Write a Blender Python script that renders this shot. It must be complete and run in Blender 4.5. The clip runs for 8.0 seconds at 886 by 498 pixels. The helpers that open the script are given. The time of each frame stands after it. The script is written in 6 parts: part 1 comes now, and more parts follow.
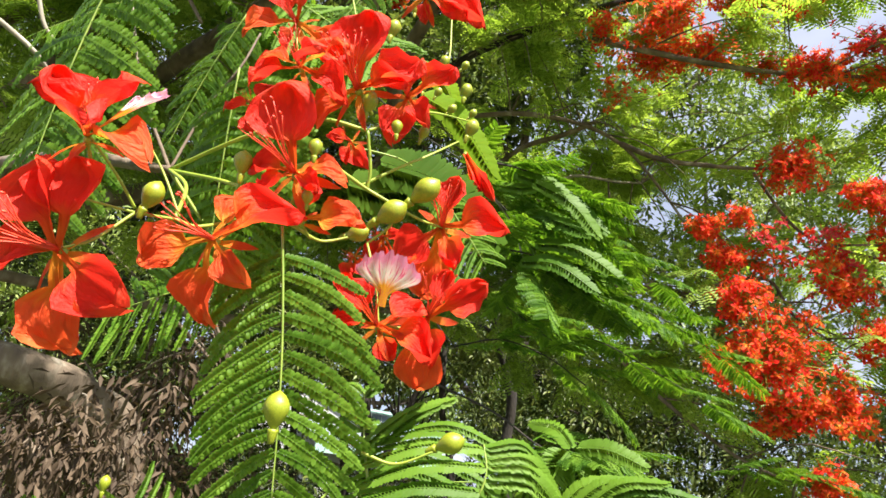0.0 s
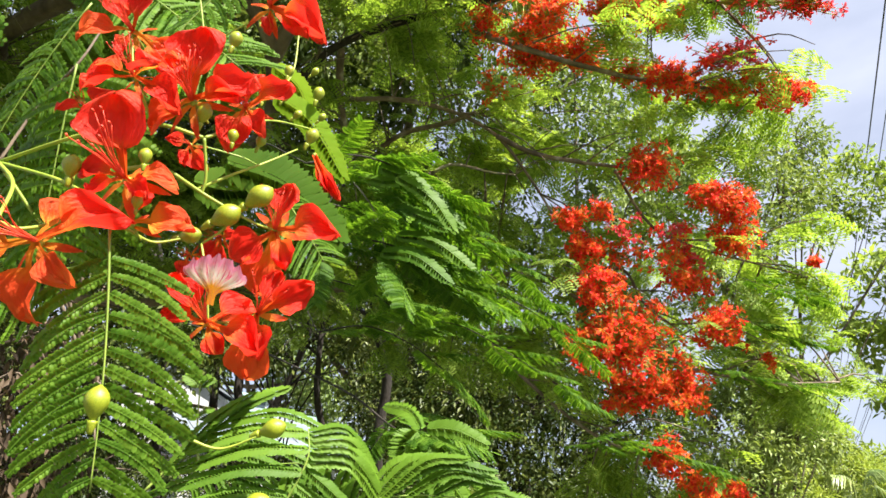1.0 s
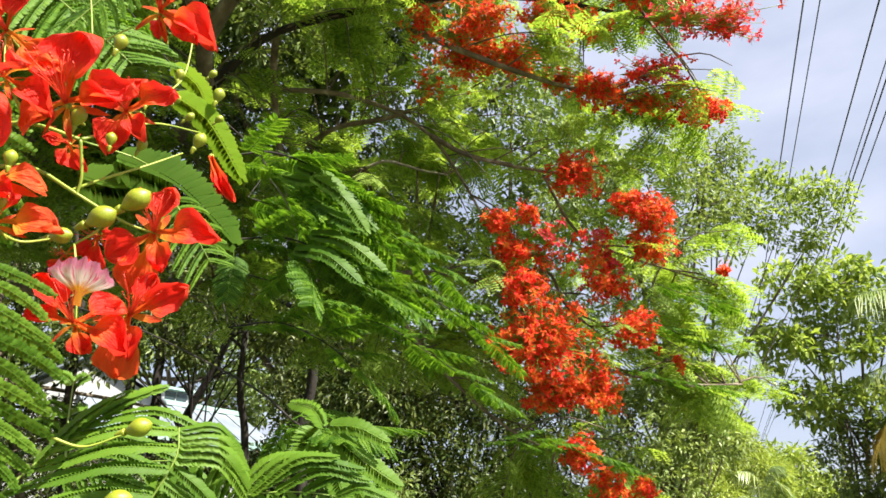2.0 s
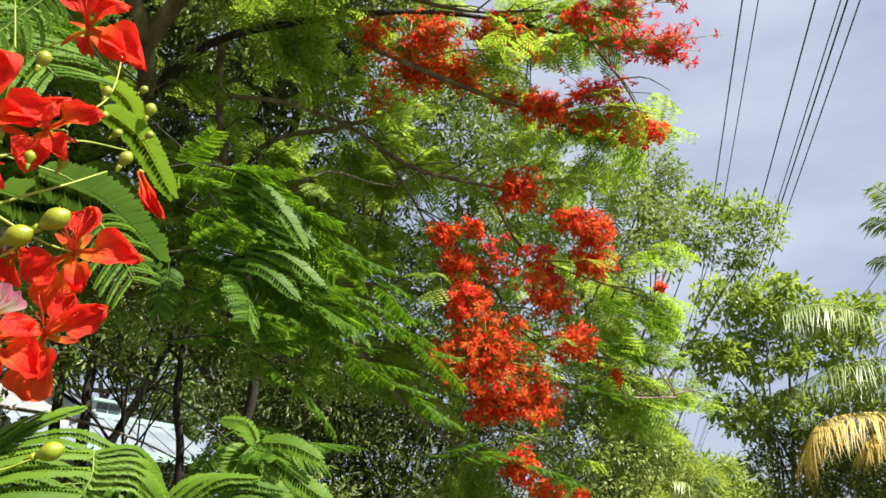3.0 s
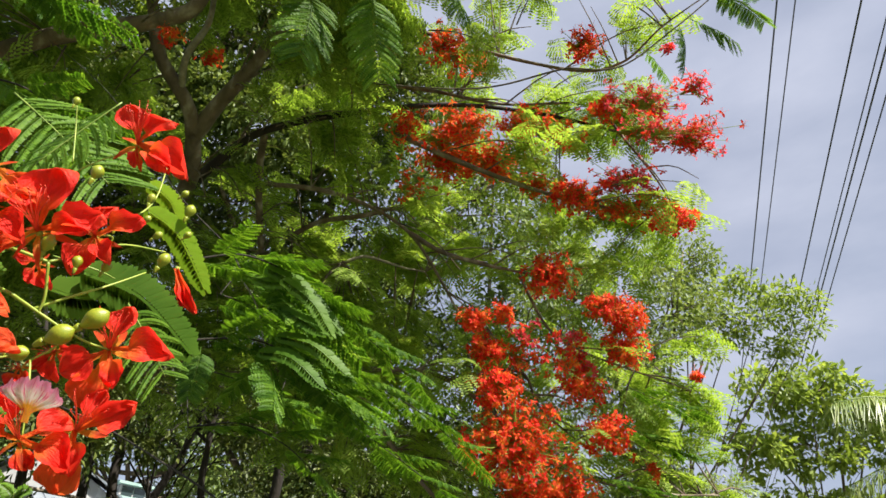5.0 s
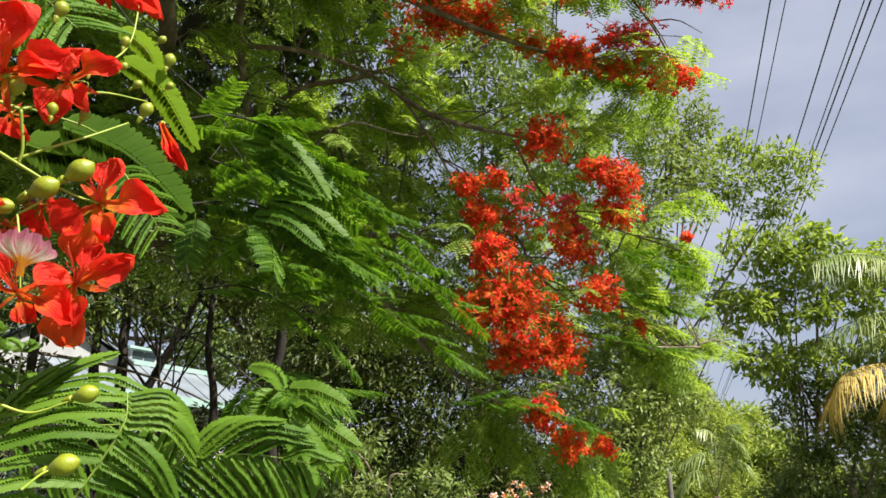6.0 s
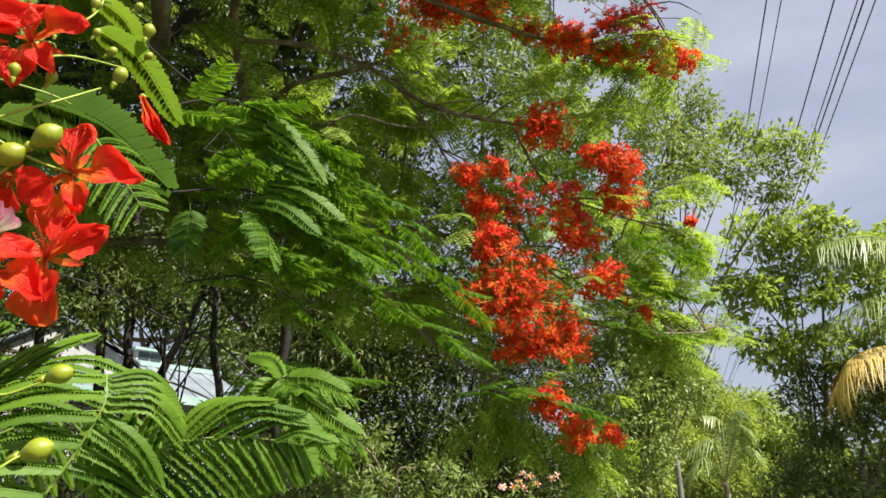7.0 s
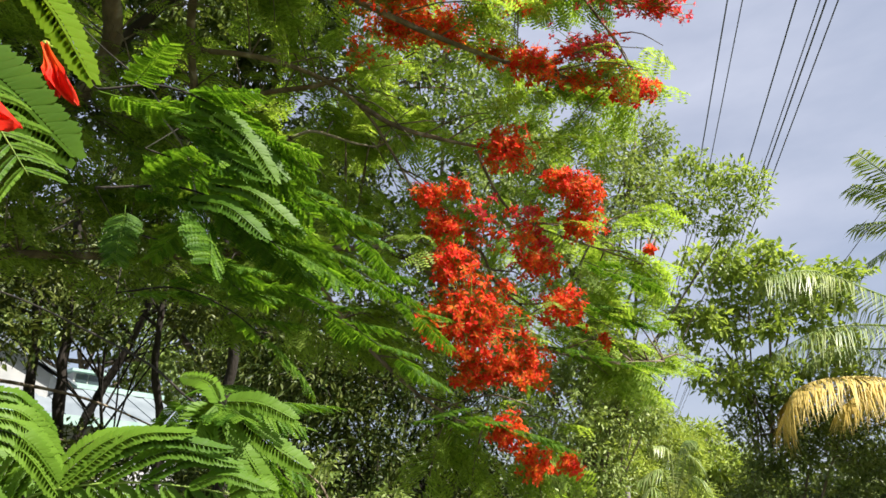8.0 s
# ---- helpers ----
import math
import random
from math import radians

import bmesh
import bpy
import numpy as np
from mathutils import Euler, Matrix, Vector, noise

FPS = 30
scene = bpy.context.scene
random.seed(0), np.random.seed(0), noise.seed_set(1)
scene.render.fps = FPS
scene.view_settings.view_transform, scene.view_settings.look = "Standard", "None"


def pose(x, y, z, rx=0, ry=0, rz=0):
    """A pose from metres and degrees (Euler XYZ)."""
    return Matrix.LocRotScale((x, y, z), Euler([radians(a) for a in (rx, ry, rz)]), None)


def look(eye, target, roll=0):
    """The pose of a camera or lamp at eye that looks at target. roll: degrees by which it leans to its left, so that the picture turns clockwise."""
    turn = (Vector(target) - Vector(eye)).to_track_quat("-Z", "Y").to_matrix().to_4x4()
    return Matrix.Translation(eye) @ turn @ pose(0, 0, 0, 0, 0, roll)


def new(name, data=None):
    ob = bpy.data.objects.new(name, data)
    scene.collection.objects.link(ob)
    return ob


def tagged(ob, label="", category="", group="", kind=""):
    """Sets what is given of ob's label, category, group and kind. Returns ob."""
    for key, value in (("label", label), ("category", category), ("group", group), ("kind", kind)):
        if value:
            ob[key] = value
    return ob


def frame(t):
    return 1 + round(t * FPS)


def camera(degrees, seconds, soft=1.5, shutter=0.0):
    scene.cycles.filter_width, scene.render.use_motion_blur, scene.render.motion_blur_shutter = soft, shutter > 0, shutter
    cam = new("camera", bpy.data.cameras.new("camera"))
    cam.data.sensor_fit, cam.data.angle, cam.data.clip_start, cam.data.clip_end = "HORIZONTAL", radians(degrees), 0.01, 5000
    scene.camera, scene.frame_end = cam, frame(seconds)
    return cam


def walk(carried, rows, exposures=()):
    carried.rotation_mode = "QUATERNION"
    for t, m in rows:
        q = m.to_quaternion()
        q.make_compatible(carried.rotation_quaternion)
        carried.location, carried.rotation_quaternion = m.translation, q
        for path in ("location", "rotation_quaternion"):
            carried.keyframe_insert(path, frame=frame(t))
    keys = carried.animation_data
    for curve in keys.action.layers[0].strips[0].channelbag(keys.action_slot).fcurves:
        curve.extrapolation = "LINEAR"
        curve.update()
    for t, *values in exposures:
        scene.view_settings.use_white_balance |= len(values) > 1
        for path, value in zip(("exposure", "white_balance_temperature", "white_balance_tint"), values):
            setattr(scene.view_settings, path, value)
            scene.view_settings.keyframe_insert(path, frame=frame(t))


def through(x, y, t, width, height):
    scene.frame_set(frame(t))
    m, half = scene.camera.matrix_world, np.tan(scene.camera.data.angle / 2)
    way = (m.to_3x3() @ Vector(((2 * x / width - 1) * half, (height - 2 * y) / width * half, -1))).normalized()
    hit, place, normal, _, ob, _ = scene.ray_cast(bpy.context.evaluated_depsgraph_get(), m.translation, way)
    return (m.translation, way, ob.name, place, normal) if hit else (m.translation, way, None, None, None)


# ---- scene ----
cam = camera(69.6, 8.0, soft=1.6)
PATH = [
    (0, pose(-0.1332, 0.0736, 1.6025, 115.45, -5.17, 18.65)),
    (0.2, pose(-0.1222, 0.0645, 1.6015, 115.51, -4.31, 17.35)),
    (0.5, pose(-0.1057, 0.0509, 1.5999, 115.22, -3.52, 14.41)),
    (0.7, pose(-0.0945, 0.0432, 1.5993, 115.00, -2.83, 11.77)),
    (1, pose(-0.0778, 0.0316, 1.5985, 114.55, -2.22, 8.43)),
    (1.2, pose(-0.0668, 0.0272, 1.5981, 114.43, -2.12, 6.78)),
    (1.5, pose(-0.0502, 0.0206, 1.5975, 114.46, -1.85, 4.58)),
    (1.7, pose(-0.0397, 0.0158, 1.5984, 114.39, -1.79, 3.79)),
    (2.8, pose(0.0005, -0.0182, 1.5994, 114.82, -1.03, -2.07)),
    (3, pose(-0.0038, -0.0136, 1.6035, 115.55, -0.74, -2.38)),
    (3.2, pose(-0.0048, -0.0138, 1.6106, 118.45, -1.39, -1.82)),
    (3.5, pose(-0.0063, -0.0140, 1.6213, 123.63, -2.17, -0.67)),
    (3.7, pose(-0.0032, -0.0237, 1.6208, 127.49, -2.31, 0.40)),
    (4, pose(0.0014, -0.0383, 1.6201, 130.60, -2.55, 0.71)),
    (4.2, pose(0.0005, -0.0391, 1.6228, 132.48, -3.00, 0.15)),
    (4.5, pose(-0.0008, -0.0402, 1.6268, 132.75, -3.19, -0.99)),
    (4.7, pose(0.0038, -0.0421, 1.6188, 128.47, -3.06, -1.39)),
    (5, pose(0.0108, -0.0449, 1.6067, 122.92, -2.56, -0.12)),
    (5.2, pose(0.0020, -0.0264, 1.6119, 118.78, -1.93, -0.30)),
    (6.3, pose(0.0004, -0.0083, 1.5996, 110.84, -0.83, -0.24)),
    (6.5, pose(0.0000, 0.0000, 1.6000, 111.00, -0.00, -0.00)),
    (7, pose(0.0061, 0.0273, 1.5914, 110.56, -0.10, 0.47)),
    (7.3, pose(0.0056, 0.0574, 1.5957, 110.94, -0.70, -0.90)),
    (7.5, pose(0.0053, 0.0775, 1.5986, 111.58, -0.88, -2.44)),
    (8, pose(-0.0111, 0.1554, 1.6112, 112.90, -0.04, -3.74)),
]
walk(cam, PATH, [(0.0, 1.78), (1.5, 1.76), (3.0, 1.40), (4.5, 1.28), (6.5, 1.20), (8.0, 1.36)])

# ---------------------------------------------------------------- light
SUN_FROM = Vector((0.62, -0.50, 0.95)).normalized()
world = bpy.data.worlds.new("sky")
scene.world = world
world.use_nodes = True
wn, wl = world.node_tree.nodes, world.node_tree.links
sky = wn.new("ShaderNodeTexSky")
sky.sky_type = "NISHITA"
sky.sun_disc = False
sky.sun_elevation = math.asin(SUN_FROM.z)
sky.sun_rotation = math.atan2(SUN_FROM.x, SUN_FROM.y)
sky.air_density, sky.dust_density, sky.ozone_density = 1.0, 2.0, 1.5
coords = wn.new("ShaderNodeTexCoord")
stretch = wn.new("ShaderNodeMapping")
stretch.inputs["Scale"].default_value = (1.0, 1.0, 2.6)
cloud = wn.new("ShaderNodeTexNoise")
cloud.inputs["Scale"].default_value = 2.6
cloud.inputs["Detail"].default_value = 7.0
cloud.inputs["Roughness"].default_value = 0.52
cover = wn.new("ShaderNodeMapRange")
cover.inputs["From Min"].default_value, cover.inputs["From Max"].default_value = 0.30, 0.72
cover.inputs["To Min"].default_value, cover.inputs["To Max"].default_value = 0.42, 1.0
veil = wn.new("ShaderNodeMix")
veil.data_type = "RGBA"
veil.inputs["B"].default_value = (5.25, 5.6, 6.85, 1.0)
wl.new(coords.outputs["Generated"], stretch.inputs["Vector"])
wl.new(stretch.outputs["Vector"], cloud.inputs["Vector"])
wl.new(cloud.outputs["Fac"], cover.inputs["Value"])
wl.new(cover.outputs["Result"], veil.inputs["Factor"])
wl.new(sky.outputs["Color"], veil.inputs["A"])
wl.new(veil.outputs["Result"], wn["Background"].inputs["Color"])
wn["Background"].inputs["Strength"].default_value = 0.050

sun = new("sun", bpy.data.lights.new("sun", "SUN"))
sun.data.energy, sun.data.angle, sun.data.color = 5.0, radians(0.6), (1.0, 0.94, 0.84)
sun.matrix_world = look(SUN_FROM * 60, (0, 0, 0))


# ---------------------------------------------------------------- materials
def surface(name, rough=0.6):
    m = bpy.data.materials.new(name)
    m.use_nodes = True
    b = m.node_tree.nodes["Principled BSDF"]
    b.inputs["Roughness"].default_value = rough
    return m, m.node_tree.nodes, m.node_tree.links, b


def ramp(nodes, stops):
    r = nodes.new("ShaderNodeValToRGB")
    el = r.color_ramp.elements
    while len(el) < len(stops):
        el.new(0.5)
    for e, (p, c) in zip(el, stops):
        e.position, e.color = p, (*c, 1)
    return r


def noise_node(nodes, links, scale, detail=5.0, kind="Object", squash=(1, 1, 1)):
    tc = nodes.new("ShaderNodeTexCoord")
    mp = nodes.new("ShaderNodeMapping")
    mp.inputs["Scale"].default_value = squash
    n = nodes.new("ShaderNodeTexNoise")
    n.inputs["Scale"].default_value, n.inputs["Detail"].default_value = scale, detail
    links.new(tc.outputs[kind], mp.inputs["Vector"])
    links.new(mp.outputs["Vector"], n.inputs["Vector"])
    return n


def leaf_material(name, dark, mid, light, through=0.38, rough=0.45, patch=1.2):
    """Thin leaf: some light passes through; colour drifts from leaf to leaf and in patches."""
    m, n, l, b = surface(name, rough)
    g = n.new("ShaderNodeNewGeometry")
    oi = n.new("ShaderNodeObjectInfo")
    big = noise_node(n, l, patch, 3.0)
    add = n.new("ShaderNodeMath")
    add.operation = "MULTIPLY_ADD"
    add.inputs[1].default_value = 0.45
    l.new(g.outputs["Random Per Island"], add.inputs[0])
    mul = n.new("ShaderNodeMath")
    mul.operation = "MULTIPLY_ADD"
    mul.inputs[1].default_value = 0.6
    l.new(big.outputs["Fac"], mul.inputs[0])
    sh = n.new("ShaderNodeMath")
    sh.operation = "MULTIPLY"
    sh.inputs[1].default_value = 0.22
    l.new(oi.outputs["Random"], sh.inputs[0])
    l.new(sh.outputs[0], mul.inputs[2])
    l.new(mul.outputs[0], add.inputs[2])
    r = ramp(n, [(0.15, dark), (0.55, mid), (0.95, light)])
    l.new(add.outputs[0], r.inputs["Fac"])
    l.new(r.outputs["Color"], b.inputs["Base Color"])
    b.inputs["Specular IOR Level"].default_value = 0.24
    tr = n.new("ShaderNodeBsdfTranslucent")
    tint = n.new("ShaderNodeMix")
    tint.data_type, tint.blend_type = "RGBA", "MULTIPLY"
    tint.inputs["Factor"].default_value = 1.0
    tint.inputs["B"].default_value = (1.27, 1.25, 0.62, 1)
    l.new(r.outputs["Color"], tint.inputs["A"])
    l.new(tint.outputs["Result"], tr.inputs["Color"])
    mx = n.new("ShaderNodeMixShader")
    mx.inputs["Fac"].default_value = through
    l.new(b.outputs["BSDF"], mx.inputs[1])
    l.new(tr.outputs["BSDF"], mx.inputs[2])
    l.new(mx.outputs["Shader"], n["Material Output"].inputs["Surface"])
    return m


def petal_material(name, claw, blade, rim, streak=None, through=0.45, shift=0.24, at=(0.30, 0.58, 0.85, 0.98)):
    """Crinkled petal; the colour runs along it from its narrow claw to the rim, with fine veins."""
    m, n, l, b = surface(name, 0.55)
    uv = n.new("ShaderNodeUVMap")
    uv.uv_map = "along"
    sep = n.new("ShaderNodeSeparateXYZ")
    l.new(uv.outputs["UV"], sep.inputs["Vector"])
    oi = n.new("ShaderNodeObjectInfo")
    grain = n.new("ShaderNodeTexNoise")
    grain.inputs["Scale"].default_value, grain.inputs["Detail"].default_value = 5.0, 6.0
    stretch_uv = n.new("ShaderNodeMapping")
    stretch_uv.inputs["Scale"].default_value = (3.2, 1.3, 1.0)
    l.new(uv.outputs["UV"], stretch_uv.inputs["Vector"])
    l.new(stretch_uv.outputs["Vector"], grain.inputs["Vector"])
    a = n.new("ShaderNodeMath")
    a.operation = "MULTIPLY_ADD"
    a.inputs[1].default_value = 0.22
    l.new(grain.outputs["Fac"], a.inputs[0])
    l.new(sep.outputs["Y"], a.inputs[2])
    a2 = n.new("ShaderNodeMath")
    a2.operation = "MULTIPLY_ADD"
    a2.inputs[1].default_value = 0.25
    l.new(oi.outputs["Random"], a2.inputs[0])
    l.new(a.outputs[0], a2.inputs[2])
    a3 = n.new("ShaderNodeMath")
    a3.operation = "SUBTRACT"
    a3.inputs[1].default_value = shift
    l.new(a2.outputs[0], a3.inputs[0])
    r = ramp(n, list(zip(at, (claw, blade, blade, rim))))
    l.new(a3.outputs[0], r.inputs["Fac"])
    colour = r.outputs["Color"]
    if streak:
        w = n.new("ShaderNodeTexNoise")
        w.inputs["Scale"].default_value, w.inputs["Detail"].default_value = 9.0, 2.0
        sm = n.new("ShaderNodeMapping")
        sm.inputs["Scale"].default_value = (4.0, 0.25, 1.0)
        l.new(uv.outputs["UV"], sm.inputs["Vector"])
        l.new(sm.outputs["Vector"], w.inputs["Vector"])
        cut = n.new("ShaderNodeMapRange")
        cut.inputs["From Min"].default_value, cut.inputs["From Max"].default_value = 0.56, 0.64
        l.new(w.outputs["Fac"], cut.inputs["Value"])
        mix = n.new("ShaderNodeMix")
        mix.data_type = "RGBA"
        mix.inputs["B"].default_value = (*streak, 1)
        l.new(cut.outputs["Result"], mix.inputs["Factor"])
        l.new(colour, mix.inputs["A"])
        colour = mix.outputs["Result"]
    l.new(colour, b.inputs["Base Color"])
    b.inputs["Specular IOR Level"].default_value = 0.25
    bump = n.new("ShaderNodeBump")
    bump.inputs["Strength"].default_value, bump.inputs["Distance"].default_value = 0.8, 0.005
    l.new(grain.outputs["Fac"], bump.inputs["Height"])
    l.new(bump.outputs["Normal"], b.inputs["Normal"])
    tr = n.new("ShaderNodeBsdfTranslucent")
    l.new(colour, tr.inputs["Color"])
    mx = n.new("ShaderNodeMixShader")
    mx.inputs["Fac"].default_value = through
    l.new(b.outputs["BSDF"], mx.inputs[1])
    l.new(tr.outputs["BSDF"], mx.inputs[2])
    l.new(mx.outputs["Shader"], n["Material Output"].inputs["Surface"])
    return m


def rough_material(name, stops, scale, rough=0.85, bump=0.6, depth=0.01, squash=(1, 1, 1), metal=0.0):
    m, n, l, b = surface(name, rough)
    a = noise_node(n, l, scale, 8.0, "Object", squash)
    r = ramp(n, stops)
    l.new(a.outputs["Fac"], r.inputs["Fac"])
    l.new(r.outputs["Color"], b.inputs["Base Color"])
    b.inputs["Metallic"].default_value = metal
    f = noise_node(n, l, scale * 5, 6.0, "Object", squash)
    bp = n.new("ShaderNodeBump")
    bp.inputs["Strength"].default_value, bp.inputs["Distance"].default_value = bump, depth
    l.new(f.outputs["Fac"], bp.inputs["Height"])
    l.new(bp.outputs["Normal"], b.inputs["Normal"])
    return m


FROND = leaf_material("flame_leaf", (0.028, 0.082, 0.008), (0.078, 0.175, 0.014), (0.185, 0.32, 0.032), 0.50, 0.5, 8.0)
# Lighter copy of FROND: the crown's sunlit brightness is put into the colour.
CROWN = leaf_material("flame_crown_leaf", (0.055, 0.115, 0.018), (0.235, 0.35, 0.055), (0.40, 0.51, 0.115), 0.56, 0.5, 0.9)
YOUNG = leaf_material("young_lime_leaf", (0.10, 0.20, 0.010), (0.24, 0.40, 0.018), (0.38, 0.55, 0.03), 0.6, 0.45, 6.0)
BROAD = leaf_material("broad_leaf", (0.05, 0.09, 0.024), (0.15, 0.215, 0.056), (0.32, 0.39, 0.14), 0.34, 0.4, 0.7)
# Leaf green darkened so that deep shade is part of the colour.
SHADY = leaf_material("shade_dark_leaf", (0.010, 0.021, 0.005), (0.030, 0.052, 0.011), (0.125, 0.15, 0.036), 0.22, 0.42, 1.1)
DEEP = leaf_material("deep_green_leaf", (0.035, 0.06, 0.017), (0.11, 0.155, 0.042), (0.26, 0.31, 0.10), 0.3, 0.42, 1.0)
# Sunlight is put into this green, lighter than BROAD.
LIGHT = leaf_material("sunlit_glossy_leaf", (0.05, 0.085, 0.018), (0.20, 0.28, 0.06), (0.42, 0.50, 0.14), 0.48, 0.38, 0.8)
BROWN = leaf_material("dead_leaf", (0.022, 0.015, 0.010), (0.05, 0.033, 0.021), (0.11, 0.077, 0.050), 0.12, 0.7, 1.5)
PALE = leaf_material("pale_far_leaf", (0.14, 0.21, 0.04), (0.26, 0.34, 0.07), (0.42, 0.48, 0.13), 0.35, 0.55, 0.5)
PALM = leaf_material("palm_leaf", (0.07, 0.12, 0.03), (0.15, 0.22, 0.06), (0.33, 0.37, 0.15), 0.25, 0.35, 0.8)
DRY = leaf_material("dry_palm_leaf", (0.28, 0.19, 0.045), (0.52, 0.38, 0.10), (0.70, 0.55, 0.20), 0.25, 0.5, 1.5)
RED = petal_material("red_petal", (0.88, 0.14, 0.022), (0.86, 0.036, 0.022), (0.88, 0.066, 0.030))
ORANGE = petal_material("orange_petal", (0.93, 0.32, 0.03), (0.89, 0.098, 0.026), (0.91, 0.16, 0.04))
WHITE = petal_material("banner_petal", (0.88, 0.40, 0.03), (0.90, 0.78, 0.72), (0.82, 0.30, 0.48), (0.72, 0.12, 0.24), 0.3, 0.24, (0.50, 0.66, 0.74, 0.96))
PINK = petal_material("pink_petal", (0.82, 0.20, 0.16), (0.82, 0.06, 0.08), (0.80, 0.10, 0.20))
STEM = rough_material("green_stem", [(0.3, (0.17, 0.26, 0.025)), (0.7, (0.34, 0.40, 0.05))], 40, 0.5, 0.2, 0.001)
RACHIS = rough_material("leaf_stalk", [(0.3, (0.13, 0.22, 0.03)), (0.7, (0.26, 0.34, 0.06))], 40, 0.5, 0.2, 0.001)
BUD = rough_material("bud_skin", [(0.25, (0.13, 0.19, 0.010)), (0.6, (0.25, 0.285, 0.015)), (0.85, (0.36, 0.35, 0.03))], 35, 0.42, 0.15, 0.001)
FILAMENT = rough_material("stamen", [(0.3, (0.62, 0.02, 0.015)), (0.8, (0.75, 0.10, 0.03))], 60, 0.5, 0.1, 0.001)
BARK = rough_material("bark", [(0.3, (0.07, 0.052, 0.037)), (0.55, (0.16, 0.12, 0.085)), (0.72, (0.34, 0.30, 0.24))], 9, 0.9, 0.9, 0.012, (1, 1, 0.35))
# Near-black copy of BARK: the shade on trunks and twigs is in its colour.
DARKBARK = rough_material("shade_dark_bark", [(0.3, (0.012, 0.009, 0.007)), (0.6, (0.028, 0.022, 0.017)), (0.8, (0.06, 0.05, 0.04))], 9, 0.9, 0.9, 0.012, (1, 1, 0.35))
PALEBARK = rough_material("pale_twig_bark", [(0.25, (0.11, 0.09, 0.065)), (0.55, (0.25, 0.22, 0.17)), (0.8, (0.42, 0.39, 0.33))], 14, 0.85, 0.6, 0.006)
EARTH = rough_material("grassy_earth", [(0.3, (0.06, 0.045, 0.027)), (0.5, (0.075, 0.09, 0.032)), (0.75, (0.11, 0.14, 0.045))], 1.3, 0.95, 1.0, 0.05)
WIRE = rough_material("black_cable", [(0.3, (0.025, 0.025, 0.028)), (0.7, (0.05, 0.05, 0.055))], 3, 0.6, 0.1, 0.001)


# ---------------------------------------------------------------- makers
def mesh(name, verts, faces, material, uv=None, smooth=True):
    me = bpy.data.meshes.new(name)
    me.from_pydata([tuple(v) for v in verts], [], [tuple(int(i) for i in f) for f in faces])
    if uv is not None:
        lay = me.uv_layers.new(name="along")
        idx = np.empty(len(me.loops), dtype=np.int32)
        me.loops.foreach_get("vertex_index", idx)
        lay.data.foreach_set("uv", np.asarray(uv, dtype=np.float32)[idx].ravel())
    me.materials.append(material)
    if smooth:
        me.polygons.foreach_set("use_smooth", [True] * len(me.polygons))
    me.update()
    return me


def mesh_big(name, verts, tris, material):
    """Many triangles at once, from arrays."""
    me = bpy.data.meshes.new(name)
    v, f = np.asarray(verts, np.float32), np.asarray(tris, np.int32)
    me.vertices.add(len(v))
    me.vertices.foreach_set("co", v.ravel())
    me.loops.add(f.size)
    me.loops.foreach_set("vertex_index", f.ravel())
    me.polygons.add(len(f))
    me.polygons.foreach_set("loop_start", np.arange(0, f.size, 3, dtype=np.int32))
    me.materials.append(material)
    me.update(calc_edges=True)
    return me


def thing(name, at, label, category, group="", kind=""):
    e = new(name)
    e.location = at
    e.empty_display_size = 0.05
    return tagged(e, label, category, group, kind)


def under(name, me, parent, m=None, label=""):
    """A mesh as one part; m is its pose in the world."""
    ob = new(name, me)
    ob.parent = parent
    if m is not None:
        ob.matrix_basis = PLACE[parent].inverted() @ m
    else:
        ob.matrix_basis = PLACE[parent].inverted()
    PLACE[ob] = m if m is not None else Matrix()
    return tagged(ob, label) if label else ob


class Places(dict):
    def __missing__(self, ob):
        self[ob] = Matrix.Translation(ob.location)
        return self[ob]


PLACE = Places()


def curve_points(pts, n):
    """Catmull-Rom through the points."""
    p = [np.array(q, float) for q in pts]
    p = [2 * p[0] - p[1]] + p + [2 * p[-1] - p[-2]]
    out = []
    segs = len(p) - 3
    for k in range(n):
        s = k / (n - 1) * segs
        i = min(int(s), segs - 1)
        t = s - i
        a, b, c, d = p[i:i + 4]
        out.append(0.5 * ((2 * b) + (c - a) * t + (2 * a - 5 * b + 4 * c - d) * t * t + (3 * b - a - 3 * c + d) * t ** 3))
    return np.array(out)


def tube(pts, r0, r1, sides=8, n=0, knobs=0.0):
    """Verts and faces of a tapered, slightly uneven, closed tube along a smooth curve."""
    c = curve_points(pts, n or 6 * len(pts))
    k = len(c)
    t = np.gradient(c, axis=0)
    t /= np.linalg.norm(t, axis=1)[:, None] + 1e-9
    ref = np.array([0.3, 0.2, 1.0]) if abs(t[0][2]) < 0.9 else np.array([1.0, 0.2, 0.1])
    v = []
    for i in range(k):
        a = np.cross(t[i], ref)
        a /= np.linalg.norm(a) + 1e-9
        b = np.cross(t[i], a)
        r = r0 + (r1 - r0) * i / (k - 1)
        for j in range(sides):
            w = 2 * math.pi * j / sides
            rr = r * (1 + knobs * (noise.noise(Vector(c[i]) * 4 + Vector((j * 0.7, 0, 0)))))
            v.append(c[i] + rr * (math.cos(w) * a + math.sin(w) * b))
    f = [(i * sides + j, i * sides + (j + 1) % sides, (i + 1) * sides + (j + 1) % sides, (i + 1) * sides + j)
         for i in range(k - 1) for j in range(sides)]
    f += [tuple(range(sides))[::-1], tuple((k - 1) * sides + j for j in range(sides))]
    return np.array(v), f


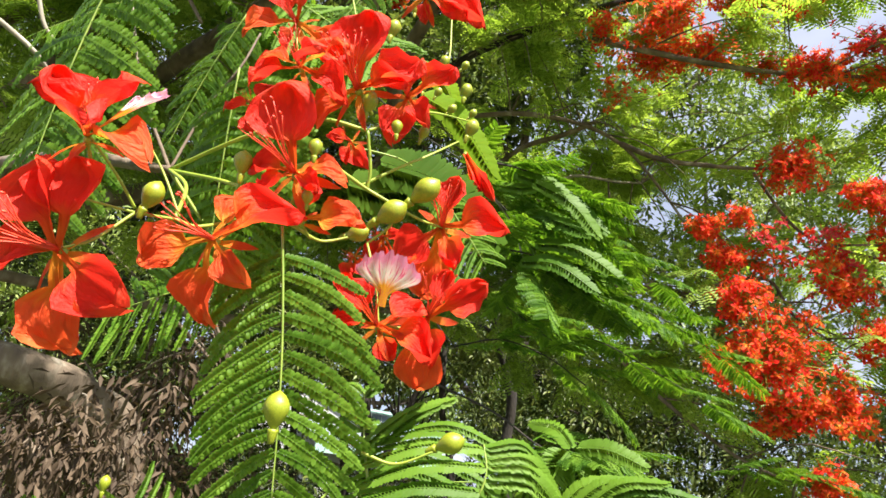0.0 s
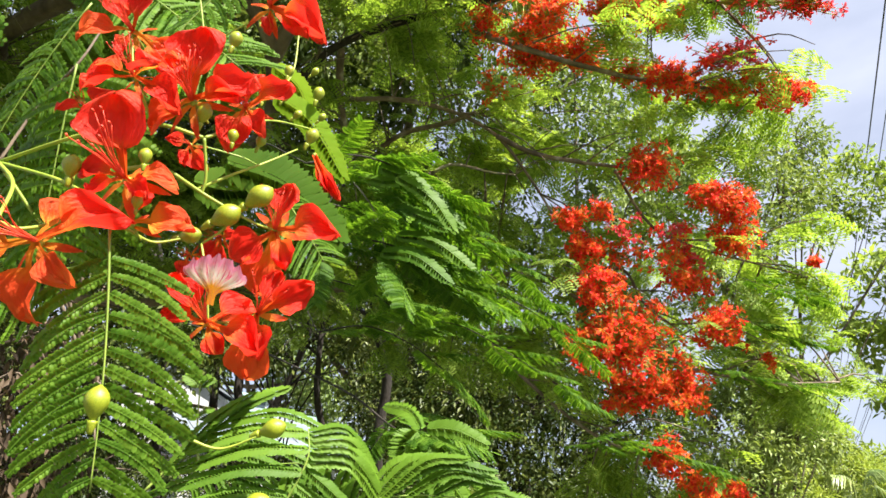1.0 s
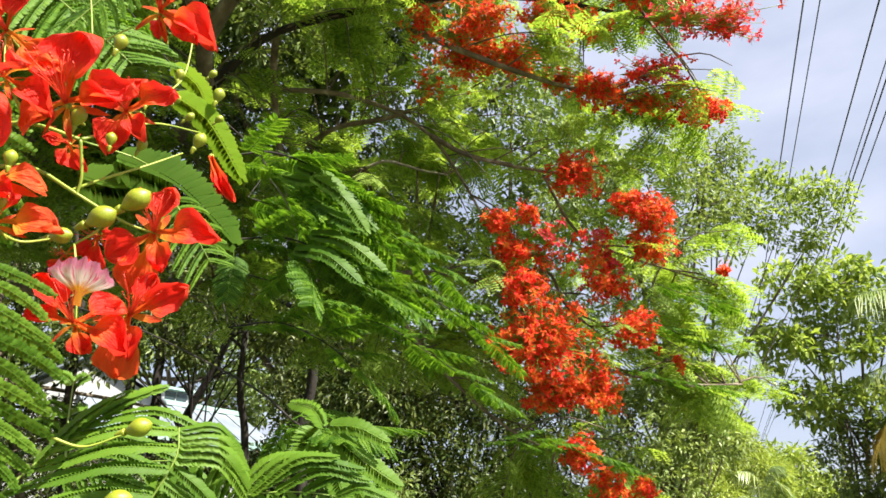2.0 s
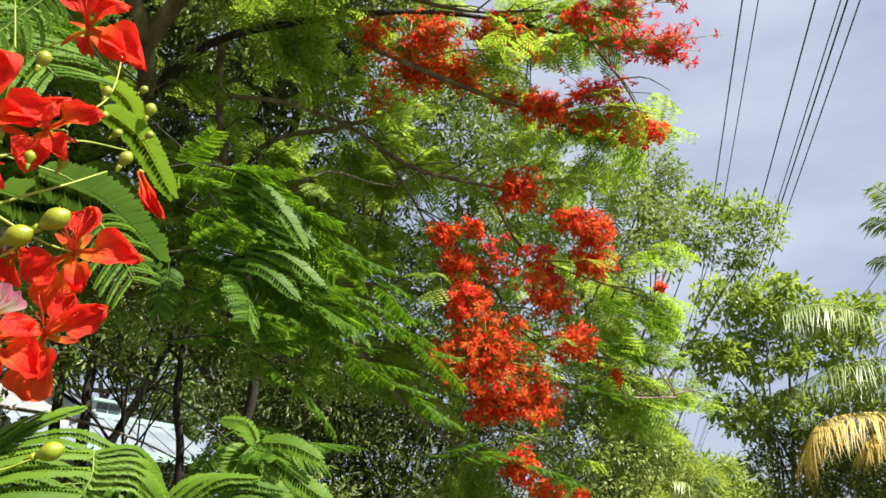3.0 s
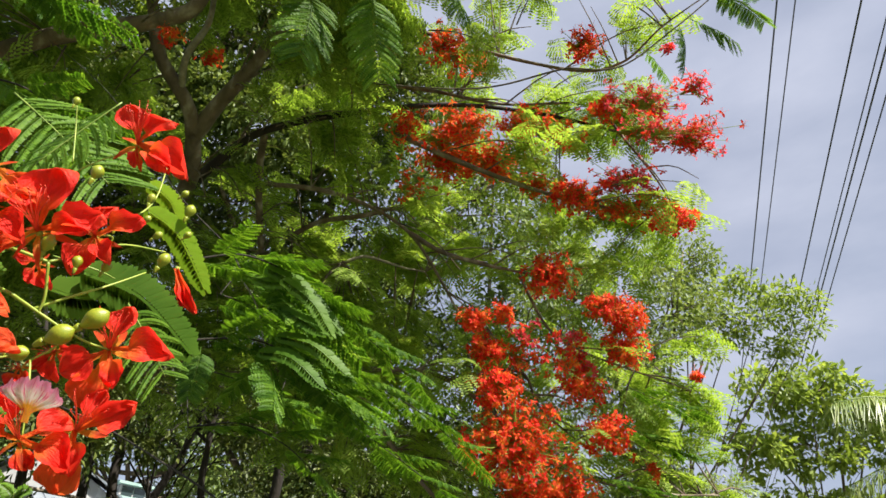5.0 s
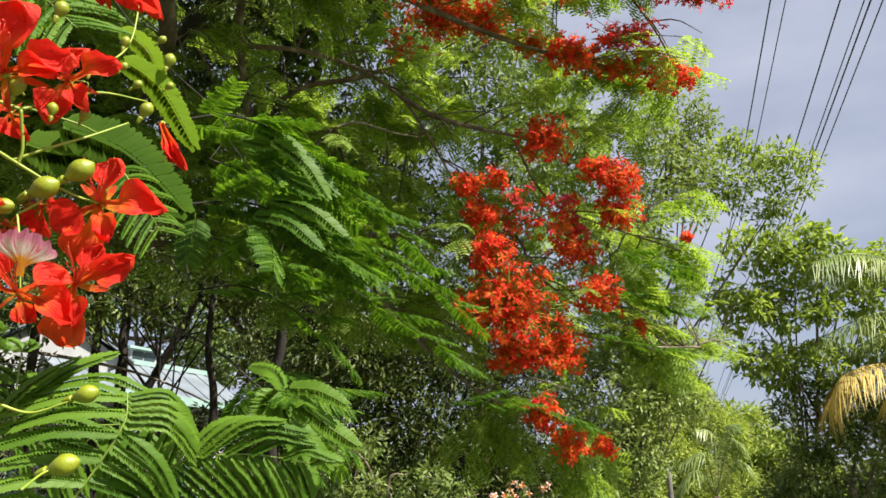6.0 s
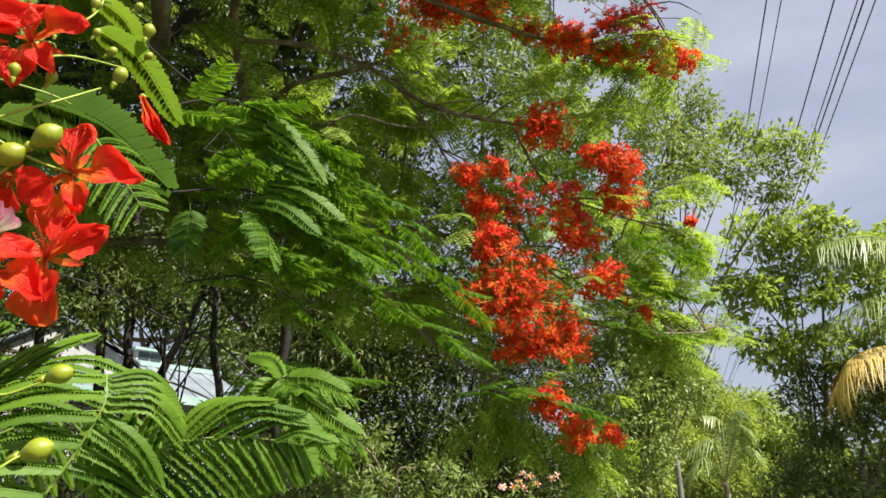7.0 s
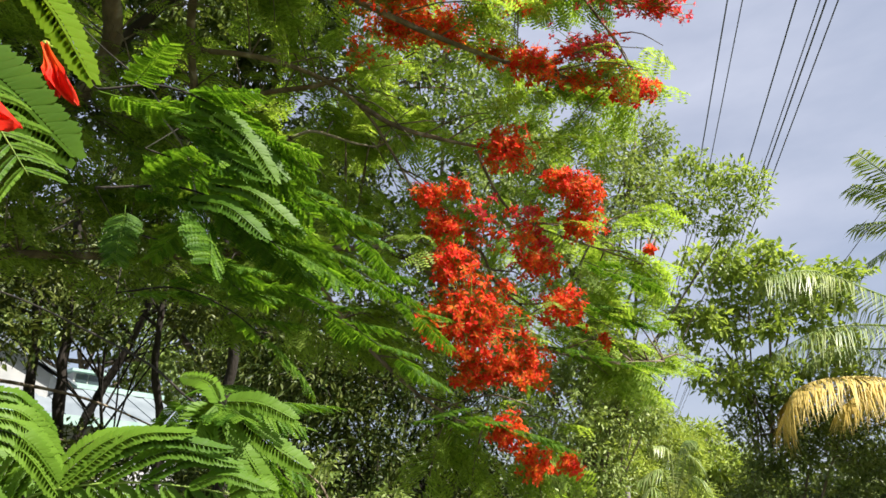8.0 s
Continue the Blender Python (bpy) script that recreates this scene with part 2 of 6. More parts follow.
def joined(pieces):
    v, f, o = [], [], 0
    for pv, pf in pieces:
        v.append(np.asarray(pv))
        f += [tuple(i + o for i in q) for q in pf]
        o += len(pv)
    return np.concatenate(v), f


def axes(base, along, up):
    """A pose at base with x along and z near up."""
    x = Vector(along).normalized()
    z = Vector(up) - x * Vector(up).dot(x)
    if z.length < 1e-4:
        z = x.orthogonal()
    z.normalize()
    y = z.cross(x)
    m = Matrix((x, y, z)).transposed().to_4x4()
    m.translation = base
    return m


def scaled(m, s):
    return m @ Matrix.Diagonal((s, s, s, 1))


def many(verts, tris, poses):
    """The same small mesh at many poses, as arrays."""
    v, f = np.asarray(verts, float), np.asarray(tris, int)
    ms = np.array([np.array(p) for p in poses])
    allv = np.einsum("nij,kj->nki", ms[:, :3, :3], v) + ms[:, None, :3, 3]
    allf = f[None] + (np.arange(len(ms)) * len(v))[:, None, None]
    return allv.reshape(-1, 3), allf.reshape(-1, 3)


# ---------------------------------------------------------------- feathery leaves
def pinna_near(pairs=27, bend=0.12, seed=0, wide=0.062, fall=0.10):
    """One side branch of a feathery leaf, 1 long: a midrib with pairs of oblong leaflets."""
    r = np.random.default_rng(seed)
    v, f, last = [], [], None
    for k in range(pairs):
        s = (k + 0.8) / pairs
        c = np.array([s, bend * (s - s * s) * 1.6, -fall * s * s])
        size = wide * (0.70 + 0.34 * math.sin(math.pi * min(1, s * 1.05) ** 0.8)) * r.uniform(0.9, 1.1)
        if s > 0.93:
            size *= 0.75
        o = len(v)
        v.append(c)
        for side in (1, -1):
            a = radians(66 + r.uniform(-8, 8)) * side
            d = np.array([math.cos(a), math.sin(a), r.uniform(-0.34, 0.06)])
            p = np.array([-math.sin(a), math.cos(a), 0]) * side
            w = min(size * 0.45, 0.60 / pairs)
            q = np.array([0, 0, 1]) * size * 0.06
            b = len(v)
            v += [c + d * size * 0.25 - p * w - q, c + d * size * 0.8 - p * w * 0.95 - q, c + d * size,
                  c + d * size * 0.8 + p * w * 0.95 - q, c + d * size * 0.25 + p * w - q]
            f += [(o, b, b + 1), (o, b + 1, b + 2), (o, b + 2, b + 3), (o, b + 3, b + 4)]
        v += [c + (0, 0.006, 0.006), c + (0, -0.006, 0.006)]
        e = len(v) - 2
        f.append((o, e, e + 1))
        if last is not None:
            f += [(last, e, last + 1), (last + 1, e, e + 1)]
        else:
            z = len(v)
            v += [np.array((0, 0.008, 0.004)), np.array((0, -0.008, 0.004))]
            f += [(z, e, z + 1), (z + 1, e, e + 1)]
        last = e
    return np.array(v), f


def pinna_far(pairs=9, bend=0.15, seed=0, wide=0.13):
    """A lighter side branch: a toothed, folded strip of leaflet pairs."""
    r = np.random.default_rng(seed)
    v, f = [], []
    for k in range(pairs):
        s = (k + 0.5) / pairs
        c = np.array([s, bend * (s - s * s) * 1.6, -0.16 * s * s])
        w = wide * (0.65 + 0.4 * math.sin(math.pi * s)) * r.uniform(0.8, 1.15)
        h = 0.42 / pairs
        lift = r.uniform(-0.05, 0.03)
        o = len(v)
        v += [c + (-h, 0, 0), c + (h * 0.5, -w, lift), c + (h, 0, 0), c + (h * 0.5, w, lift)]
        f += [(o, o + 1, o + 2), (o, o + 2, o + 3)]
    return np.array(v), f


def leaf_layout(pairs, droop, seed, spread=62, reach=0.34):
    """Poses of the side branches on a leaf 1 long whose stalk arches down."""
    r = np.random.default_rng(seed)
    out = []
    for k in range(pairs):
        s = 0.16 + 0.84 * (k + 0.5) / pairs
        c = (s, 0.05 * math.sin(3 * s + seed), -droop * s * s)
        t = Vector((1, 0.15 * math.cos(3 * s + seed), -2 * droop * s)).normalized()
        size = reach * (0.55 + 0.55 * math.sin(math.pi * (0.12 + 0.8 * s) ** 1.1)) * r.uniform(0.9, 1.08)
        for side in (1, -1):
            a = radians(spread + 14 * (0.5 - s) * 2 + r.uniform(-6, 6)) * side
            m = axes(c, t, (0, 0, 1)) @ Matrix.Rotation(a, 4, "Z") @ Matrix.Rotation(radians(r.uniform(2, 22)), 4, "Y") \
                @ Matrix.Rotation(radians(r.uniform(-14, 14)), 4, "X")
            if side < 0:
                m = m @ Matrix.Diagonal((1, -1, 1, 1))
            out.append(scaled(m, size))
    return out


def stalk(droop, seed, r=0.007, sides=5, n=14):
    return tube([(s, 0.05 * math.sin(3 * s + seed), -droop * s * s) for s in (0, 0.25, 0.5, 0.75, 1.0)], r, r * 0.4, sides, n)


def whole_leaf(pairs, droop, seed, near, pinna=None, reach=0.34):
    """A whole feathery leaf, 1 long, in one mesh."""
    pv, pf = pinna or (pinna_near(12, 0.12, seed, 0.105) if near else pinna_far(5, 0.15, seed, 0.23))
    v, f = many(pv, pf, leaf_layout(pairs, droop, seed, 62, reach))
    sv, sf = stalk(droop, seed, 0.006, 4 if near else 3, 14 if near else 6)
    o = len(v)
    tri = [t for q in sf[:-2] for t in ((q[0], q[1], q[2]), (q[0], q[2], q[3]))]
    return np.concatenate([v, sv]), np.concatenate([f, np.array(tri) + o])


MID_LEAF = [whole_leaf(p, d, s, True) for p, d, s in ((15, 0.20, 1), (16, 0.34, 2), (14, 0.12, 3), (16, 0.27, 4))]
FAR_LEAF = [whole_leaf(p, d, s, False) for p, d, s in ((9, 0.22, 5), (9, 0.36, 6), (8, 0.14, 7), (9, 0.28, 8))]
LAYER_MESH = [mesh_big("leaf", *whole_leaf(p, d, s, True, pinna_near(7, 0.10, s, 0.17), 0.25), FROND) for p, d, s in ((18, 0.08, 11), (20, 0.14, 12), (17, 0.20, 13), (19, 0.03, 14))]
MID_MESH = [mesh_big("leaf", v, f, FROND) for v, f in MID_LEAF]
PINNA_MESH = [mesh_big("pinna", *pinna_near(24, b, s, 0.08), FROND) for b, s in ((0.10, 1), (0.22, 2), (0.16, 3), (0.05, 4))]


# ---------------------------------------------------------------- flowers
def petal_mesh(name, material, seed, nu=14, nv=11, width=0.72, curl=0.35, ruffle=0.095, cup=0.25, claw=0.30, throat=0.045):
    """A clawed petal with a round, crinkled blade, 1 long along x, its face towards z."""
    r = np.random.default_rng(seed)
    ph = r.uniform(0, 6.28, 5)
    skew = r.uniform(-0.12, 0.12)
    rows = 1 + 0.055 * r.normal(size=nu)
    v, uv = [], []
    mid, half = (1 + claw) / 2, (1 - claw) / 2
    for i in range(nu):
        s = i / (nu - 1)
        s = claw * s / 0.3 if s < 0.3 else mid - half * math.cos(math.pi * (s - 0.3) / 0.7)
        blade = width * 0.5 * math.sqrt(max(0.0, 1 - ((s - mid) / half) ** 2)) if s > claw else 0.0
        neck = throat + 0.10 * max(0.0, s / mid) ** 2.5 if s < mid else 0.0
        w = max(blade * rows[i], neck, 0.012)
        for j in range(nv):
            q = 2 * j / (nv - 1) - 1
            e = s ** 2 * abs(q) ** 1.4
            z = -curl * s * s + cup * w * q * q + ruffle * e * math.sin(9 * s + 6 * q + ph[1]) + ruffle * 0.7 * s * s * math.sin(7 * q + ph[2]) \
                + ruffle * 0.5 * s * math.sin(10 * s + ph[4])
            sx = s * (1 + 0.035 * math.sin(8 * q + ph[0]) * s * s + 0.02 * math.sin(23 * q + ph[2]) * s ** 4)
            v.append((sx, w * q * (1 + 0.07 * math.sin(8 * s + ph[3] + 3 * q)) + skew * s * s, z + 0.010 * math.sin(17 * q + 8 * s + ph[1]) * s))
            uv.append((q * 0.5 + 0.5, s))
    f = [(i * nv + j, i * nv + j + 1, (i + 1) * nv + j + 1, (i + 1) * nv + j) for i in range(nu - 1) for j in range(nv - 1)]
    return mesh(name, v, f, material, uv)


PETALS = [petal_mesh("petal", m, s, width=w, curl=c, cup=k, claw=0.36, ruffle=0.16) for m, s, w, c, k in (
    (RED, 1, 0.70, 0.34, 0.9), (RED, 2, 0.78, 0.22, 0.8), (ORANGE, 3, 0.70, 0.38, 0.6), (RED, 4, 0.50, 0.16, 1.2), (ORANGE, 5, 0.76, 0.28, 0.5), (RED, 6, 0.24, 0.05, 1.6))]
def fan_mesh():
    """The standard petal: a channelled claw opening into a flat fan with a frilled rim."""
    nu, nv, v, uv = 16, 29, [], []
    for i in range(nu):
        s = i / (nu - 1)
        g = min(1.0, max(0.0, (s - 0.22) / 0.62))
        w = 0.06 + 0.44 * g * g * (3 - 2 * g)
        for j in range(nv):
            q = 2 * j / (nv - 1) - 1
            frill = s ** 4 * (0.035 * math.sin(26 * q) + 0.02 * math.sin(41 * q + 1))
            v.append((s * (1 - 0.26 * q * q * s) + frill, w * q, 0.10 * s * q * q + 0.05 * s ** 3 * math.sin(17 * q + 4 * s) - 0.06 * s * s))
            uv.append((q * 0.5 + 0.5, s))
    f = [(i * nv + j, i * nv + j + 1, (i + 1) * nv + j + 1, (i + 1) * nv + j) for i in range(nu - 1) for j in range(nv - 1)]
    return mesh("banner_petal", v, f, WHITE, uv)


BANNER = fan_mesh()


def spindle(length, width, sides=10, n=9, belly=0.55):
    """A closed pod shape from 0 to length along x."""
    v, f = [], []
    for i in range(n):
        s = i / (n - 1)
        rr = width * max(0.04, math.sin(math.pi * s ** (math.log(0.5) / math.log(belly))) ** 0.72)
        v += [(s * length, rr * math.cos(2 * math.pi * j / sides) * (1 + 0.04 * math.cos(10 * math.pi * j / sides)), rr * math.sin(2 * math.pi * j / sides)) for j in range(sides)]
    f = [(i * sides + j, i * sides + (j + 1) % sides, (i + 1) * sides + (j + 1) % sides, (i + 1) * sides + j) for i in range(n - 1) for j in range(sides)]
    f += [tuple(range(sides))[::-1], tuple((n - 1) * sides + j for j in range(sides))]
    return np.array(v), f


BUD_MESH = mesh("bud", *joined([spindle(1.0, 0.315, 12, 11, 0.6), tube([(-0.25, 0, -0.03), (-0.1, 0, 0), (0.08, 0, 0)], 0.07, 0.14, 8, 6)]), BUD)
SEPAL_MESH = petal_mesh("sepal", ORANGE, 21, 8, 3, 0.22, 0.25, 0.02, 0.3, 0.05)


def stamen_mesh(seed):
    r = np.random.default_rng(seed)
    out = []
    for k in range(10):
        a, o = 2 * math.pi * k / 10, r.uniform(0.18, 0.42)
        end = (r.uniform(0.75, 1.0), o * math.cos(a), o * math.sin(a) + 0.15)
        mid = (0.45, end[1] * 0.35, end[2] * 0.3)
        out.append(tube([(0, 0.02 * math.cos(a), 0.02 * math.sin(a)), mid, end], 0.013, 0.008, 4, 7))
        tip = spindle(0.09, 0.022, 5, 4)
        out.append((tip[0] + np.array(end), tip[1]))
    return mesh("stamen_tuft", *joined(out), FILAMENT)


STAMENS = [stamen_mesh(s) for s in (31, 32)]
CALYX = mesh("calyx", *joined([spindle(0.35, 0.09, 8, 6, 0.7), tube([(-0.45, 0, 0.03), (-0.2, 0, 0.01), (0.03, 0, 0)], 0.03, 0.045, 6, 6)]), STEM)


def flower(parent, centre, tips, face, banner=None, sepals=5, stamens=True, flat=False):
    """A large blossom: tips are the ends of its petals with each one's petal shape."""
    c = Vector(centre)
    face = Vector(face).normalized()
    size = max((Vector(t) - c).length for t, _ in tips)
    base = under("flower", CALYX, parent, scaled(axes(c - face * 0.2 * size, face, (0, 0, 1)), size * 0.62))
    for t, shape in tips:
        d = Vector(t) - c
        up = face + Vector((random.uniform(-0.25, 0.25), random.uniform(-0.25, 0.25), random.uniform(-0.2, 0.2)))
        under("petal", PETALS[shape], base, scaled(axes(c, d, up), d.length))
    if banner:
        d = Vector(banner) - c
        turned = Vector((-0.13, 0.07, 1.60)) - c if flat else face
        under("petal", BANNER, base, scaled(axes(c + d * (0.30 if flat else 0.0), d, turned), d.length * (0.74 if flat else 0.9)), "white and pink petal with yellow base")
    for k in range(sepals):
        a = 2 * math.pi * k / 5 + random.uniform(-0.2, 0.2)
        side = axes(c, face, (0.1, 0.3, 1))
        d = side.to_3x3() @ Vector((-0.15, math.cos(a), math.sin(a)))
        under("sepal", SEPAL_MESH, base, scaled(axes(c - face * 0.003, d, face), size * 0.52))
    if stamens:
        lean = (face + Vector((random.uniform(-0.4, 0.4), 0, random.uniform(-0.3, 0.5)))).normalized()
        under("stamen_tuft", STAMENS[random.randrange(2)], base, scaled(axes(c, lean, (0, 0, 1)), size * 0.75), "long red stamens")
    return base


def bud(parent, centre, direction, length):
    d = Vector(direction).normalized()
    return under("bud", BUD_MESH, parent, scaled(axes(Vector(centre) - d * length * 0.5, d, (0.2, -0.3, 1)), length))


def frond(parent, base, tip, up, pairs=14, size=0.3, droop=0.1, spread=60, start=0.1, shapes=None, hang=(0, 14)):
    """A near feathery leaf: a stalk with each side branch as a piece of its own."""
    b, d = Vector(base), Vector(tip) - Vector(base)
    m = axes(b, d, up)
    n = d.length
    side = random.uniform(-0.03, 0.03)
    pts = [m @ Vector((s * n, side * n * math.sin(math.pi * s), droop * n * (s - s * s))) for s in (0, 0.25, 0.5, 0.75, 1.0)]
    st = under("frond", mesh("frond", *tube(pts, 0.0009, 0.0004, 6, 16), RACHIS), parent)
    c = curve_points(pts, 60)
    for k in range(pairs):
        s = start + (0.99 - start) * (k + 0.5) / pairs
        i = min(58, int(s * 59))
        t = Vector(c[i + 1] - c[i]).normalized()
        length = size * n * (0.62 + 0.45 * math.sin(math.pi * (0.1 + 0.82 * s))) * random.uniform(0.94, 1.06)
        for sg in (1, -1):
            a = radians(spread + 12 * (0.5 - s) + random.uniform(-4, 4)) * sg
            pm = axes(c[i], t, m.to_3x3() @ Vector((0, 0, 1))) @ Matrix.Rotation(a, 4, "Z") \
                @ Matrix.Rotation(radians(random.uniform(*hang)), 4, "Y") @ Matrix.Rotation(radians(random.uniform(-16, 16)), 4, "X")
            if sg < 0:
                pm = pm @ Matrix.Diagonal((1, -1, 1, 1))
            under("pinna", (shapes or PINNA_MESH)[random.randrange(4)], st, scaled(pm, length))
    return st


def blade(parent, base, mid, tip, up, half, pairs=30, arm=0.55, fill=0.78, loose=0.28, material=None):
    """One side branch on a curve of its own: close-set oblong leaflets along a fine midrib."""
    c = curve_points([base, mid, tip], 40)
    u0 = Vector(up).normalized()
    v, f = [], []
    step = (Vector(tip) - Vector(base)).length / pairs
    for k in range(pairs):
        s = (k + 0.5) / pairs
        x = s * 38.99
        i = int(x)
        p = Vector(c[i]).lerp(Vector(c[i + 1]), x - i)
        t = Vector(c[i + 1] - c[i]).normalized()
        side = u0.cross(t).normalized()
        n = t.cross(side)
        w = half * (0.72 + 0.30 * math.sin(math.pi * min(1, s * 1.1))) * (1.0 if s < 0.86 else max(0.35, 1 - (s - 0.86) * 4.2)) * random.uniform(0.93, 1.07)
        b, o = step * fill, len(v)
        v += [p + side * half * 0.05, p - side * half * 0.05]
        if k:
            f += [(o - 12, o, o - 11), (o - 11, o, o + 1)]
        for e, sg in ((o, 1), (o + 1, -1)):
            d = (side * sg + t * arm * random.uniform(0.8, 1.2) - n * random.uniform(0.05, loose)).normalized() * w
            q = len(v)
            fold = n * w * 0.05
            v += [p - t * b + d * 0.2 - fold, p - t * b * 0.9 + d * 0.82, p + d, p + t * b * 0.9 + d * 0.82, p + t * b + d * 0.2 - fold]
            f += [(e, q, q + 1), (e, q + 1, q + 2), (e, q + 2, q + 3), (e, q + 3, q + 4)]
    return under("pinna", mesh_big("pinna", np.array([tuple(q) for q in v]), np.array(f), material or FROND), parent)


def comb(parent, rachis, rows, up, half, pairs=30):
    """A frond by its stalk and, for each side, the run of its side branches."""
    st = under("frond", mesh("frond", *tube(rachis, 0.0012, 0.0005, 6, 18), RACHIS), parent)
    c = curve_points(rachis, 60)
    for s0, s1, n, tip0, tip1, bulge in rows:
        for k in range(n):
            q = k / max(1, n - 1)
            b = Vector(c[int(59 * (s0 + (s1 - s0) * q))])
            t = Vector(tip0).lerp(Vector(tip1), q) + Vector([random.uniform(-0.004, 0.004) for _ in range(3)])
            m = (b + t) / 2 + Vector(bulge) * (t - b).length
            blade(st, b, m, t, Vector(up) + Vector((random.uniform(-.2, .2), 0, random.uniform(-.2, .2))), half * random.uniform(0.92, 1.08), pairs)
    return st


# ---------------------------------------------------------------- ground
def ground():
    n, size = 60, 900.0
    g = np.linspace(-1, 1, n)
    g = np.sign(g) * np.abs(g) ** 2.4 * size
    v = [(x, y + 10, 0.0 + 0.10 * noise.noise(Vector((x * 0.25, y * 0.25, 0)))) for y in g for x in g]
    f = [(j * n + i, j * n + i + 1, (j + 1) * n + i + 1, (j + 1) * n + i) for j in range(n - 1) for i in range(n - 1)]
    tagged(new("ground", mesh("ground", v, f, EARTH)), "grassy dark earth under the trees", "ground", kind="structure")


ground()


# ---------------------------------------------------------------- overhead cables
def cables():
    d = np.array((0.3247, 0.9451, -0.034))
    for x, z, r in ((4.06, 7.5, 0.009), (4.25, 7.5, 0.007), (4.93, 7.5, 0.010), (5.23, 7.5, 0.008), (5.31, 7.5, 0.011), (5.46, 7.5, 0.009), (7.90, 7.4, 0.009)):
        p = np.array((x, 6.47, z))
        pts = [p + d * s + np.array((0, 0, 0.0004 * s * s)) for s in (-22, -12, -6, 0, 6, 14, 24, 40, 62)]
        ob = new("overhead_cable", mesh("overhead_cable", *tube(pts, r, r, 6, 60), WIRE))
        tagged(ob, "thin black overhead power cable against the sky", "cable", "overhead cables")


cables()


# ---------------------------------------------------------------- broad-leaved trees and shrubs
def leaf_shape(wide=0.36):
    v = [(0, 0, 0), (0.45, -wide * 0.5, 0.07), (1, 0, -0.10), (0.45, wide * 0.5, 0.07)]
    return np.array(v), [(0, 1, 2), (0, 2, 3)]


def leaf_cloud(centres, per, radius, size, wide=0.36, hang=0.2, seed=0):
    """Clumps of separate leaves round twig ends."""
    r = np.random.default_rng(seed)
    lv, lf = leaf_shape(wide)
    k = len(centres) * per
    c = np.repeat(np.asarray(centres, float), per, axis=0)
    o = r.normal(size=(k, 3))
    o /= np.linalg.norm(o, axis=1)[:, None]
    pos = c + o * (radius * r.uniform(0.1, 1.0, (k, 1)) ** 0.6) * np.array((1, 1, 0.75))
    x = o + r.normal(scale=0.5, size=(k, 3)) - np.array((0, 0, hang))
    x /= np.linalg.norm(x, axis=1)[:, None]
    up = np.array((0.12, -0.1, 1.0)) + r.normal(scale=0.45, size=(k, 3))
    y = np.cross(up, x)
    y /= np.linalg.norm(y, axis=1)[:, None] + 1e-9
    z = np.cross(x, y)
    s = size * r.uniform(0.6, 1.25, (k, 1))
    v = pos[:, None, :] + s[:, None] * (lv[None, :, :1] * x[:, None] + lv[None, :, 1:2] * y[:, None] + lv[None, :, 2:3] * z[:, None])
    f = np.array(lf)[None] + (np.arange(k) * 4)[:, None, None]
    return v.reshape(-1, 3), f.reshape(-1, 3)


def blob_points(blobs, density, seed, shell=0.55):
    """Clump centres inside ellipsoids (centre, radii), denser to the outside, with gaps."""
    r = np.random.default_rng(seed)
    out = []
    for (c, rad) in blobs:
        n = max(4, int(density * (rad[0] * rad[1] + rad[1] * rad[2] + rad[0] * rad[2]) / 3))
        q = r.normal(size=(n, 3))
        q /= np.linalg.norm(q, axis=1)[:, None]
        q *= r.uniform(shell, 1.0, (n, 1)) * (1 + 0.22 * np.array([[noise.noise(Vector(w * 2.3) + Vector(c))] for w in q]))
        p = np.array(c) + q * np.array(rad)
        keep = np.array([noise.noise(Vector(w) * 1.1) > -0.28 for w in p]) & (p[:, 2] > 0.15)
        out.append(p[keep])
    return np.concatenate(out)


def tree(name, base, lean, blobs, label, leaf, material, density=14, per=26, clump=0.3, trunk=0.12, wide=0.36, seed=1, category="tree", hang=0.2, bark=None):
    """Tapered trunk, limbs to each mass of foliage, twigs, and a crown of separate leaves."""
    r = random.Random(seed)
    t = thing(name, base, label, category)
    b = np.array(base, float)
    top = np.mean([np.array(c) for c, _ in blobs], axis=0) + np.array(lean)
    trunk_pts = [b + (0, 0, -0.1), b + (top - b) * 0.33 + (r.uniform(-.15, .15), r.uniform(-.15, .15), 0), b + (top - b) * 0.66 + (r.uniform(-.2, .2), 0, 0), top]
    under("trunk", mesh("trunk", *tube(trunk_pts, trunk, trunk * 0.35, 10, 24, 0.25), bark or BARK), t)
    tc = curve_points(trunk_pts, 20)
    pts = blob_points(blobs, density, seed)
    for c, rad in blobs:
        c = np.array(c)
        s = tc[min(19, 8 + r.randrange(10))] if len(blobs) > 1 else tc[12]
        e = c + np.array(rad) * (r.uniform(-.3, .3), r.uniform(-.3, .3), 0.5)
        under("limb", mesh("limb", *tube([s, (s + e) / 2 + (r.uniform(-.2, .2), r.uniform(-.2, .2), 0.15), e], trunk * 0.45, trunk * 0.12, 7, 14, 0.2), bark or BARK), t)
    tw = []
    hubs = [np.array(c) for c, _ in blobs]
    for p in pts[::4]:
        h = min(hubs, key=lambda q: np.linalg.norm(q - p))
        tw.append(tube([h + (p - h) * 0.1, h + (p - h) * 0.55 + (0, 0, 0.06), p], trunk * 0.10 + 0.004, 0.003, 4, 6))
    tagged(under("branchwork", mesh("branchwork", *joined(tw), bark or BARK), t), kind="stuff")
    v, f = leaf_cloud(pts, per, clump, leaf, wide, hang, seed)
    tagged(under("crown", mesh_big("crown", v, f, material), t), kind="stuff")
    return t


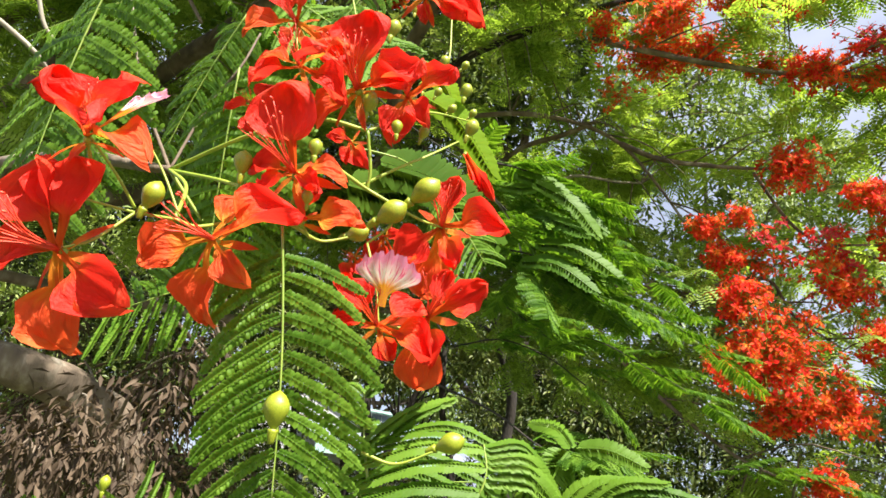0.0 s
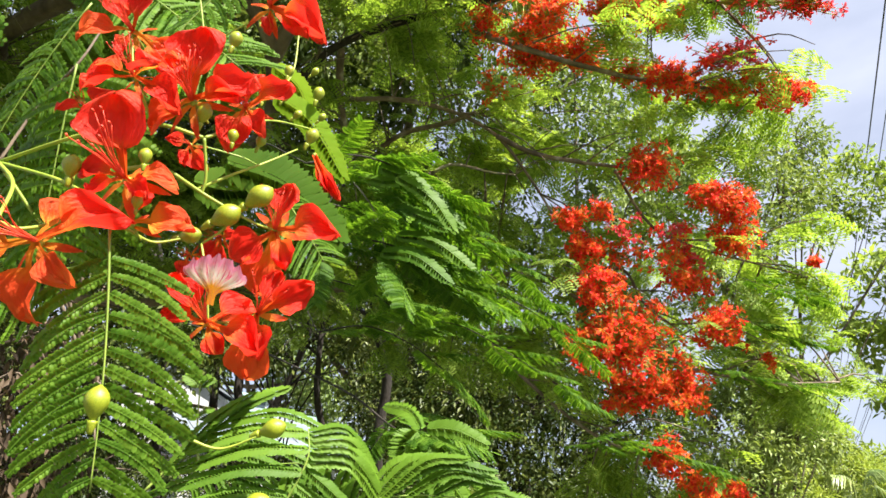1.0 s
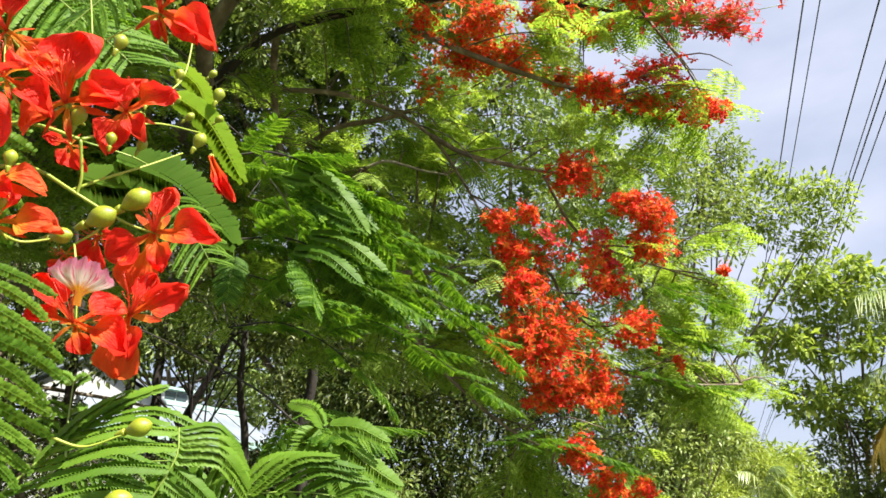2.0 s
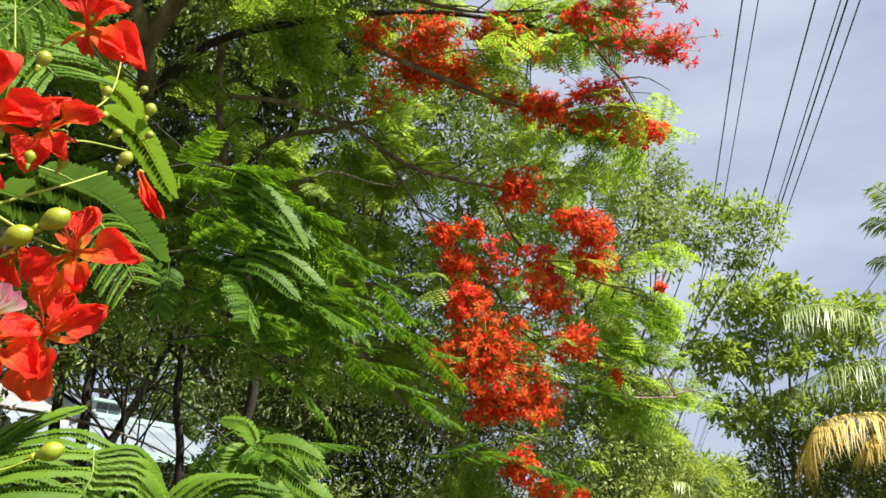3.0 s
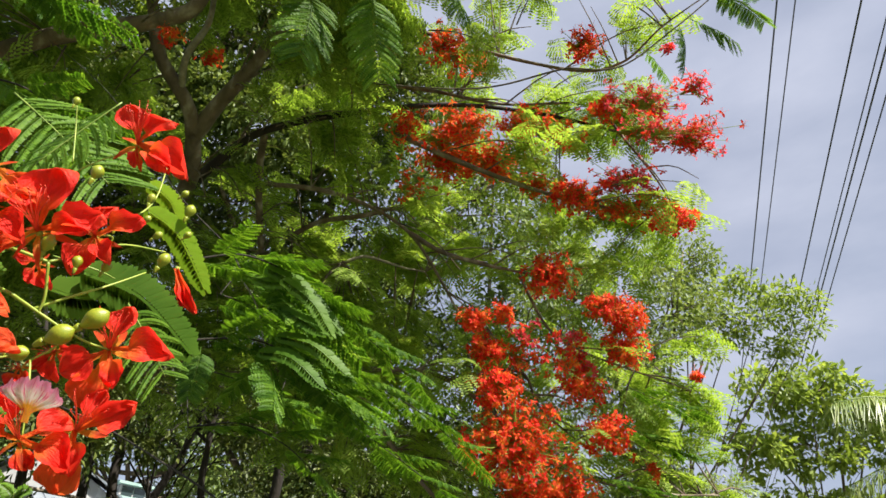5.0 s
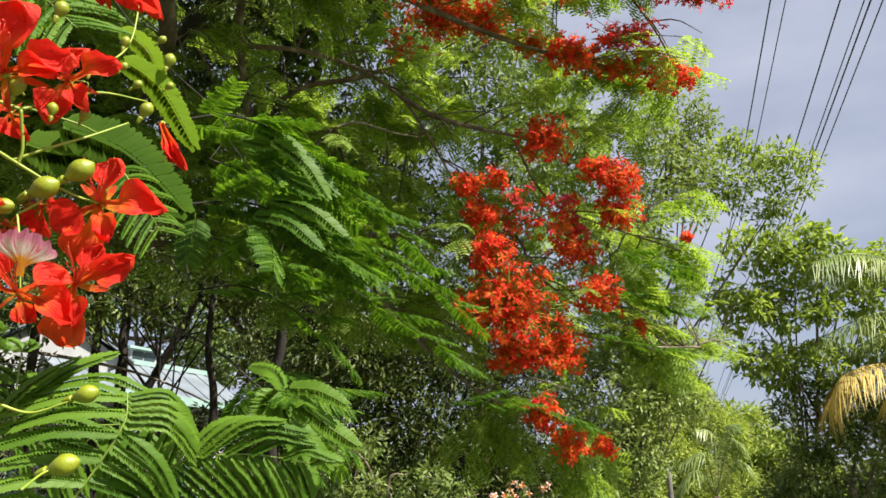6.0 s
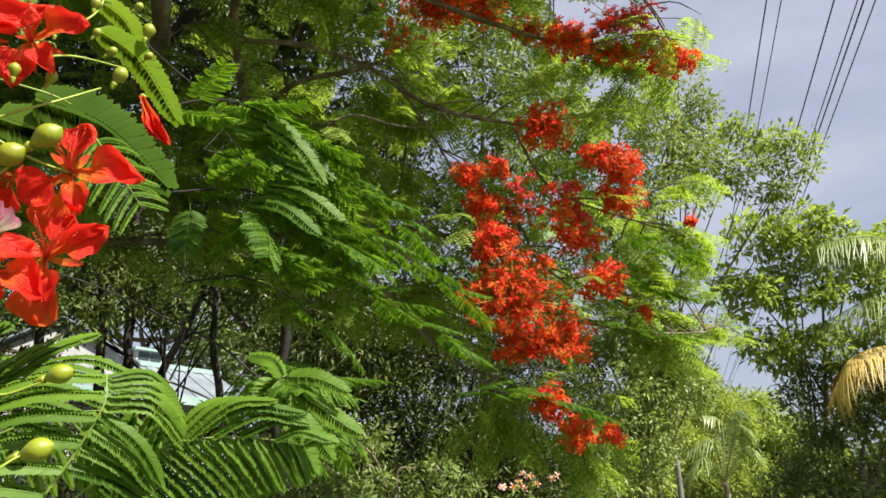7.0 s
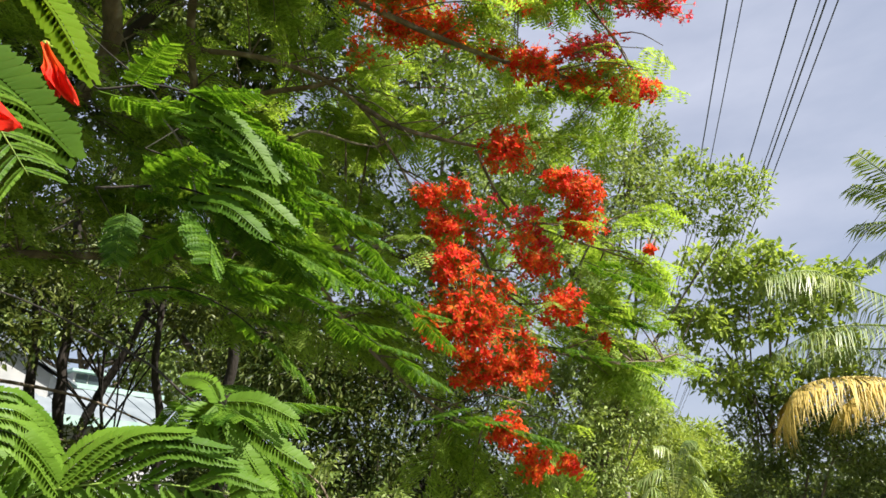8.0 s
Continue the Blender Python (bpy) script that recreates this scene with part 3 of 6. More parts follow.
# light green tree behind the flowers, with an arm to the lane in sunlit leaf colour
tree("broadleaf_tree", (2.547, 13.373, -3.101), (0, 0, -0.3),
     [((2.440, 8.118, 6.403), (0.75, 0.8, 0.55)), ((3.251, 8.443, 6.113), (0.75, 0.8, 0.6)), ((3.614, 8.399, 7.067), (0.5, 0.6, 0.45)),
      ((2.605, 8.473, 5.479), (0.7, 0.7, 0.5)), ((3.711, 8.746, 5.604), (0.22, 0.3, 0.14)), ((1.698, 8.236, 6.095), (0.8, 0.8, 0.7)), ((1.781, 8.650, 5.017), (0.9, 0.8, 0.6)), ((2.753, 8.798, 4.633), (0.42, 0.5, 0.40))],
     "tall light green broad-leaved tree behind the flame tree", 0.085, BROAD, 120, 42, 0.22, 0.10, 0.42, 11)
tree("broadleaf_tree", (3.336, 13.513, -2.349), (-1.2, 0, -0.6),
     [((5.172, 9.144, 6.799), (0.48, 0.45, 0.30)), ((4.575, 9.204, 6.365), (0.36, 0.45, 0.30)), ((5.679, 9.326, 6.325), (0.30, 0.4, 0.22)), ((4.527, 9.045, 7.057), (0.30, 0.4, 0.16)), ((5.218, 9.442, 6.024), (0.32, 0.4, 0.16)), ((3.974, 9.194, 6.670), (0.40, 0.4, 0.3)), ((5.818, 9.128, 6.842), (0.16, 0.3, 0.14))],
     "broad-leaved tree reaching out to the lane, leaves lightened as sunlit", 0.105, LIGHT, 180, 28, 0.22, 0.035, 0.42, 12)
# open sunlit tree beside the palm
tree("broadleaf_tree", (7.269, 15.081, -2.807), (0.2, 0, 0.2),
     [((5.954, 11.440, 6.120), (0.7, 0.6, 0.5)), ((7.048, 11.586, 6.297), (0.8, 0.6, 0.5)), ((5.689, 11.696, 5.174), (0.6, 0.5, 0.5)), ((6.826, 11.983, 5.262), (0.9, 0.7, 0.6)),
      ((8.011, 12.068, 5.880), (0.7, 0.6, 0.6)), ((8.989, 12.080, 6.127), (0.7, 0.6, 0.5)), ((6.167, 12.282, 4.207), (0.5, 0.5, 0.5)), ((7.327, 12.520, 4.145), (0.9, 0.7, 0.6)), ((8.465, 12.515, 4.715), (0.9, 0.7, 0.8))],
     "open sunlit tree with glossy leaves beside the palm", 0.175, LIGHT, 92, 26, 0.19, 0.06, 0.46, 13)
tree("broadleaf_tree", (7.852, 14.331, -1.692), (0, 0, -0.5),
     [((7.311, 12.471, 3.155), (1.0, 0.8, 0.8)), ((8.393, 12.626, 2.751), (1.1, 0.9, 0.9)), ((6.872, 12.648, 2.136), (0.8, 0.7, 0.7)), ((7.936, 12.838, 1.640), (1.1, 0.8, 0.8)), ((9.258, 12.394, 3.357), (1.0, 0.8, 1.2)), ((6.339, 12.737, 1.346), (0.8, 0.7, 0.6))],
     "dense dark green shrubby tree under the palm", 0.12, DEEP, 120, 38, 0.28, 0.09, 0.4, 14)
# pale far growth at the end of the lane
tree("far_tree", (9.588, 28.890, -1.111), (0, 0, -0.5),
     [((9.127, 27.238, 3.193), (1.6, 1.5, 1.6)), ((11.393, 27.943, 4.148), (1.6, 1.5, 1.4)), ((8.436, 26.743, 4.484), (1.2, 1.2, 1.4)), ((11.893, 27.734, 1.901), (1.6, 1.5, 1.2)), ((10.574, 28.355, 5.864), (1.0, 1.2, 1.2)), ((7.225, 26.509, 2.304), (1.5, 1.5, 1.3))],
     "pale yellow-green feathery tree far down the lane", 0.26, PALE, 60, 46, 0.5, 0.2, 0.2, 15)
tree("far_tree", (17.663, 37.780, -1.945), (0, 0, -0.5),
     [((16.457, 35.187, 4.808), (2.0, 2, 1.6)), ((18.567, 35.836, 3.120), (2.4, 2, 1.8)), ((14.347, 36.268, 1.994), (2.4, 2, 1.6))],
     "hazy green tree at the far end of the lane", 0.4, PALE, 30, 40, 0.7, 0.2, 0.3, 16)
# green tree behind the low flower sprays
tree("broadleaf_tree", (3.138, 13.335, -1.885), (0, 0, -0.3),
     [((2.979, 9.904, 3.702), (0.9, 0.9, 0.55)), ((3.890, 10.136, 3.836), (0.70, 0.8, 0.38)), ((2.398, 9.893, 3.174), (0.9, 0.9, 0.7)), ((3.422, 10.127, 3.123), (0.8, 0.8, 0.55)), ((2.604, 10.027, 2.267), (0.9, 0.9, 0.7)), ((1.863, 9.891, 1.785), (0.9, 0.9, 0.6)), ((3.159, 10.038, 4.192), (0.5, 0.5, 0.4))],
     "mid-green tree with small leaves behind the flower sprays", 0.095, BROAD, 170, 38, 0.23, 0.09, 0.38, 17)
# undergrowth under the flame tree, its deep shade put into the leaf colour
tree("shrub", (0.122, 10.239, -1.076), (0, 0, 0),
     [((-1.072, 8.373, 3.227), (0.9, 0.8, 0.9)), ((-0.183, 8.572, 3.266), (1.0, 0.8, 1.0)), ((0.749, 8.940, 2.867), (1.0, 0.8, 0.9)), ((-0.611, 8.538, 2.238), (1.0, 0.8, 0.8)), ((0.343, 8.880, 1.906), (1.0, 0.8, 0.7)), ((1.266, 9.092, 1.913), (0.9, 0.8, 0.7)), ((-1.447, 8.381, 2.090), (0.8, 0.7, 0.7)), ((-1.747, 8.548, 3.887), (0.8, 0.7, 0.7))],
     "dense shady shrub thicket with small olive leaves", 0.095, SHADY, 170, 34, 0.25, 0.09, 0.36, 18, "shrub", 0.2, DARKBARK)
tree("shrub", (-0.989, 7.880, 0.047), (0, 0, 0),
     [((-0.868, 7.189, 1.848), (0.5, 0.5, 0.4)), ((-0.269, 7.382, 1.623), (0.6, 0.5, 0.35)), ((0.348, 7.556, 1.449), (0.6, 0.5, 0.35)), ((-1.311, 7.124, 1.458), (0.6, 0.5, 0.4))],
     "low shrub with pale dusty leaves under the trees", 0.09, BROAD, 190, 26, 0.18, 0.05, 0.36, 19, "shrub")
# closed canopy far behind
tree("broadleaf_tree", (-3.273, 15.271, -1.907), (0, 0, 0.4),
     [((-2.121, 11.554, 7.776), (2.0, 1.2, 1.6)), ((-4.425, 11.141, 8.852), (2.0, 1.2, 1.8)), ((-6.154, 12.050, 6.485), (1.8, 1.2, 1.2)), ((-3.273, 12.298, 5.839), (1.8, 1.2, 0.9)), ((-2.121, 9.902, 12.079), (2.2, 1.3, 1.8)), ((-0.968, 12.793, 4.548), (1.9, 1.2, 1.2)), ((-2.780, 14.044, 4.080), (1.8, 1.0, 0.9)), ((-2.655, 10.360, 10.329), (1.3, 1.0, 1.1)), ((-4.241, 9.056, 10.051), (1.5, 1.0, 1.2)), ((-5.475, 8.427, 9.950), (1.2, 0.9, 1.0))],
     "tall green tree closing the view behind the flame tree", 0.17, DEEP, 95, 42, 0.40, 0.2, 0.42, 20)
tree("broadleaf_tree", (0.876, 15.271, -1.907), (0, 0, 0.4),
     [((0.191, 11.141, 10.248), (2.0, 1.2, 1.6)), ((0.415, 12.091, 6.377), (1.5, 1.2, 1.5)), ((1.839, 10.911, 8.056), (1.4, 1.0, 1.3)), ((1.234, 11.657, 4.719), (1.4, 1.0, 1.1))],
     "tall sunlit yellow-green tree behind the blossoms", 0.17, BROAD, 70, 34, 0.40, 0.16, 0.42, 30)
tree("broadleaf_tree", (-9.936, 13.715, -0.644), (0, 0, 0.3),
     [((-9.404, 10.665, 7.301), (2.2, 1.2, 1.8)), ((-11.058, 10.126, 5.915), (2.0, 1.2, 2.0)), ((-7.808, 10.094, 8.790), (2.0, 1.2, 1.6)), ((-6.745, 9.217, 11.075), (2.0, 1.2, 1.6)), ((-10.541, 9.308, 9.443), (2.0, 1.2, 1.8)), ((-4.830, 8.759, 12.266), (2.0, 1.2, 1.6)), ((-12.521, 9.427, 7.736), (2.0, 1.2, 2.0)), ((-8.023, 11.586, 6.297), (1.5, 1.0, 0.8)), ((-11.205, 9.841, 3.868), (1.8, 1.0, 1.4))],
     "leafy tree beyond the house with mixed green foliage darkened for shade", 0.17, SHADY, 95, 42, 0.40, 0.2, 0.42, 21)
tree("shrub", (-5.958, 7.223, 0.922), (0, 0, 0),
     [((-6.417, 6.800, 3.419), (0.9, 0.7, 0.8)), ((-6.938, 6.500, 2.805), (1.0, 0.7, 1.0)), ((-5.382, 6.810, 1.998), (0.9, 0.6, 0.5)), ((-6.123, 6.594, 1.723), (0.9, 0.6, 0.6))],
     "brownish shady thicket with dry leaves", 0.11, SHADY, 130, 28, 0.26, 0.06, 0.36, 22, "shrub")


tree("broadleaf_tree", (-10.199, 8.334, 0.818), (0, 0, 0.3),
     [((-9.534, 7.142, 3.922), (1.2, 0.8, 1.2)), ((-10.140, 6.444, 4.346), (1.3, 0.8, 1.3)), ((-10.261, 6.809, 5.628), (1.3, 0.8, 1.2)), ((-11.068, 6.056, 5.914), (1.4, 0.8, 1.4)), ((-9.532, 6.602, 6.725), (1.3, 0.8, 1.2)), ((-10.532, 5.832, 7.335), (1.4, 0.8, 1.2)), ((-8.964, 7.237, 5.069), (1.0, 0.8, 0.9)), ((-8.834, 7.360, 2.518), (1.0, 0.8, 0.8))],
     "leafy tree with mixed light and dark green foliage", 0.15, BROAD, 95, 30, 0.30, 0.14, 0.4, 24)
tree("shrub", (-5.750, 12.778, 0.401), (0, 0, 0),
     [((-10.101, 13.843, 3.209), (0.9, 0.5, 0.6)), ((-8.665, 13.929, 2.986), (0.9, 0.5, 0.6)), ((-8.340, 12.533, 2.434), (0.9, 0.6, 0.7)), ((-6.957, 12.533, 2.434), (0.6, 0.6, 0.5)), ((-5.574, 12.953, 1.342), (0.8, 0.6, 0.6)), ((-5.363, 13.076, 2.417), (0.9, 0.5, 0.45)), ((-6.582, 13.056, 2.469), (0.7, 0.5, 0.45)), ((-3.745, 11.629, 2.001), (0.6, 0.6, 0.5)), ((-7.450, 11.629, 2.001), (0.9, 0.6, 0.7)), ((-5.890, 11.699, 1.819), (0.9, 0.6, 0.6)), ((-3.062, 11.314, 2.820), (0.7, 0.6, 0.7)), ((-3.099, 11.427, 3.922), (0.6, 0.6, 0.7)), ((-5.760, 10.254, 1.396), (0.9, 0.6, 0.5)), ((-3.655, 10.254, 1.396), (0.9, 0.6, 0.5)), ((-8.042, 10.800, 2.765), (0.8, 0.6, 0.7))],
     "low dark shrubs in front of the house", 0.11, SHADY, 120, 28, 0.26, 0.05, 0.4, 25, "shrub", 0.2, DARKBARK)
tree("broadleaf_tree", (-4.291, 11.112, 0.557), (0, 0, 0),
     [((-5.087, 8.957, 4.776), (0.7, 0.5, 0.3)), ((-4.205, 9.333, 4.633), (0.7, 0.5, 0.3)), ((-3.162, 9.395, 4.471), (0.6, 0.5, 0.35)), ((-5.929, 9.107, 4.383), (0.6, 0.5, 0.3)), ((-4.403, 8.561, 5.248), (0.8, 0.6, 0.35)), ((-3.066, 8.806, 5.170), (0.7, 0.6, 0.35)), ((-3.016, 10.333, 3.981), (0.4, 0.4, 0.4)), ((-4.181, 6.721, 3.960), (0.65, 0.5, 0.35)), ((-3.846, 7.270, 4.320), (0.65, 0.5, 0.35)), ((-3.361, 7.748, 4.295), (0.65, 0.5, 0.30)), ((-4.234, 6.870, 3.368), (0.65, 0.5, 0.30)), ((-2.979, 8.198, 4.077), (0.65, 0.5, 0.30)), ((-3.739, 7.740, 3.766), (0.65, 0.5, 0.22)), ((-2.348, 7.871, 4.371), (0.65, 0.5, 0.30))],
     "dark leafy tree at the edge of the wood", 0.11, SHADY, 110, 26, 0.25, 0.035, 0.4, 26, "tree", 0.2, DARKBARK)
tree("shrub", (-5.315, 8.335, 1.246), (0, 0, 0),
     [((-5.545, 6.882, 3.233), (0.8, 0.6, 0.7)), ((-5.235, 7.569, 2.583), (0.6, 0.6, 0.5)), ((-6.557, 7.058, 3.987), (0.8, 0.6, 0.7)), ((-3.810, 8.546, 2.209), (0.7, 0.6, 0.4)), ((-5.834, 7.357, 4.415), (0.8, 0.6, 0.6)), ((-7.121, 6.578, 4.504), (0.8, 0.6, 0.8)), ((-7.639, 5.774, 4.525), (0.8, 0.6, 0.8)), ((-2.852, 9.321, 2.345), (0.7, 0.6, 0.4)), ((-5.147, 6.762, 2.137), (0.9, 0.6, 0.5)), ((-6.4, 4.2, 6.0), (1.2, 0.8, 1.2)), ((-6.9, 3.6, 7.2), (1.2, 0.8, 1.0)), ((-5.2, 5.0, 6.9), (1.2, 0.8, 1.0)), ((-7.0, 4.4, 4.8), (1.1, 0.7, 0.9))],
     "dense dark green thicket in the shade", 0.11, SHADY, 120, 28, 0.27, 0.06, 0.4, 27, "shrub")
pink_shrub = tree("flowering_shrub", (1.035, 9.016, 0.435), (0, 0, 0),
     [((0.823, 8.584, 1.560), (0.5, 0.4, 0.25)), ((1.248, 8.610, 1.494), (0.4, 0.4, 0.22))],
     "low shrub with small pale pink flowers", 0.09, SHADY, 170, 26, 0.16, 0.03, 0.4, 28, "shrub")
tree("broadleaf_tree", (-11.835, 26.191, 3.131), (0, 0, 0),
     [((-15.829, 23.008, 8.632), (1.8, 1.0, 1.5)), ((-13.608, 24.126, 8.511), (1.8, 1.0, 1.4)), ((-10.727, 24.126, 8.511), (1.8, 1.0, 1.5)), ((-7.532, 23.466, 7.440), (1.8, 1.0, 1.5)), ((-15.305, 25.917, 6.635), (1.8, 1.0, 1.2)), ((-10.003, 25.999, 6.420), (1.8, 1.0, 1.2)), ((-17.617, 22.634, 6.816), (1.8, 1.0, 1.6)), ((-4.979, 23.923, 6.248), (1.8, 1.0, 1.6))],
     "sunlit green tree behind the house", 0.26, BROAD, 55, 36, 0.55, 0.2, 0.42, 29)
tree("dry_brush", (-4.092, 4.155, 1.299), (0, 0, 0),
     [((-4.298, 3.372, 2.217), (0.5, 0.4, 0.35)), ((-3.951, 3.722, 2.260), (0.5, 0.4, 0.4)), ((-3.670, 3.993, 2.408), (0.4, 0.35, 0.4)), ((-4.071, 3.679, 1.786), (0.6, 0.4, 0.35)), ((-3.593, 4.046, 1.894), (0.5, 0.4, 0.35)), ((-4.551, 3.225, 1.848), (0.5, 0.4, 0.5)), ((-4.915, 3.544, 2.812), (0.5, 0.4, 0.35)), ((-2.57, 2.28, 1.92), (0.30, 0.22, 0.22)), ((-2.48, 2.47, 2.14), (0.30, 0.22, 0.2)), ((-2.60, 2.09, 1.78), (0.3, 0.22, 0.22)), ((-2.49, 2.68, 2.37), (0.22, 0.2, 0.16)), ((-2.39, 2.34, 1.76), (0.3, 0.22, 0.2))],
     "tangle of brown dead leaves and creepers round the trunk", 0.07, BROWN, 260, 24, 0.2, 0.03, 0.3, 23, "dead leaves", 1.2)


def far_woods():
    r = np.random.default_rng(3)
    c = []
    for k in range(3800):
        a = radians(r.uniform(-62, 40) if k % 3 else r.uniform(-50, -12))
        d = r.uniform(38, 52)
        c.append((d * math.sin(a), d * math.cos(a), r.uniform(0, 1) ** 0.8 * (5.2 + 2.2 * noise.noise(Vector((a * 9, 0, 0))) - (1.6 if a > 0.25 else 0))))
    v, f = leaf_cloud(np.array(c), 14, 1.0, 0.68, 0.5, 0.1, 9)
    tagged(new("far_woods", mesh_big("far_woods", v, f, SHADY)), "hazy green woodland far behind in shade-darkened leaves", "woods", kind="stuff")


far_woods()


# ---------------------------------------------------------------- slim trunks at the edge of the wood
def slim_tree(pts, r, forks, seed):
    t = thing("slim_tree", pts[0], "slim tree trunk in the shade, bark darkened to match", "tree", "slim trunks in the shade")
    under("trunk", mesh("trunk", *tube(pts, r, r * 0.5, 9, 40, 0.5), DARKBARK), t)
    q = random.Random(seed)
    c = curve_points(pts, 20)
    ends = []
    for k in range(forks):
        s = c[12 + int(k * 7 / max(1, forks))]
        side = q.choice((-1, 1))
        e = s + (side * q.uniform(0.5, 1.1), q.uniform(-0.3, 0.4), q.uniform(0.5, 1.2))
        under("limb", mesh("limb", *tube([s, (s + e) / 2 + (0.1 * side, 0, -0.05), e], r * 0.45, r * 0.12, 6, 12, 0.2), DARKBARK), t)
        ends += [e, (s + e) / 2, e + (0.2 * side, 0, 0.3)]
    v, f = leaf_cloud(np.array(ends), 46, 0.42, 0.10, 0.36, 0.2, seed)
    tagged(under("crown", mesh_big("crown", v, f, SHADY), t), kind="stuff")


slim_tree([(-4.355, 8.788, 1.031), (-4.390, 8.127, 2.752), (-4.449, 7.861, 4.002), (-4.665, 7.377, 5.543)], 0.075, 4, 1)
slim_tree([(-4.338, 9.447, 0.988), (-4.353, 8.682, 2.981), (-4.311, 8.341, 4.149), (-4.283, 7.821, 5.781)], 0.085, 4, 2)
slim_tree([(-4.478, 9.521, 2.468), (-4.192, 9.287, 3.077), (-3.662, 8.937, 3.991), (-3.372, 8.679, 4.941)], 0.07, 3, 3)
slim_tree([(-3.082, 9.007, 1.016), (-2.937, 8.434, 2.509), (-3.024, 8.122, 3.324), (-2.987, 7.904, 4.169), (-2.919, 7.679, 5.034)], 0.055, 4, 4)
slim_tree([(-1.913, 8.348, 1.059), (-2.062, 7.793, 2.506), (-1.959, 7.578, 3.346), (-2.089, 7.189, 4.078), (-2.008, 6.900, 4.833)], 0.072, 3, 5)
slim_tree([(-4.750, 8.129, 1.073), (-4.815, 7.517, 2.666), (-4.684, 7.000, 4.013), (-4.881, 6.577, 5.115)], 0.06, 3, 6)


# ---------------------------------------------------------------- house among the trees
def box(x0, y0, z0, x1, y1, z1):
    v = [(x, y, z) for z in (z0, z1) for y in (y0, y1) for x in (x0, x1)]
    return np.array(v, float), [(0, 2, 3, 1), (4, 5, 7, 6), (0, 1, 5, 4), (2, 6, 7, 3), (0, 4, 6, 2), (1, 3, 7, 5)]


PLASTER = rough_material("pale_plaster", [(0.3, (0.32, 0.33, 0.34)), (0.7, (0.46, 0.46, 0.45))], 2.0, 0.8, 0.2, 0.004)
SHEET = rough_material("weathered_roof_sheet", [(0.3, (0.13, 0.155, 0.18)), (0.7, (0.22, 0.25, 0.28))], 1.2, 0.5, 0.15, 0.003)
CONCRETE = rough_material("old_concrete", [(0.3, (0.10, 0.095, 0.085)), (0.7, (0.18, 0.17, 0.155))], 4.0, 0.9, 0.5, 0.004)
TRIM = rough_material("mint_trim", [(0.3, (0.20, 0.32, 0.29)), (0.7, (0.30, 0.42, 0.38))], 3.0, 0.5, 0.1, 0.002)
GLASSY, gn, gl, gb = surface("dark_window_glass", 0.08)
gb.inputs["Base Color"].default_value = (0.03, 0.045, 0.05, 1)
gb.inputs["Specular IOR Level"].default_value = 0.7


def house():
    at = Vector((-7.244, 18.857, 2.703))
    at.z = 0
    h = thing("house", at, "low pale house with blue-grey sheet roof among trees", "house")
    m = Matrix.Translation(at) @ Matrix.Rotation(radians(48), 4, "Z")
    eave, ridge = 4.05, 5.25

    def bit(name, vf, mat, label="", parent=None):
        return under(name, mesh(name, *vf, mat, smooth=False), parent or h, m, label)
    bit("wall", box(-3.2, 0.4, 0, 1.5, 0.6, eave), PLASTER)
    bit("wall", box(-3.2, 4.4, 0, 1.5, 4.6, eave), PLASTER)
    bit("wall", box(-3.2, 0.6, 0, -3.0, 4.4, eave), PLASTER)
    bit("wall", box(1.3, 0.6, 0, 1.5, 4.4, eave), PLASTER)
    for k in range(17):
        x0 = -3.5 + k * 0.31
        lift = 0.03 if k % 2 else 0.0
        v, f = box(x0, -0.1, 0, x0 + 0.312, 2.5, 0.04)
        v[:, 2] += eave - 0.1 + lift + (v[:, 1] + 0.1) / 2.6 * (ridge - eave)
        bit("roof_sheet", (v, f), SHEET)
        v, f = box(x0, 2.5, 0, x0 + 0.312, 5.1, 0.04)
        v[:, 2] += ridge - 0.1 + lift - (v[:, 1] - 2.5) / 2.6 * (ridge - eave)
        bit("roof_sheet", (v, f), SHEET)
    bit("fascia", box(-3.55, -0.16, eave - 0.26, 1.8, -0.10, eave - 0.02), TRIM, "pale mint fascia board")
    bit("ridge_cap", box(-3.6, 2.32, ridge - 0.10, 1.85, 2.68, ridge + 0.05), TRIM, "pale mint ridge capping")
    for x in (-2.2, 0.3):
        w = bit("window", box(x - 0.55, 0.36, 1.0, x + 0.55, 0.40, 2.2), TRIM, "dark glazed window")
        bit("pane", box(x - 0.47, 0.345, 1.08, x - 0.03, 0.358, 2.12), GLASSY, "", w)
        bit("pane", box(x + 0.03, 0.345, 1.08, x + 0.47, 0.358, 2.12), GLASSY, "", w)
    d = bit("roof_turret", box(-0.9, 2.7, ridge - 0.7, -0.05, 3.4, ridge + 0.42), PLASTER, "small white framed roof box")
    bit("turret_cap", box(-1.05, 2.5, ridge + 0.42, 0.05, 3.6, ridge + 0.50), TRIM, "", d)
    for x in (-0.84, -0.46):
        bit("louvre", box(x, 2.672, ridge + 0.08, x + 0.34, 2.696, ridge + 0.38), GLASSY, "", d)


house()


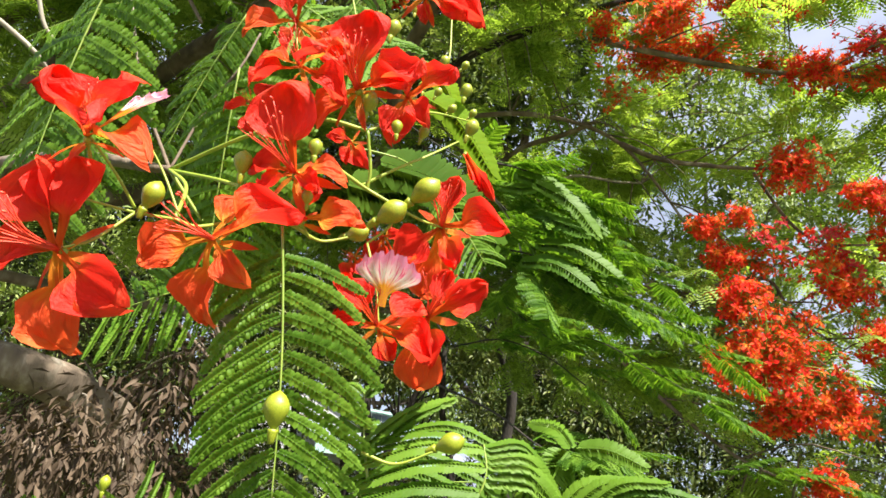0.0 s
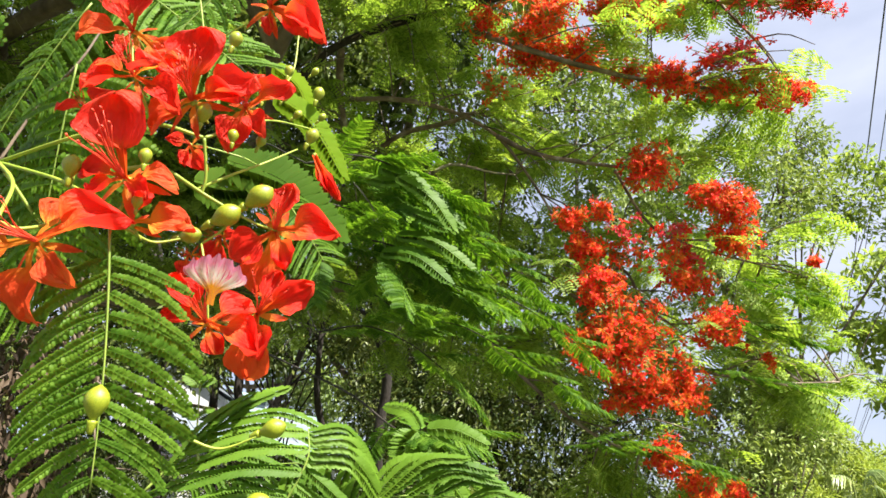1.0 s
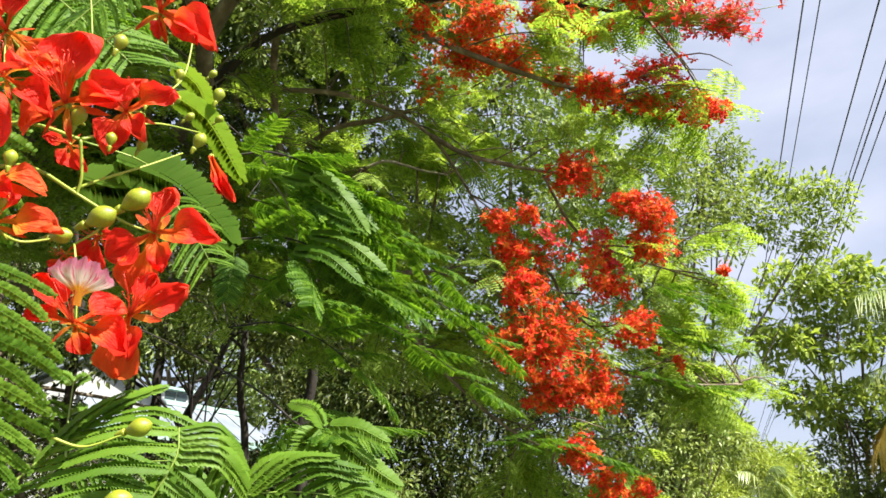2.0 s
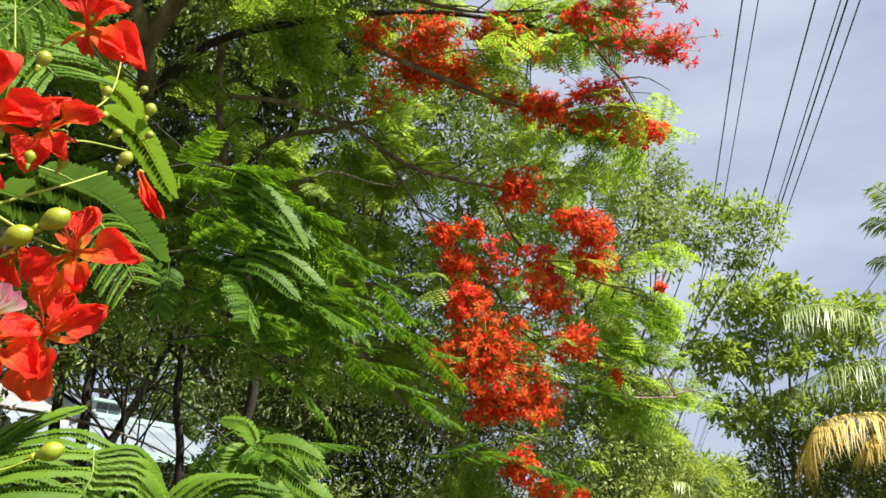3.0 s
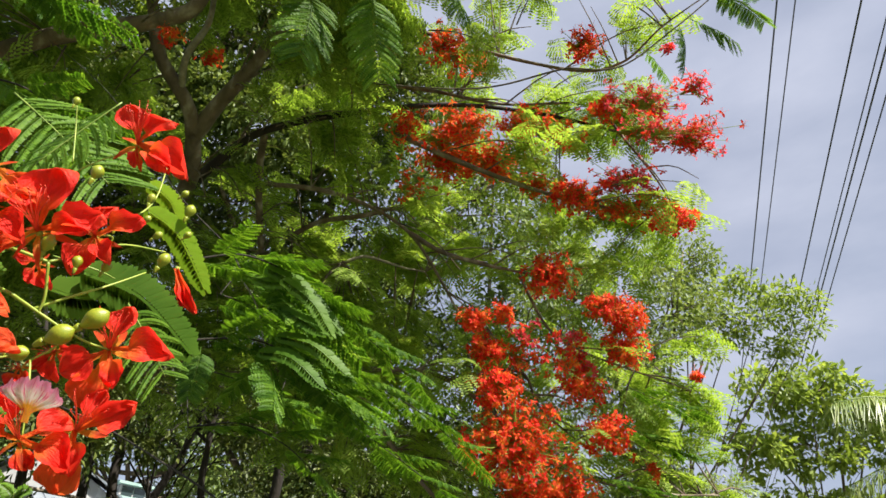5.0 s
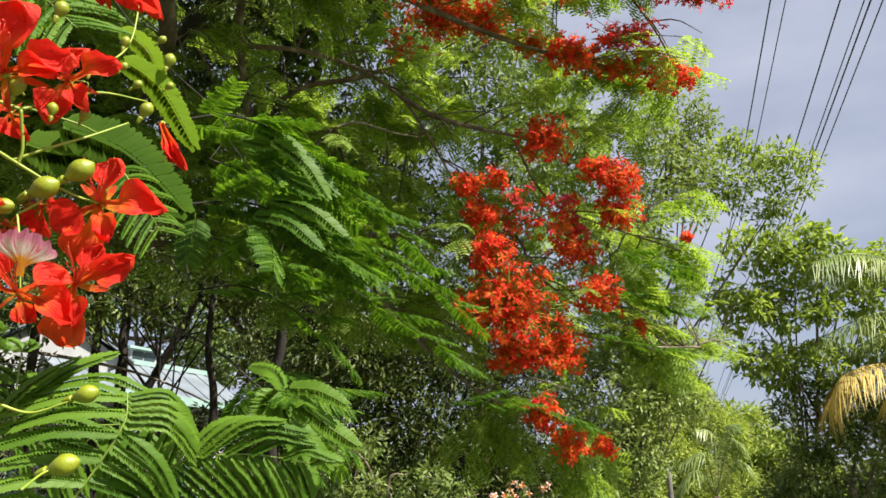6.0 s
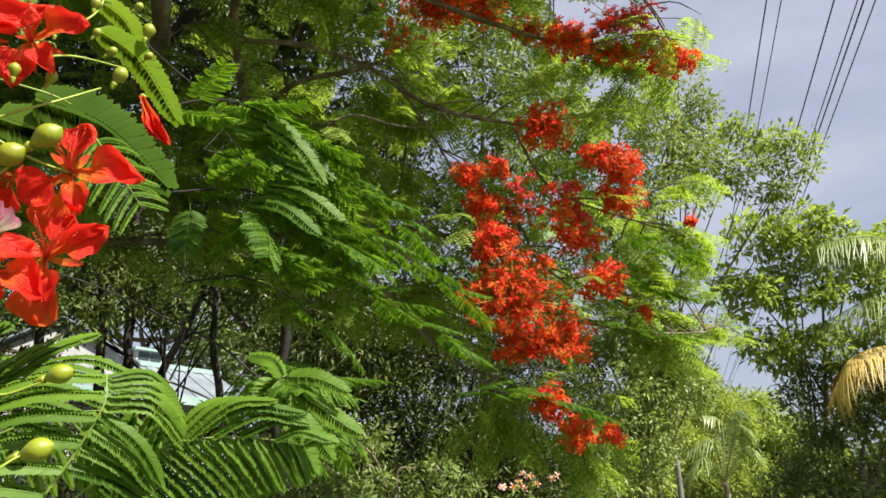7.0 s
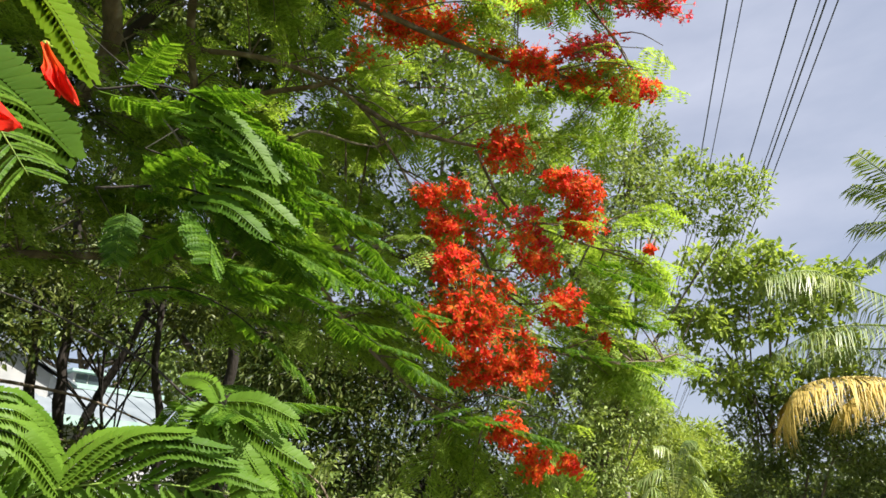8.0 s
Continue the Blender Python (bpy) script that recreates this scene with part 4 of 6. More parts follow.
def shed():
    at = Vector((-10.986, 17.810, 2.641))
    at.z = 0
    h = thing("shed", at, "white gabled outbuilding behind the trees", "shed")
    m = Matrix.Translation(at) @ Matrix.Rotation(radians(12), 4, "Z")
    v = [(-1.5, 0, 0), (1.5, 0, 0), (1.5, 0, 5.2), (0, 0, 6.2), (-1.5, 0, 5.2), (-1.5, 3, 0), (1.5, 3, 0), (1.5, 3, 5.2), (0, 3, 6.2), (-1.5, 3, 5.2)]
    f = [(0, 1, 2, 3, 4), (9, 8, 7, 6, 5), (0, 5, 6, 1), (1, 6, 7, 2), (0, 4, 9, 5), (2, 7, 8, 3), (3, 8, 9, 4)]
    under("wall", mesh("wall", v, f, PLASTER, smooth=False), h, m)
    for s in (-1, 1):
        rv, rf = box(-0.12, -0.25, 0, 1.8, 3.25, 0.06)
        rv[:, 2] += 6.26 - np.abs(rv[:, 0]) * 0.6
        rv[:, 0] *= s
        under("roof", mesh("roof", rv, rf if s > 0 else [q[::-1] for q in rf], SHEET, smooth=False), h, m)
    dr = under("door", mesh("door", *box(-0.45, -0.05, 0.02, 0.45, -0.004, 2.05), TRIM, smooth=False), h, m)
    under("handle", mesh("handle", *box(0.30, -0.09, 0.98, 0.36, -0.052, 1.08), WIRE, smooth=False), dr, m)


shed()


# ---------------------------------------------------------------- coconut palm
def palm_frond(parent, pts, material, leaflet=0.55, n=46, seed=0, label="", droop=0.85, thick=0.024):
    r = np.random.default_rng(seed)
    pts = [np.array(p, float) for p in pts]
    st = under("frond", mesh("frond", *tube(pts, 0.035, 0.008, 6, 24), material), parent, None, label)
    c = curve_points(pts, n + 1)
    v, f = [], []
    for k in range(4, n):
        d = c[k + 1] - c[k]
        d /= np.linalg.norm(d)
        s = k / n
        side = np.cross(d, (0, 0, 1.0))
        side /= np.linalg.norm(side) + 1e-6
        size = leaflet * (0.55 + 0.5 * math.sin(math.pi * min(1, s * 0.9 + 0.08))) * r.uniform(0.72, 1.12)
        for sg in (1, -1):
            o = len(v)
            a = c[k]
            w = d * thick
            m1 = a + (side * sg * (1.0 - 0.55 * droop) + d * r.uniform(0.2, 0.5) + np.array((0, 0, -0.45 * droop))) * size * 0.5
            e = m1 + (side * sg * (0.8 - 0.65 * droop) + d * 0.30 + np.array((0, 0, -droop))) * size * 0.5 + r.normal(scale=0.045, size=3)
            v += [a - w * 0.5, a + w * 0.5, m1 - w, m1 + w, e]
            f += [(o, o + 1, o + 3), (o, o + 3, o + 2), (o + 2, o + 3, o + 4)]
    tagged(under("blade", mesh_big("blade", v, f, material), st), kind="stuff")


def palm():
    head = np.array((11.232, 11.920, 4.473))
    base = np.array((head[0] + 0.4, head[1] + 0.3, 0.0))
    p = thing("coconut_palm", base, "coconut palm with green fronds and a dry yellow frond", "palm")
    under("trunk", mesh("trunk", *tube([base, base * 0.5 + head * 0.5 + (0.2, 0, 0), head], 0.17, 0.11, 12, 30, 0.2), PALEBARK), p)
    palm_frond(p, [head, (10.071, 11.358, 5.208), (8.825, 11.058, 5.594), (7.680, 10.893, 5.903), (6.725, 10.911, 5.750)], PALM, 1.25, 130, 1, "", 0.9, 0.012)
    palm_frond(p, [head, (9.998, 11.393, 4.880), (8.768, 11.216, 4.973), (7.685, 11.134, 4.820), (6.803, 11.256, 4.410)], PALM, 1.0, 110, 2, "", 0.8, 0.012)
    palm_frond(p, [head, (10.277, 11.655, 4.731), (9.217, 11.660, 4.625), (8.278, 11.611, 4.630), (7.746, 11.751, 4.380)], PALM, 0.9, 100, 3, "", 0.8, 0.012)
    palm_frond(p, [head, (10.975, 11.414, 5.708), (10.614, 11.046, 6.634), (10.048, 10.952, 6.942)], PALM, 0.8, 46, 4, "", 0.5)
    palm_frond(p, [head, (11.683, 11.263, 5.441), (12.347, 10.860, 5.778), (13.116, 10.870, 5.123)], PALM, 0.8, 46, 5, "", 0.7)
    palm_frond(p, [head, (11.931, 11.676, 4.428), (12.829, 11.587, 3.985), (13.496, 11.758, 2.967)], PALM, 0.8, 46, 6, "", 0.8)
    palm_frond(p, [head - (0, 0, 0.1), (9.859, 11.580, 3.944), (8.647, 11.409, 4.020), (7.644, 11.399, 3.942), (7.093, 11.439, 3.675), (6.902, 11.608, 3.176)], DRY, 1.30, 230, 7, "dry yellow hanging frond", 0.68, 0.012)
    palm_frond(p, [head - (0, 0, 0.12), (9.908, 11.457, 3.713), (9.122, 11.266, 3.772), (8.433, 11.210, 3.753), (7.898, 11.313, 3.462)], DRY, 1.15, 150, 8, "dry yellow hanging frond", 0.72, 0.012)


palm()


def back_palm():
    head = np.array((12.362, 12.982, 7.958))
    base = np.array((head[0] + 0.5, head[1] + 0.2, 0.0))
    p = thing("coconut_palm", base, "tall dark coconut palm against the sky", "palm")
    under("trunk", mesh("trunk", *tube([base, base * 0.5 + head * 0.5 + (0.3, 0, 0), head], 0.17, 0.11, 12, 30, 0.2), PALEBARK), p)
    for k, (a, b) in enumerate((((11.406, 12.630, 8.937), (10.526, 12.428, 9.549)), ((11.282, 12.768, 8.631), (10.414, 12.747, 8.814)), ((11.365, 13.022, 8.018), (10.531, 13.102, 7.956)), ((11.576, 13.189, 7.590), (10.794, 13.448, 7.099)), ((12.188, 12.372, 9.428), (11.636, 12.097, 10.162)), ((13.267, 12.560, 8.816), (14.332, 12.543, 8.694)), ((13.176, 13.189, 7.346), (14.129, 13.489, 6.489)), ((12.855, 12.380, 9.306), (13.498, 12.027, 10.041)))):
        palm_frond(p, [head, a, b], PALM, 0.8, 44, 80 + k, "", 0.4)


back_palm()


def young_palm():
    base = np.array((9.576, 23.607, 1.491))
    p = thing("young_palm", (base[0], base[1], 0), "young pale palm with arching fronds down the lane", "palm")
    head = np.array((base[0], base[1], base[2] + 0.3))
    under("trunk", mesh("trunk", *tube([(base[0], base[1], -0.05), (base[0] + 0.05, base[1], base[2] * 0.5), head], 0.14, 0.09, 9, 16, 0.2), BARK), p)
    for k, (a, b) in enumerate((((9.088, 22.978, 3.130), (8.211, 23.118, 2.765)), ((9.594, 23.286, 3.723), (8.936, 23.179, 4.002)), ((9.740, 22.285, 3.540), (10.216, 22.456, 3.095)), ((10.259, 23.048, 2.948), (10.941, 23.397, 2.037)), ((8.596, 22.661, 2.561), (7.738, 23.002, 1.671)), ((10.215, 23.730, 3.961), (10.623, 23.621, 4.246)))):
        palm_frond(p, [head, a, b], PALM, 1.0, 40, 60 + k, "", 0.8)


young_palm()


def post():
    b = Vector((7.323, 21.588, 1.170))
    b.z = 0
    p = thing("concrete_post", b, "slender grey concrete post by the lane", "post")
    top = Vector((7.323, 21.067, 2.527)).z
    under("shaft", mesh("shaft", *tube([(b.x, b.y, -0.1), (b.x, b.y, top * 0.5), (b.x, b.y, top)], 0.10, 0.08, 8, 8), CONCRETE), p)
    under("cap", mesh("cap", *box(b.x - 0.11, b.y - 0.11, top, b.x + 0.11, b.y + 0.11, top + 0.05), CONCRETE, smooth=False), p)


post()


# ---------------------------------------------------------------- the flame tree
def small_petal(r):
    nu, nv = 4, 3
    v, uv = [], []
    for i in range(nu):
        s = i / (nu - 1)
        w = (0.05, 0.11, 0.27, 0.17)[i]
        for j in range(nv):
            q = 2 * j / (nv - 1) - 1
            v.append((s * (1 - 0.12 * q * q), w * q, 0.12 * q * q - 0.3 * s * s + r.uniform(-0.07, 0.07) * s))
            uv.append((q * 0.5 + 0.5, s))
    return np.array(v), [(i * nv + j, i * nv + j + 1, (i + 1) * nv + j + 1, (i + 1) * nv + j) for i in range(nu - 1) for j in range(nv - 1)], uv


def small_flower(seed, material):
    """A far blossom, 1 across: five crinkled petals and some stamens."""
    r = np.random.default_rng(seed)
    vs, fs, uvs, o = [], [], [], 0
    for k in range(5):
        v, f, uv = small_petal(r)
        a = 2 * math.pi * k / 5 + r.uniform(-0.25, 0.25)
        m = Matrix.Rotation(a, 3, "Z") @ Matrix.Rotation(radians(r.uniform(-55, 20)), 3, "Y") @ Matrix.Rotation(radians(r.uniform(-35, 35)), 3, "X")
        v = v @ np.array(m).T * r.uniform(0.42, 0.6)
        vs.append(v)
        fs += [tuple(i + o for i in q) for q in f]
        uvs += uv
        o += len(v)
    for k in range(3):
        e = np.array((r.uniform(-0.45, 0.45), r.uniform(-0.45, 0.45), r.uniform(0.3, 0.7)))
        v, f = tube([(0, 0, 0), e * 0.5, e], 0.018, 0.012, 3, 3)
        vs.append(v)
        fs += [tuple(i + o for i in q) for q in f]
        uvs += [(0.5, 0.5)] * len(v)
        o += len(v)
    return mesh("flower", np.concatenate(vs), fs, material, uvs)


FAR_FLOWERS = {"red": [small_flower(s, RED) for s in (1, 2, 3)], "orange": [small_flower(s, ORANGE) for s in (4, 5, 6)], "pink": [small_flower(s, PINK) for s in (7, 8, 9)], "pale": [small_flower(s, WHITE) for s in (10, 11, 12)]}

for k in range(16):
    u = random.Random(40 + k)
    at = Vector((0.962, 8.218, 1.677)) + Vector((u.uniform(-0.35, 0.35), u.uniform(-0.1, 0.1), u.uniform(-0.10, 0.12)))
    under("flower", FAR_FLOWERS["pale"][k % 3], pink_shrub, scaled(axes(at, (u.uniform(-1, 1), 0.3, u.uniform(-1, 1)), (0, -1, 0.3)), 0.09), "pale pink flower")

FOOT = (-3.559, 3.809, 1.686)
TRUNK_FOOT = (FOOT[0], FOOT[1], 0.0)
flame = thing("flame_tree", TRUNK_FOOT, "large flame tree with feathery leaves and red flowers", "tree")


def limb(pts, r0, r1, material=None, name="limb"):
    under(name, mesh(name, *tube(pts, r0, r1, 9, 8 * len(pts), 0.22), material or BARK), flame)
    return [np.array(p, float) for p in pts]


limbs = []
crotch = (-2.154, 3.782, 5.076)
limbs.append(limb([TRUNK_FOOT, (-3.504, 3.484, 1.899), (-3.558, 3.041, 2.266), (-3.742, 2.685, 2.359), (-4.291, 2.433, 2.438), (-4.907, 2.052, 2.954)], 0.15, 0.10, None, "trunk"))
BOUGH = (-4.907, 2.052, 2.954)
limbs.append(limb([BOUGH, (-3.770, 3.733, 4.184), (-3.044, 4.198, 4.149), (-2.458, 4.205, 4.458), (-2.203, 4.033, 4.802), crotch], 0.085, 0.06))
limbs.append(limb([crotch, (-2.189, 3.626, 5.244), (-2.395, 3.348, 5.538), (-2.461, 2.973, 5.941), (-2.668, 2.300, 6.811)], 0.065, 0.035))
# Paler bark than the limbs: this twig's sunlight is in its colour.
limbs.append(limb([(-2.242, 3.533, 5.342), (-2.144, 3.294, 5.457), (-1.976, 3.138, 5.633), (-1.900, 2.952, 5.837)], 0.03, 0.02, PALEBARK, "twig"))
limbs.append(limb([(-3.770, 2.963, 4.724), (-2.898, 2.893, 5.127), (-2.217, 2.876, 5.318), (-1.911, 2.836, 5.520), (-1.888, 2.586, 5.940), (-1.963, 1.887, 6.842)], 0.07, 0.04))
limbs.append(limb([crotch, (-1.952, 3.660, 5.363), (-1.672, 3.496, 5.698), (-1.413, 3.285, 6.232), (-1.198, 2.840, 7.017), (-0.762, 2.245, 7.973)], 0.07, 0.025))
# This limb takes the shade-darkened bark, unlike its neighbours.
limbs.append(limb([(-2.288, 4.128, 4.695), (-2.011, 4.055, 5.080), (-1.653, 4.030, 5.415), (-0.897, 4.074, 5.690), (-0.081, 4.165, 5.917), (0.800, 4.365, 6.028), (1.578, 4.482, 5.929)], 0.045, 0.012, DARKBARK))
limbs.append(limb([(-1.700, 4.065, 5.376), (-1.746, 4.234, 5.190), (-1.760, 4.437, 4.970), (-1.744, 4.773, 4.606)], 0.036, 0.028))
limbs.append(limb([(-1.752, 4.352, 5.062), (-1.228, 4.387, 5.044), (-0.760, 4.406, 4.893), (-0.399, 4.482, 4.677), (-0.137, 4.649, 4.358), (0.043, 4.776, 4.078)], 0.024, 0.009))
limbs.append(limb([(-0.399, 4.482, 4.677), (-0.053, 4.520, 4.501), (0.461, 4.519, 4.373), (0.740, 4.545, 4.355)], 0.024, 0.008))
limbs.append(limb([(-1.558, 4.920, 4.896), (-1.278, 4.826, 5.008), (-0.863, 4.784, 5.070), (-0.563, 4.806, 5.204)], 0.026, 0.018))
limbs.append(limb([(-0.973, 4.172, 6.172), (-0.311, 4.216, 6.148), (0.355, 4.298, 6.084), (1.068, 4.286, 6.124)], 0.024, 0.01))
# Sunlit twig, its brightness put in through the pale bark.
limbs.append(limb([(-0.995, 4.828, 4.574), (-0.800, 4.791, 4.622), (-0.497, 4.853, 4.566), (-0.272, 4.883, 4.542)], 0.016, 0.008, PALEBARK, "twig"))
limbs.append(limb([(-0.560, 4.045, 5.439), (-0.250, 4.066, 5.280), (0.195, 4.114, 5.097), (0.717, 4.156, 4.924), (1.356, 4.175, 4.779), (1.820, 4.213, 4.754)], 0.03, 0.008))
limbs.append(limb([(1.260, 4.054, 5.791), (1.428, 4.078, 5.477), (1.631, 4.122, 5.142), (1.803, 4.232, 4.881)], 0.014, 0.006))
limbs.append(limb([BOUGH, (-3.605, 4.308, 3.214), (-2.766, 4.666, 3.396), (-2.030, 5.040, 3.540), (-0.865, 4.913, 3.591), (-0.018, 4.836, 3.511), (0.780, 4.857, 2.899), (1.534, 4.920, 2.734), (2.102, 5.117, 2.779)], 0.045, 0.006))
limbs.append(limb([(-0.865, 4.913, 3.591), (-0.380, 4.954, 2.925), (0.287, 4.962, 2.346), (0.919, 4.937, 2.132)], 0.022, 0.006))
limbs.append(limb([(-0.018, 4.836, 3.511), (0.535, 4.803, 3.597), (0.705, 4.808, 3.305), (0.977, 4.889, 3.094)], 0.016, 0.006))
limbs.append(limb([(0.545, 4.610, 4.381), (0.780, 4.761, 3.986), (1.062, 4.828, 3.811), (1.457, 4.787, 3.640), (1.918, 4.836, 3.511)], 0.014, 0.005))
limbs.append(limb([(-1.963, 1.887, 6.842), (-1.104, 2.167, 6.865), (-0.158, 2.825, 6.777), (0.820, 2.639, 7.014), (1.463, 2.689, 7.279)], 0.04, 0.01))
limbs.append(limb([(-1.115, 3.280, 6.249), (-0.107, 3.659, 6.169), (0.933, 3.816, 6.038), (1.344, 3.641, 5.947), (1.616, 3.309, 6.022), (1.993, 3.049, 6.171)], 0.02, 0.004))
limbs.append(limb([BOUGH, (BOUGH[0] - 0.2, BOUGH[1], BOUGH[2] + 1.3), (-4.398, 2.470, 5.530), (-4.444, 1.710, 6.647)], 0.09, 0.03))
# Added limb, routed out of view, that carries the overhead shading foliage.
limbs.append(limb([BOUGH, (-3.9, 1.7, 4.9), (-2.9, 1.1, 5.4), (-2.0, 0.6, 5.4), (-1.5, 0.2, 5.3)], 0.07, 0.02))
limbs.append(limb([BOUGH, (-4.184, 3.155, 4.500), (-3.770, 2.963, 4.724)], 0.08, 0.07))
# Added high limb for the shading foliage over the lane.
limbs.append(limb([BOUGH, (-3.4, 2.6, 5.6), (-2.7, 2.1, 6.8), (-1.8, 1.8, 7.3), (-0.8, 1.8, 7.5)], 0.08, 0.02))

# the blossoms stand at the open ends of the crown, clear of leaves towards the light
CLUSTERS = (
    ((0.492, 4.809, 3.024), 0.42, 0.33, 76, "red"), ((0.957, 4.940, 2.684), 0.18, 0.20, 20, "orange"), ((0.363, 4.713, 3.414), 0.19, 0.17, 20, "red"),
        ((0.276, 4.654, 3.706), 0.15, 0.13, 15, "red"), ((0.154, 4.573, 3.917), 0.13, 0.11, 12, "red"), ((0.788, 4.523, 4.329), 0.22, 0.19, 26, "red"),
        ((1.365, 4.630, 4.049), 0.25, 0.17, 26, "red"), ((1.388, 4.729, 3.791), 0.20, 0.13, 18, "orange"), ((1.038, 4.854, 3.745), 0.13, 0.16, 14, "pink"),
        ((1.042, 4.845, 3.489), 0.20, 0.12, 16, "red"), ((1.225, 4.873, 3.136), 0.20, 0.17, 22, "red"), ((0.770, 4.914, 2.192), 0.14, 0.13, 13, "orange"), ((0.962, 4.991, 1.993), 0.13, 0.12, 11, "orange"),
        ((1.238, 4.998, 1.973), 0.08, 0.09, 6, "orange"), ((0.558, 4.976, 2.589), 0.22, 0.10, 16, "red"),
    ((1.015, 4.349, 5.061), 0.25, 0.17, 26, "red"), ((1.391, 4.394, 4.942), 0.20, 0.11, 14, "orange"), ((1.861, 4.416, 4.885), 0.22, 0.15, 20, "red"),
        ((0.687, 4.490, 5.251), 0.15, 0.12, 10, "red"), ((-0.070, 4.497, 5.512), 0.34, 0.17, 30, "orange"), ((0.328, 4.497, 5.512), 0.25, 0.22, 26, "orange"),
        ((1.533, 3.804, 5.631), 0.30, 0.20, 26, "pink"), ((1.939, 4.012, 5.420), 0.24, 0.24, 26, "pink"), ((1.025, 3.674, 6.195), 0.17, 0.17, 14, "red"),
        ((1.420, 4.236, 5.158), 0.26, 0.14, 14, "pink"), ((0.066, 3.237, 6.633), 0.17, 0.17, 14, "red"), ((-0.189, 3.806, 6.302), 0.2, 0.17, 14, "orange"),
    ((0.548, 4.154, 5.657), 0.24, 0.2, 20, "red"), ((0.061, 4.162, 5.630), 0.24, 0.2, 18, "orange"), ((-0.480, 4.154, 5.619), 0.16, 0.16, 10, "orange"),
        ((-2.913, 3.142, 6.331), 0.18, 0.12, 10, "red"), ((-3.931, 2.806, 6.658), 0.15, 0.12, 8, "red"), ((1.905, 3.646, 5.668), 0.12, 0.12, 8, "pink"),
        ((1.217, 3.913, 5.648), 0.15, 0.12, 10, "red"), ((-2.358, 4.028, 6.277), 0.12, 0.10, 6, "red"), ((1.673, 3.429, 5.895), 0.05, 0.05, 3, "pink"),
        ((-2.809, 3.887, 6.414), 0.12, 0.10, 6, "orange"), ((0.529, 4.573, 3.807), 0.16, 0.09, 7, "pink"), ((1.161, 4.358, 3.993), 0.12, 0.10, 9, "red"), ((0.936, 4.516, 3.789), 0.12, 0.08, 6, "pink"), ((0.671, 4.941, 2.694), 0.24, 0.14, 16, "orange"), ((0.399, 4.509, 3.960), 0.10, 0.08, 6, "orange"), ((1.964, 4.800, 3.606), 0.04, 0.04, 2, "red"), ((1.573, 4.964, 2.900), 0.04, 0.04, 2, "orange"), ((-1.785, 2.653, 6.608), 0.06, 0.06, 3, "red"))
CLUSTERS += (((-2.511, 1.797, 4.916), 0.10, 0.12, 2, "red"), ((-2.147, 2.087, 4.996), 0.12, 0.06, 2, "red"), ((-2.024, 2.231, 4.980), 0.14, 0.10, 4, "red"), ((-1.361, 1.996, 5.434), 0.06, 0.12, 2, "orange"), ((-1.565, 2.753, 4.826), 0.05, 0.10, 1, "orange"), ((-1.840, 2.594, 4.816), 0.08, 0.08, 2, "orange"))
CLUSTERS += (((-0.219, 4.322, 5.584), 0.45, 0.33, 26, "orange"), ((0.694, 4.115, 5.598), 0.34, 0.24, 16, "red"), ((1.675, 4.043, 5.534), 0.48, 0.36, 34, "pink"), ((0.000, 3.823, 6.217), 0.30, 0.25, 12, "orange"), ((-0.456, 4.588, 5.246), 0.25, 0.20, 9, "red"), ((1.389, 4.293, 5.204), 0.30, 0.18, 12, "pink"), ((1.667, 4.345, 5.017), 0.30, 0.16, 11, "orange"), ((0.926, 4.668, 3.589), 0.22, 0.32, 10, "red"), ((0.533, 4.732, 3.716), 0.26, 0.20, 7, "red"))
# foliage along the limbs
fr = random.Random(5)
leaf_poses = []
twig_tubes = []
skip = {0, 1, 2, 3, 4, 7, 10, 12}
for li, pts in enumerate(limbs):
    if li in skip:
        continue
    c = curve_points(pts, 60)
    length = float(np.sum(np.linalg.norm(np.diff(c, axis=0), axis=1)))
    count = int(length * 2.6) + 2
    for k in range(count):
        s = 0.22 + 0.78 * (k + fr.random()) / count
        i = min(58, int(s * 59))
        t = c[i + 1] - c[i]
        t = t / (np.linalg.norm(t) + 1e-9)
        a = fr.uniform(0, 2 * math.pi)
        d = t * 0.6 + np.array((0.45 + 0.5 * math.cos(a), 0.75 * math.sin(a) - 0.12, fr.uniform(-0.25, 0.5)))
        d /= np.linalg.norm(d)
        if c[i][0] > 0.2 and fr.random() < 0.35:
            continue
        n = fr.uniform(0.45, 0.95)
        p0 = c[i]
        p1 = p0 + d * n * 0.55 + np.array((0, 0, 0.05))
        p2 = p0 + d * n + np.array((0, 0, -0.10 * n))
        if p2[2] > 3 and math.atan2(p2[0], p2[1]) > (0.46 if p2[1] > 3 else 0.54):
            continue
        twig_tubes.append(tube([p0, p1, p2], 0.009, 0.003, 4, 6))
        tc = curve_points([p0, p1, p2], 12)
        for q in range(fr.randrange(7, 11)):
            w = min(11, int(11 * (0.3 + 0.7 * fr.random())))
            b = fr.uniform(0, 2 * math.pi)
            out = Vector(d) * 0.7 + Vector((0.75 * math.cos(b), 0.75 * math.sin(b), fr.uniform(-0.35, 0.25)))
            leaf_poses.append((scaled(axes(tc[w], out, (fr.uniform(-.35, .35), fr.uniform(-.35, .35), 1)), fr.uniform(0.26, 0.40)), fr.randrange(4)))
hubs = np.concatenate([curve_points(p, 30) for p in limbs[1:]])
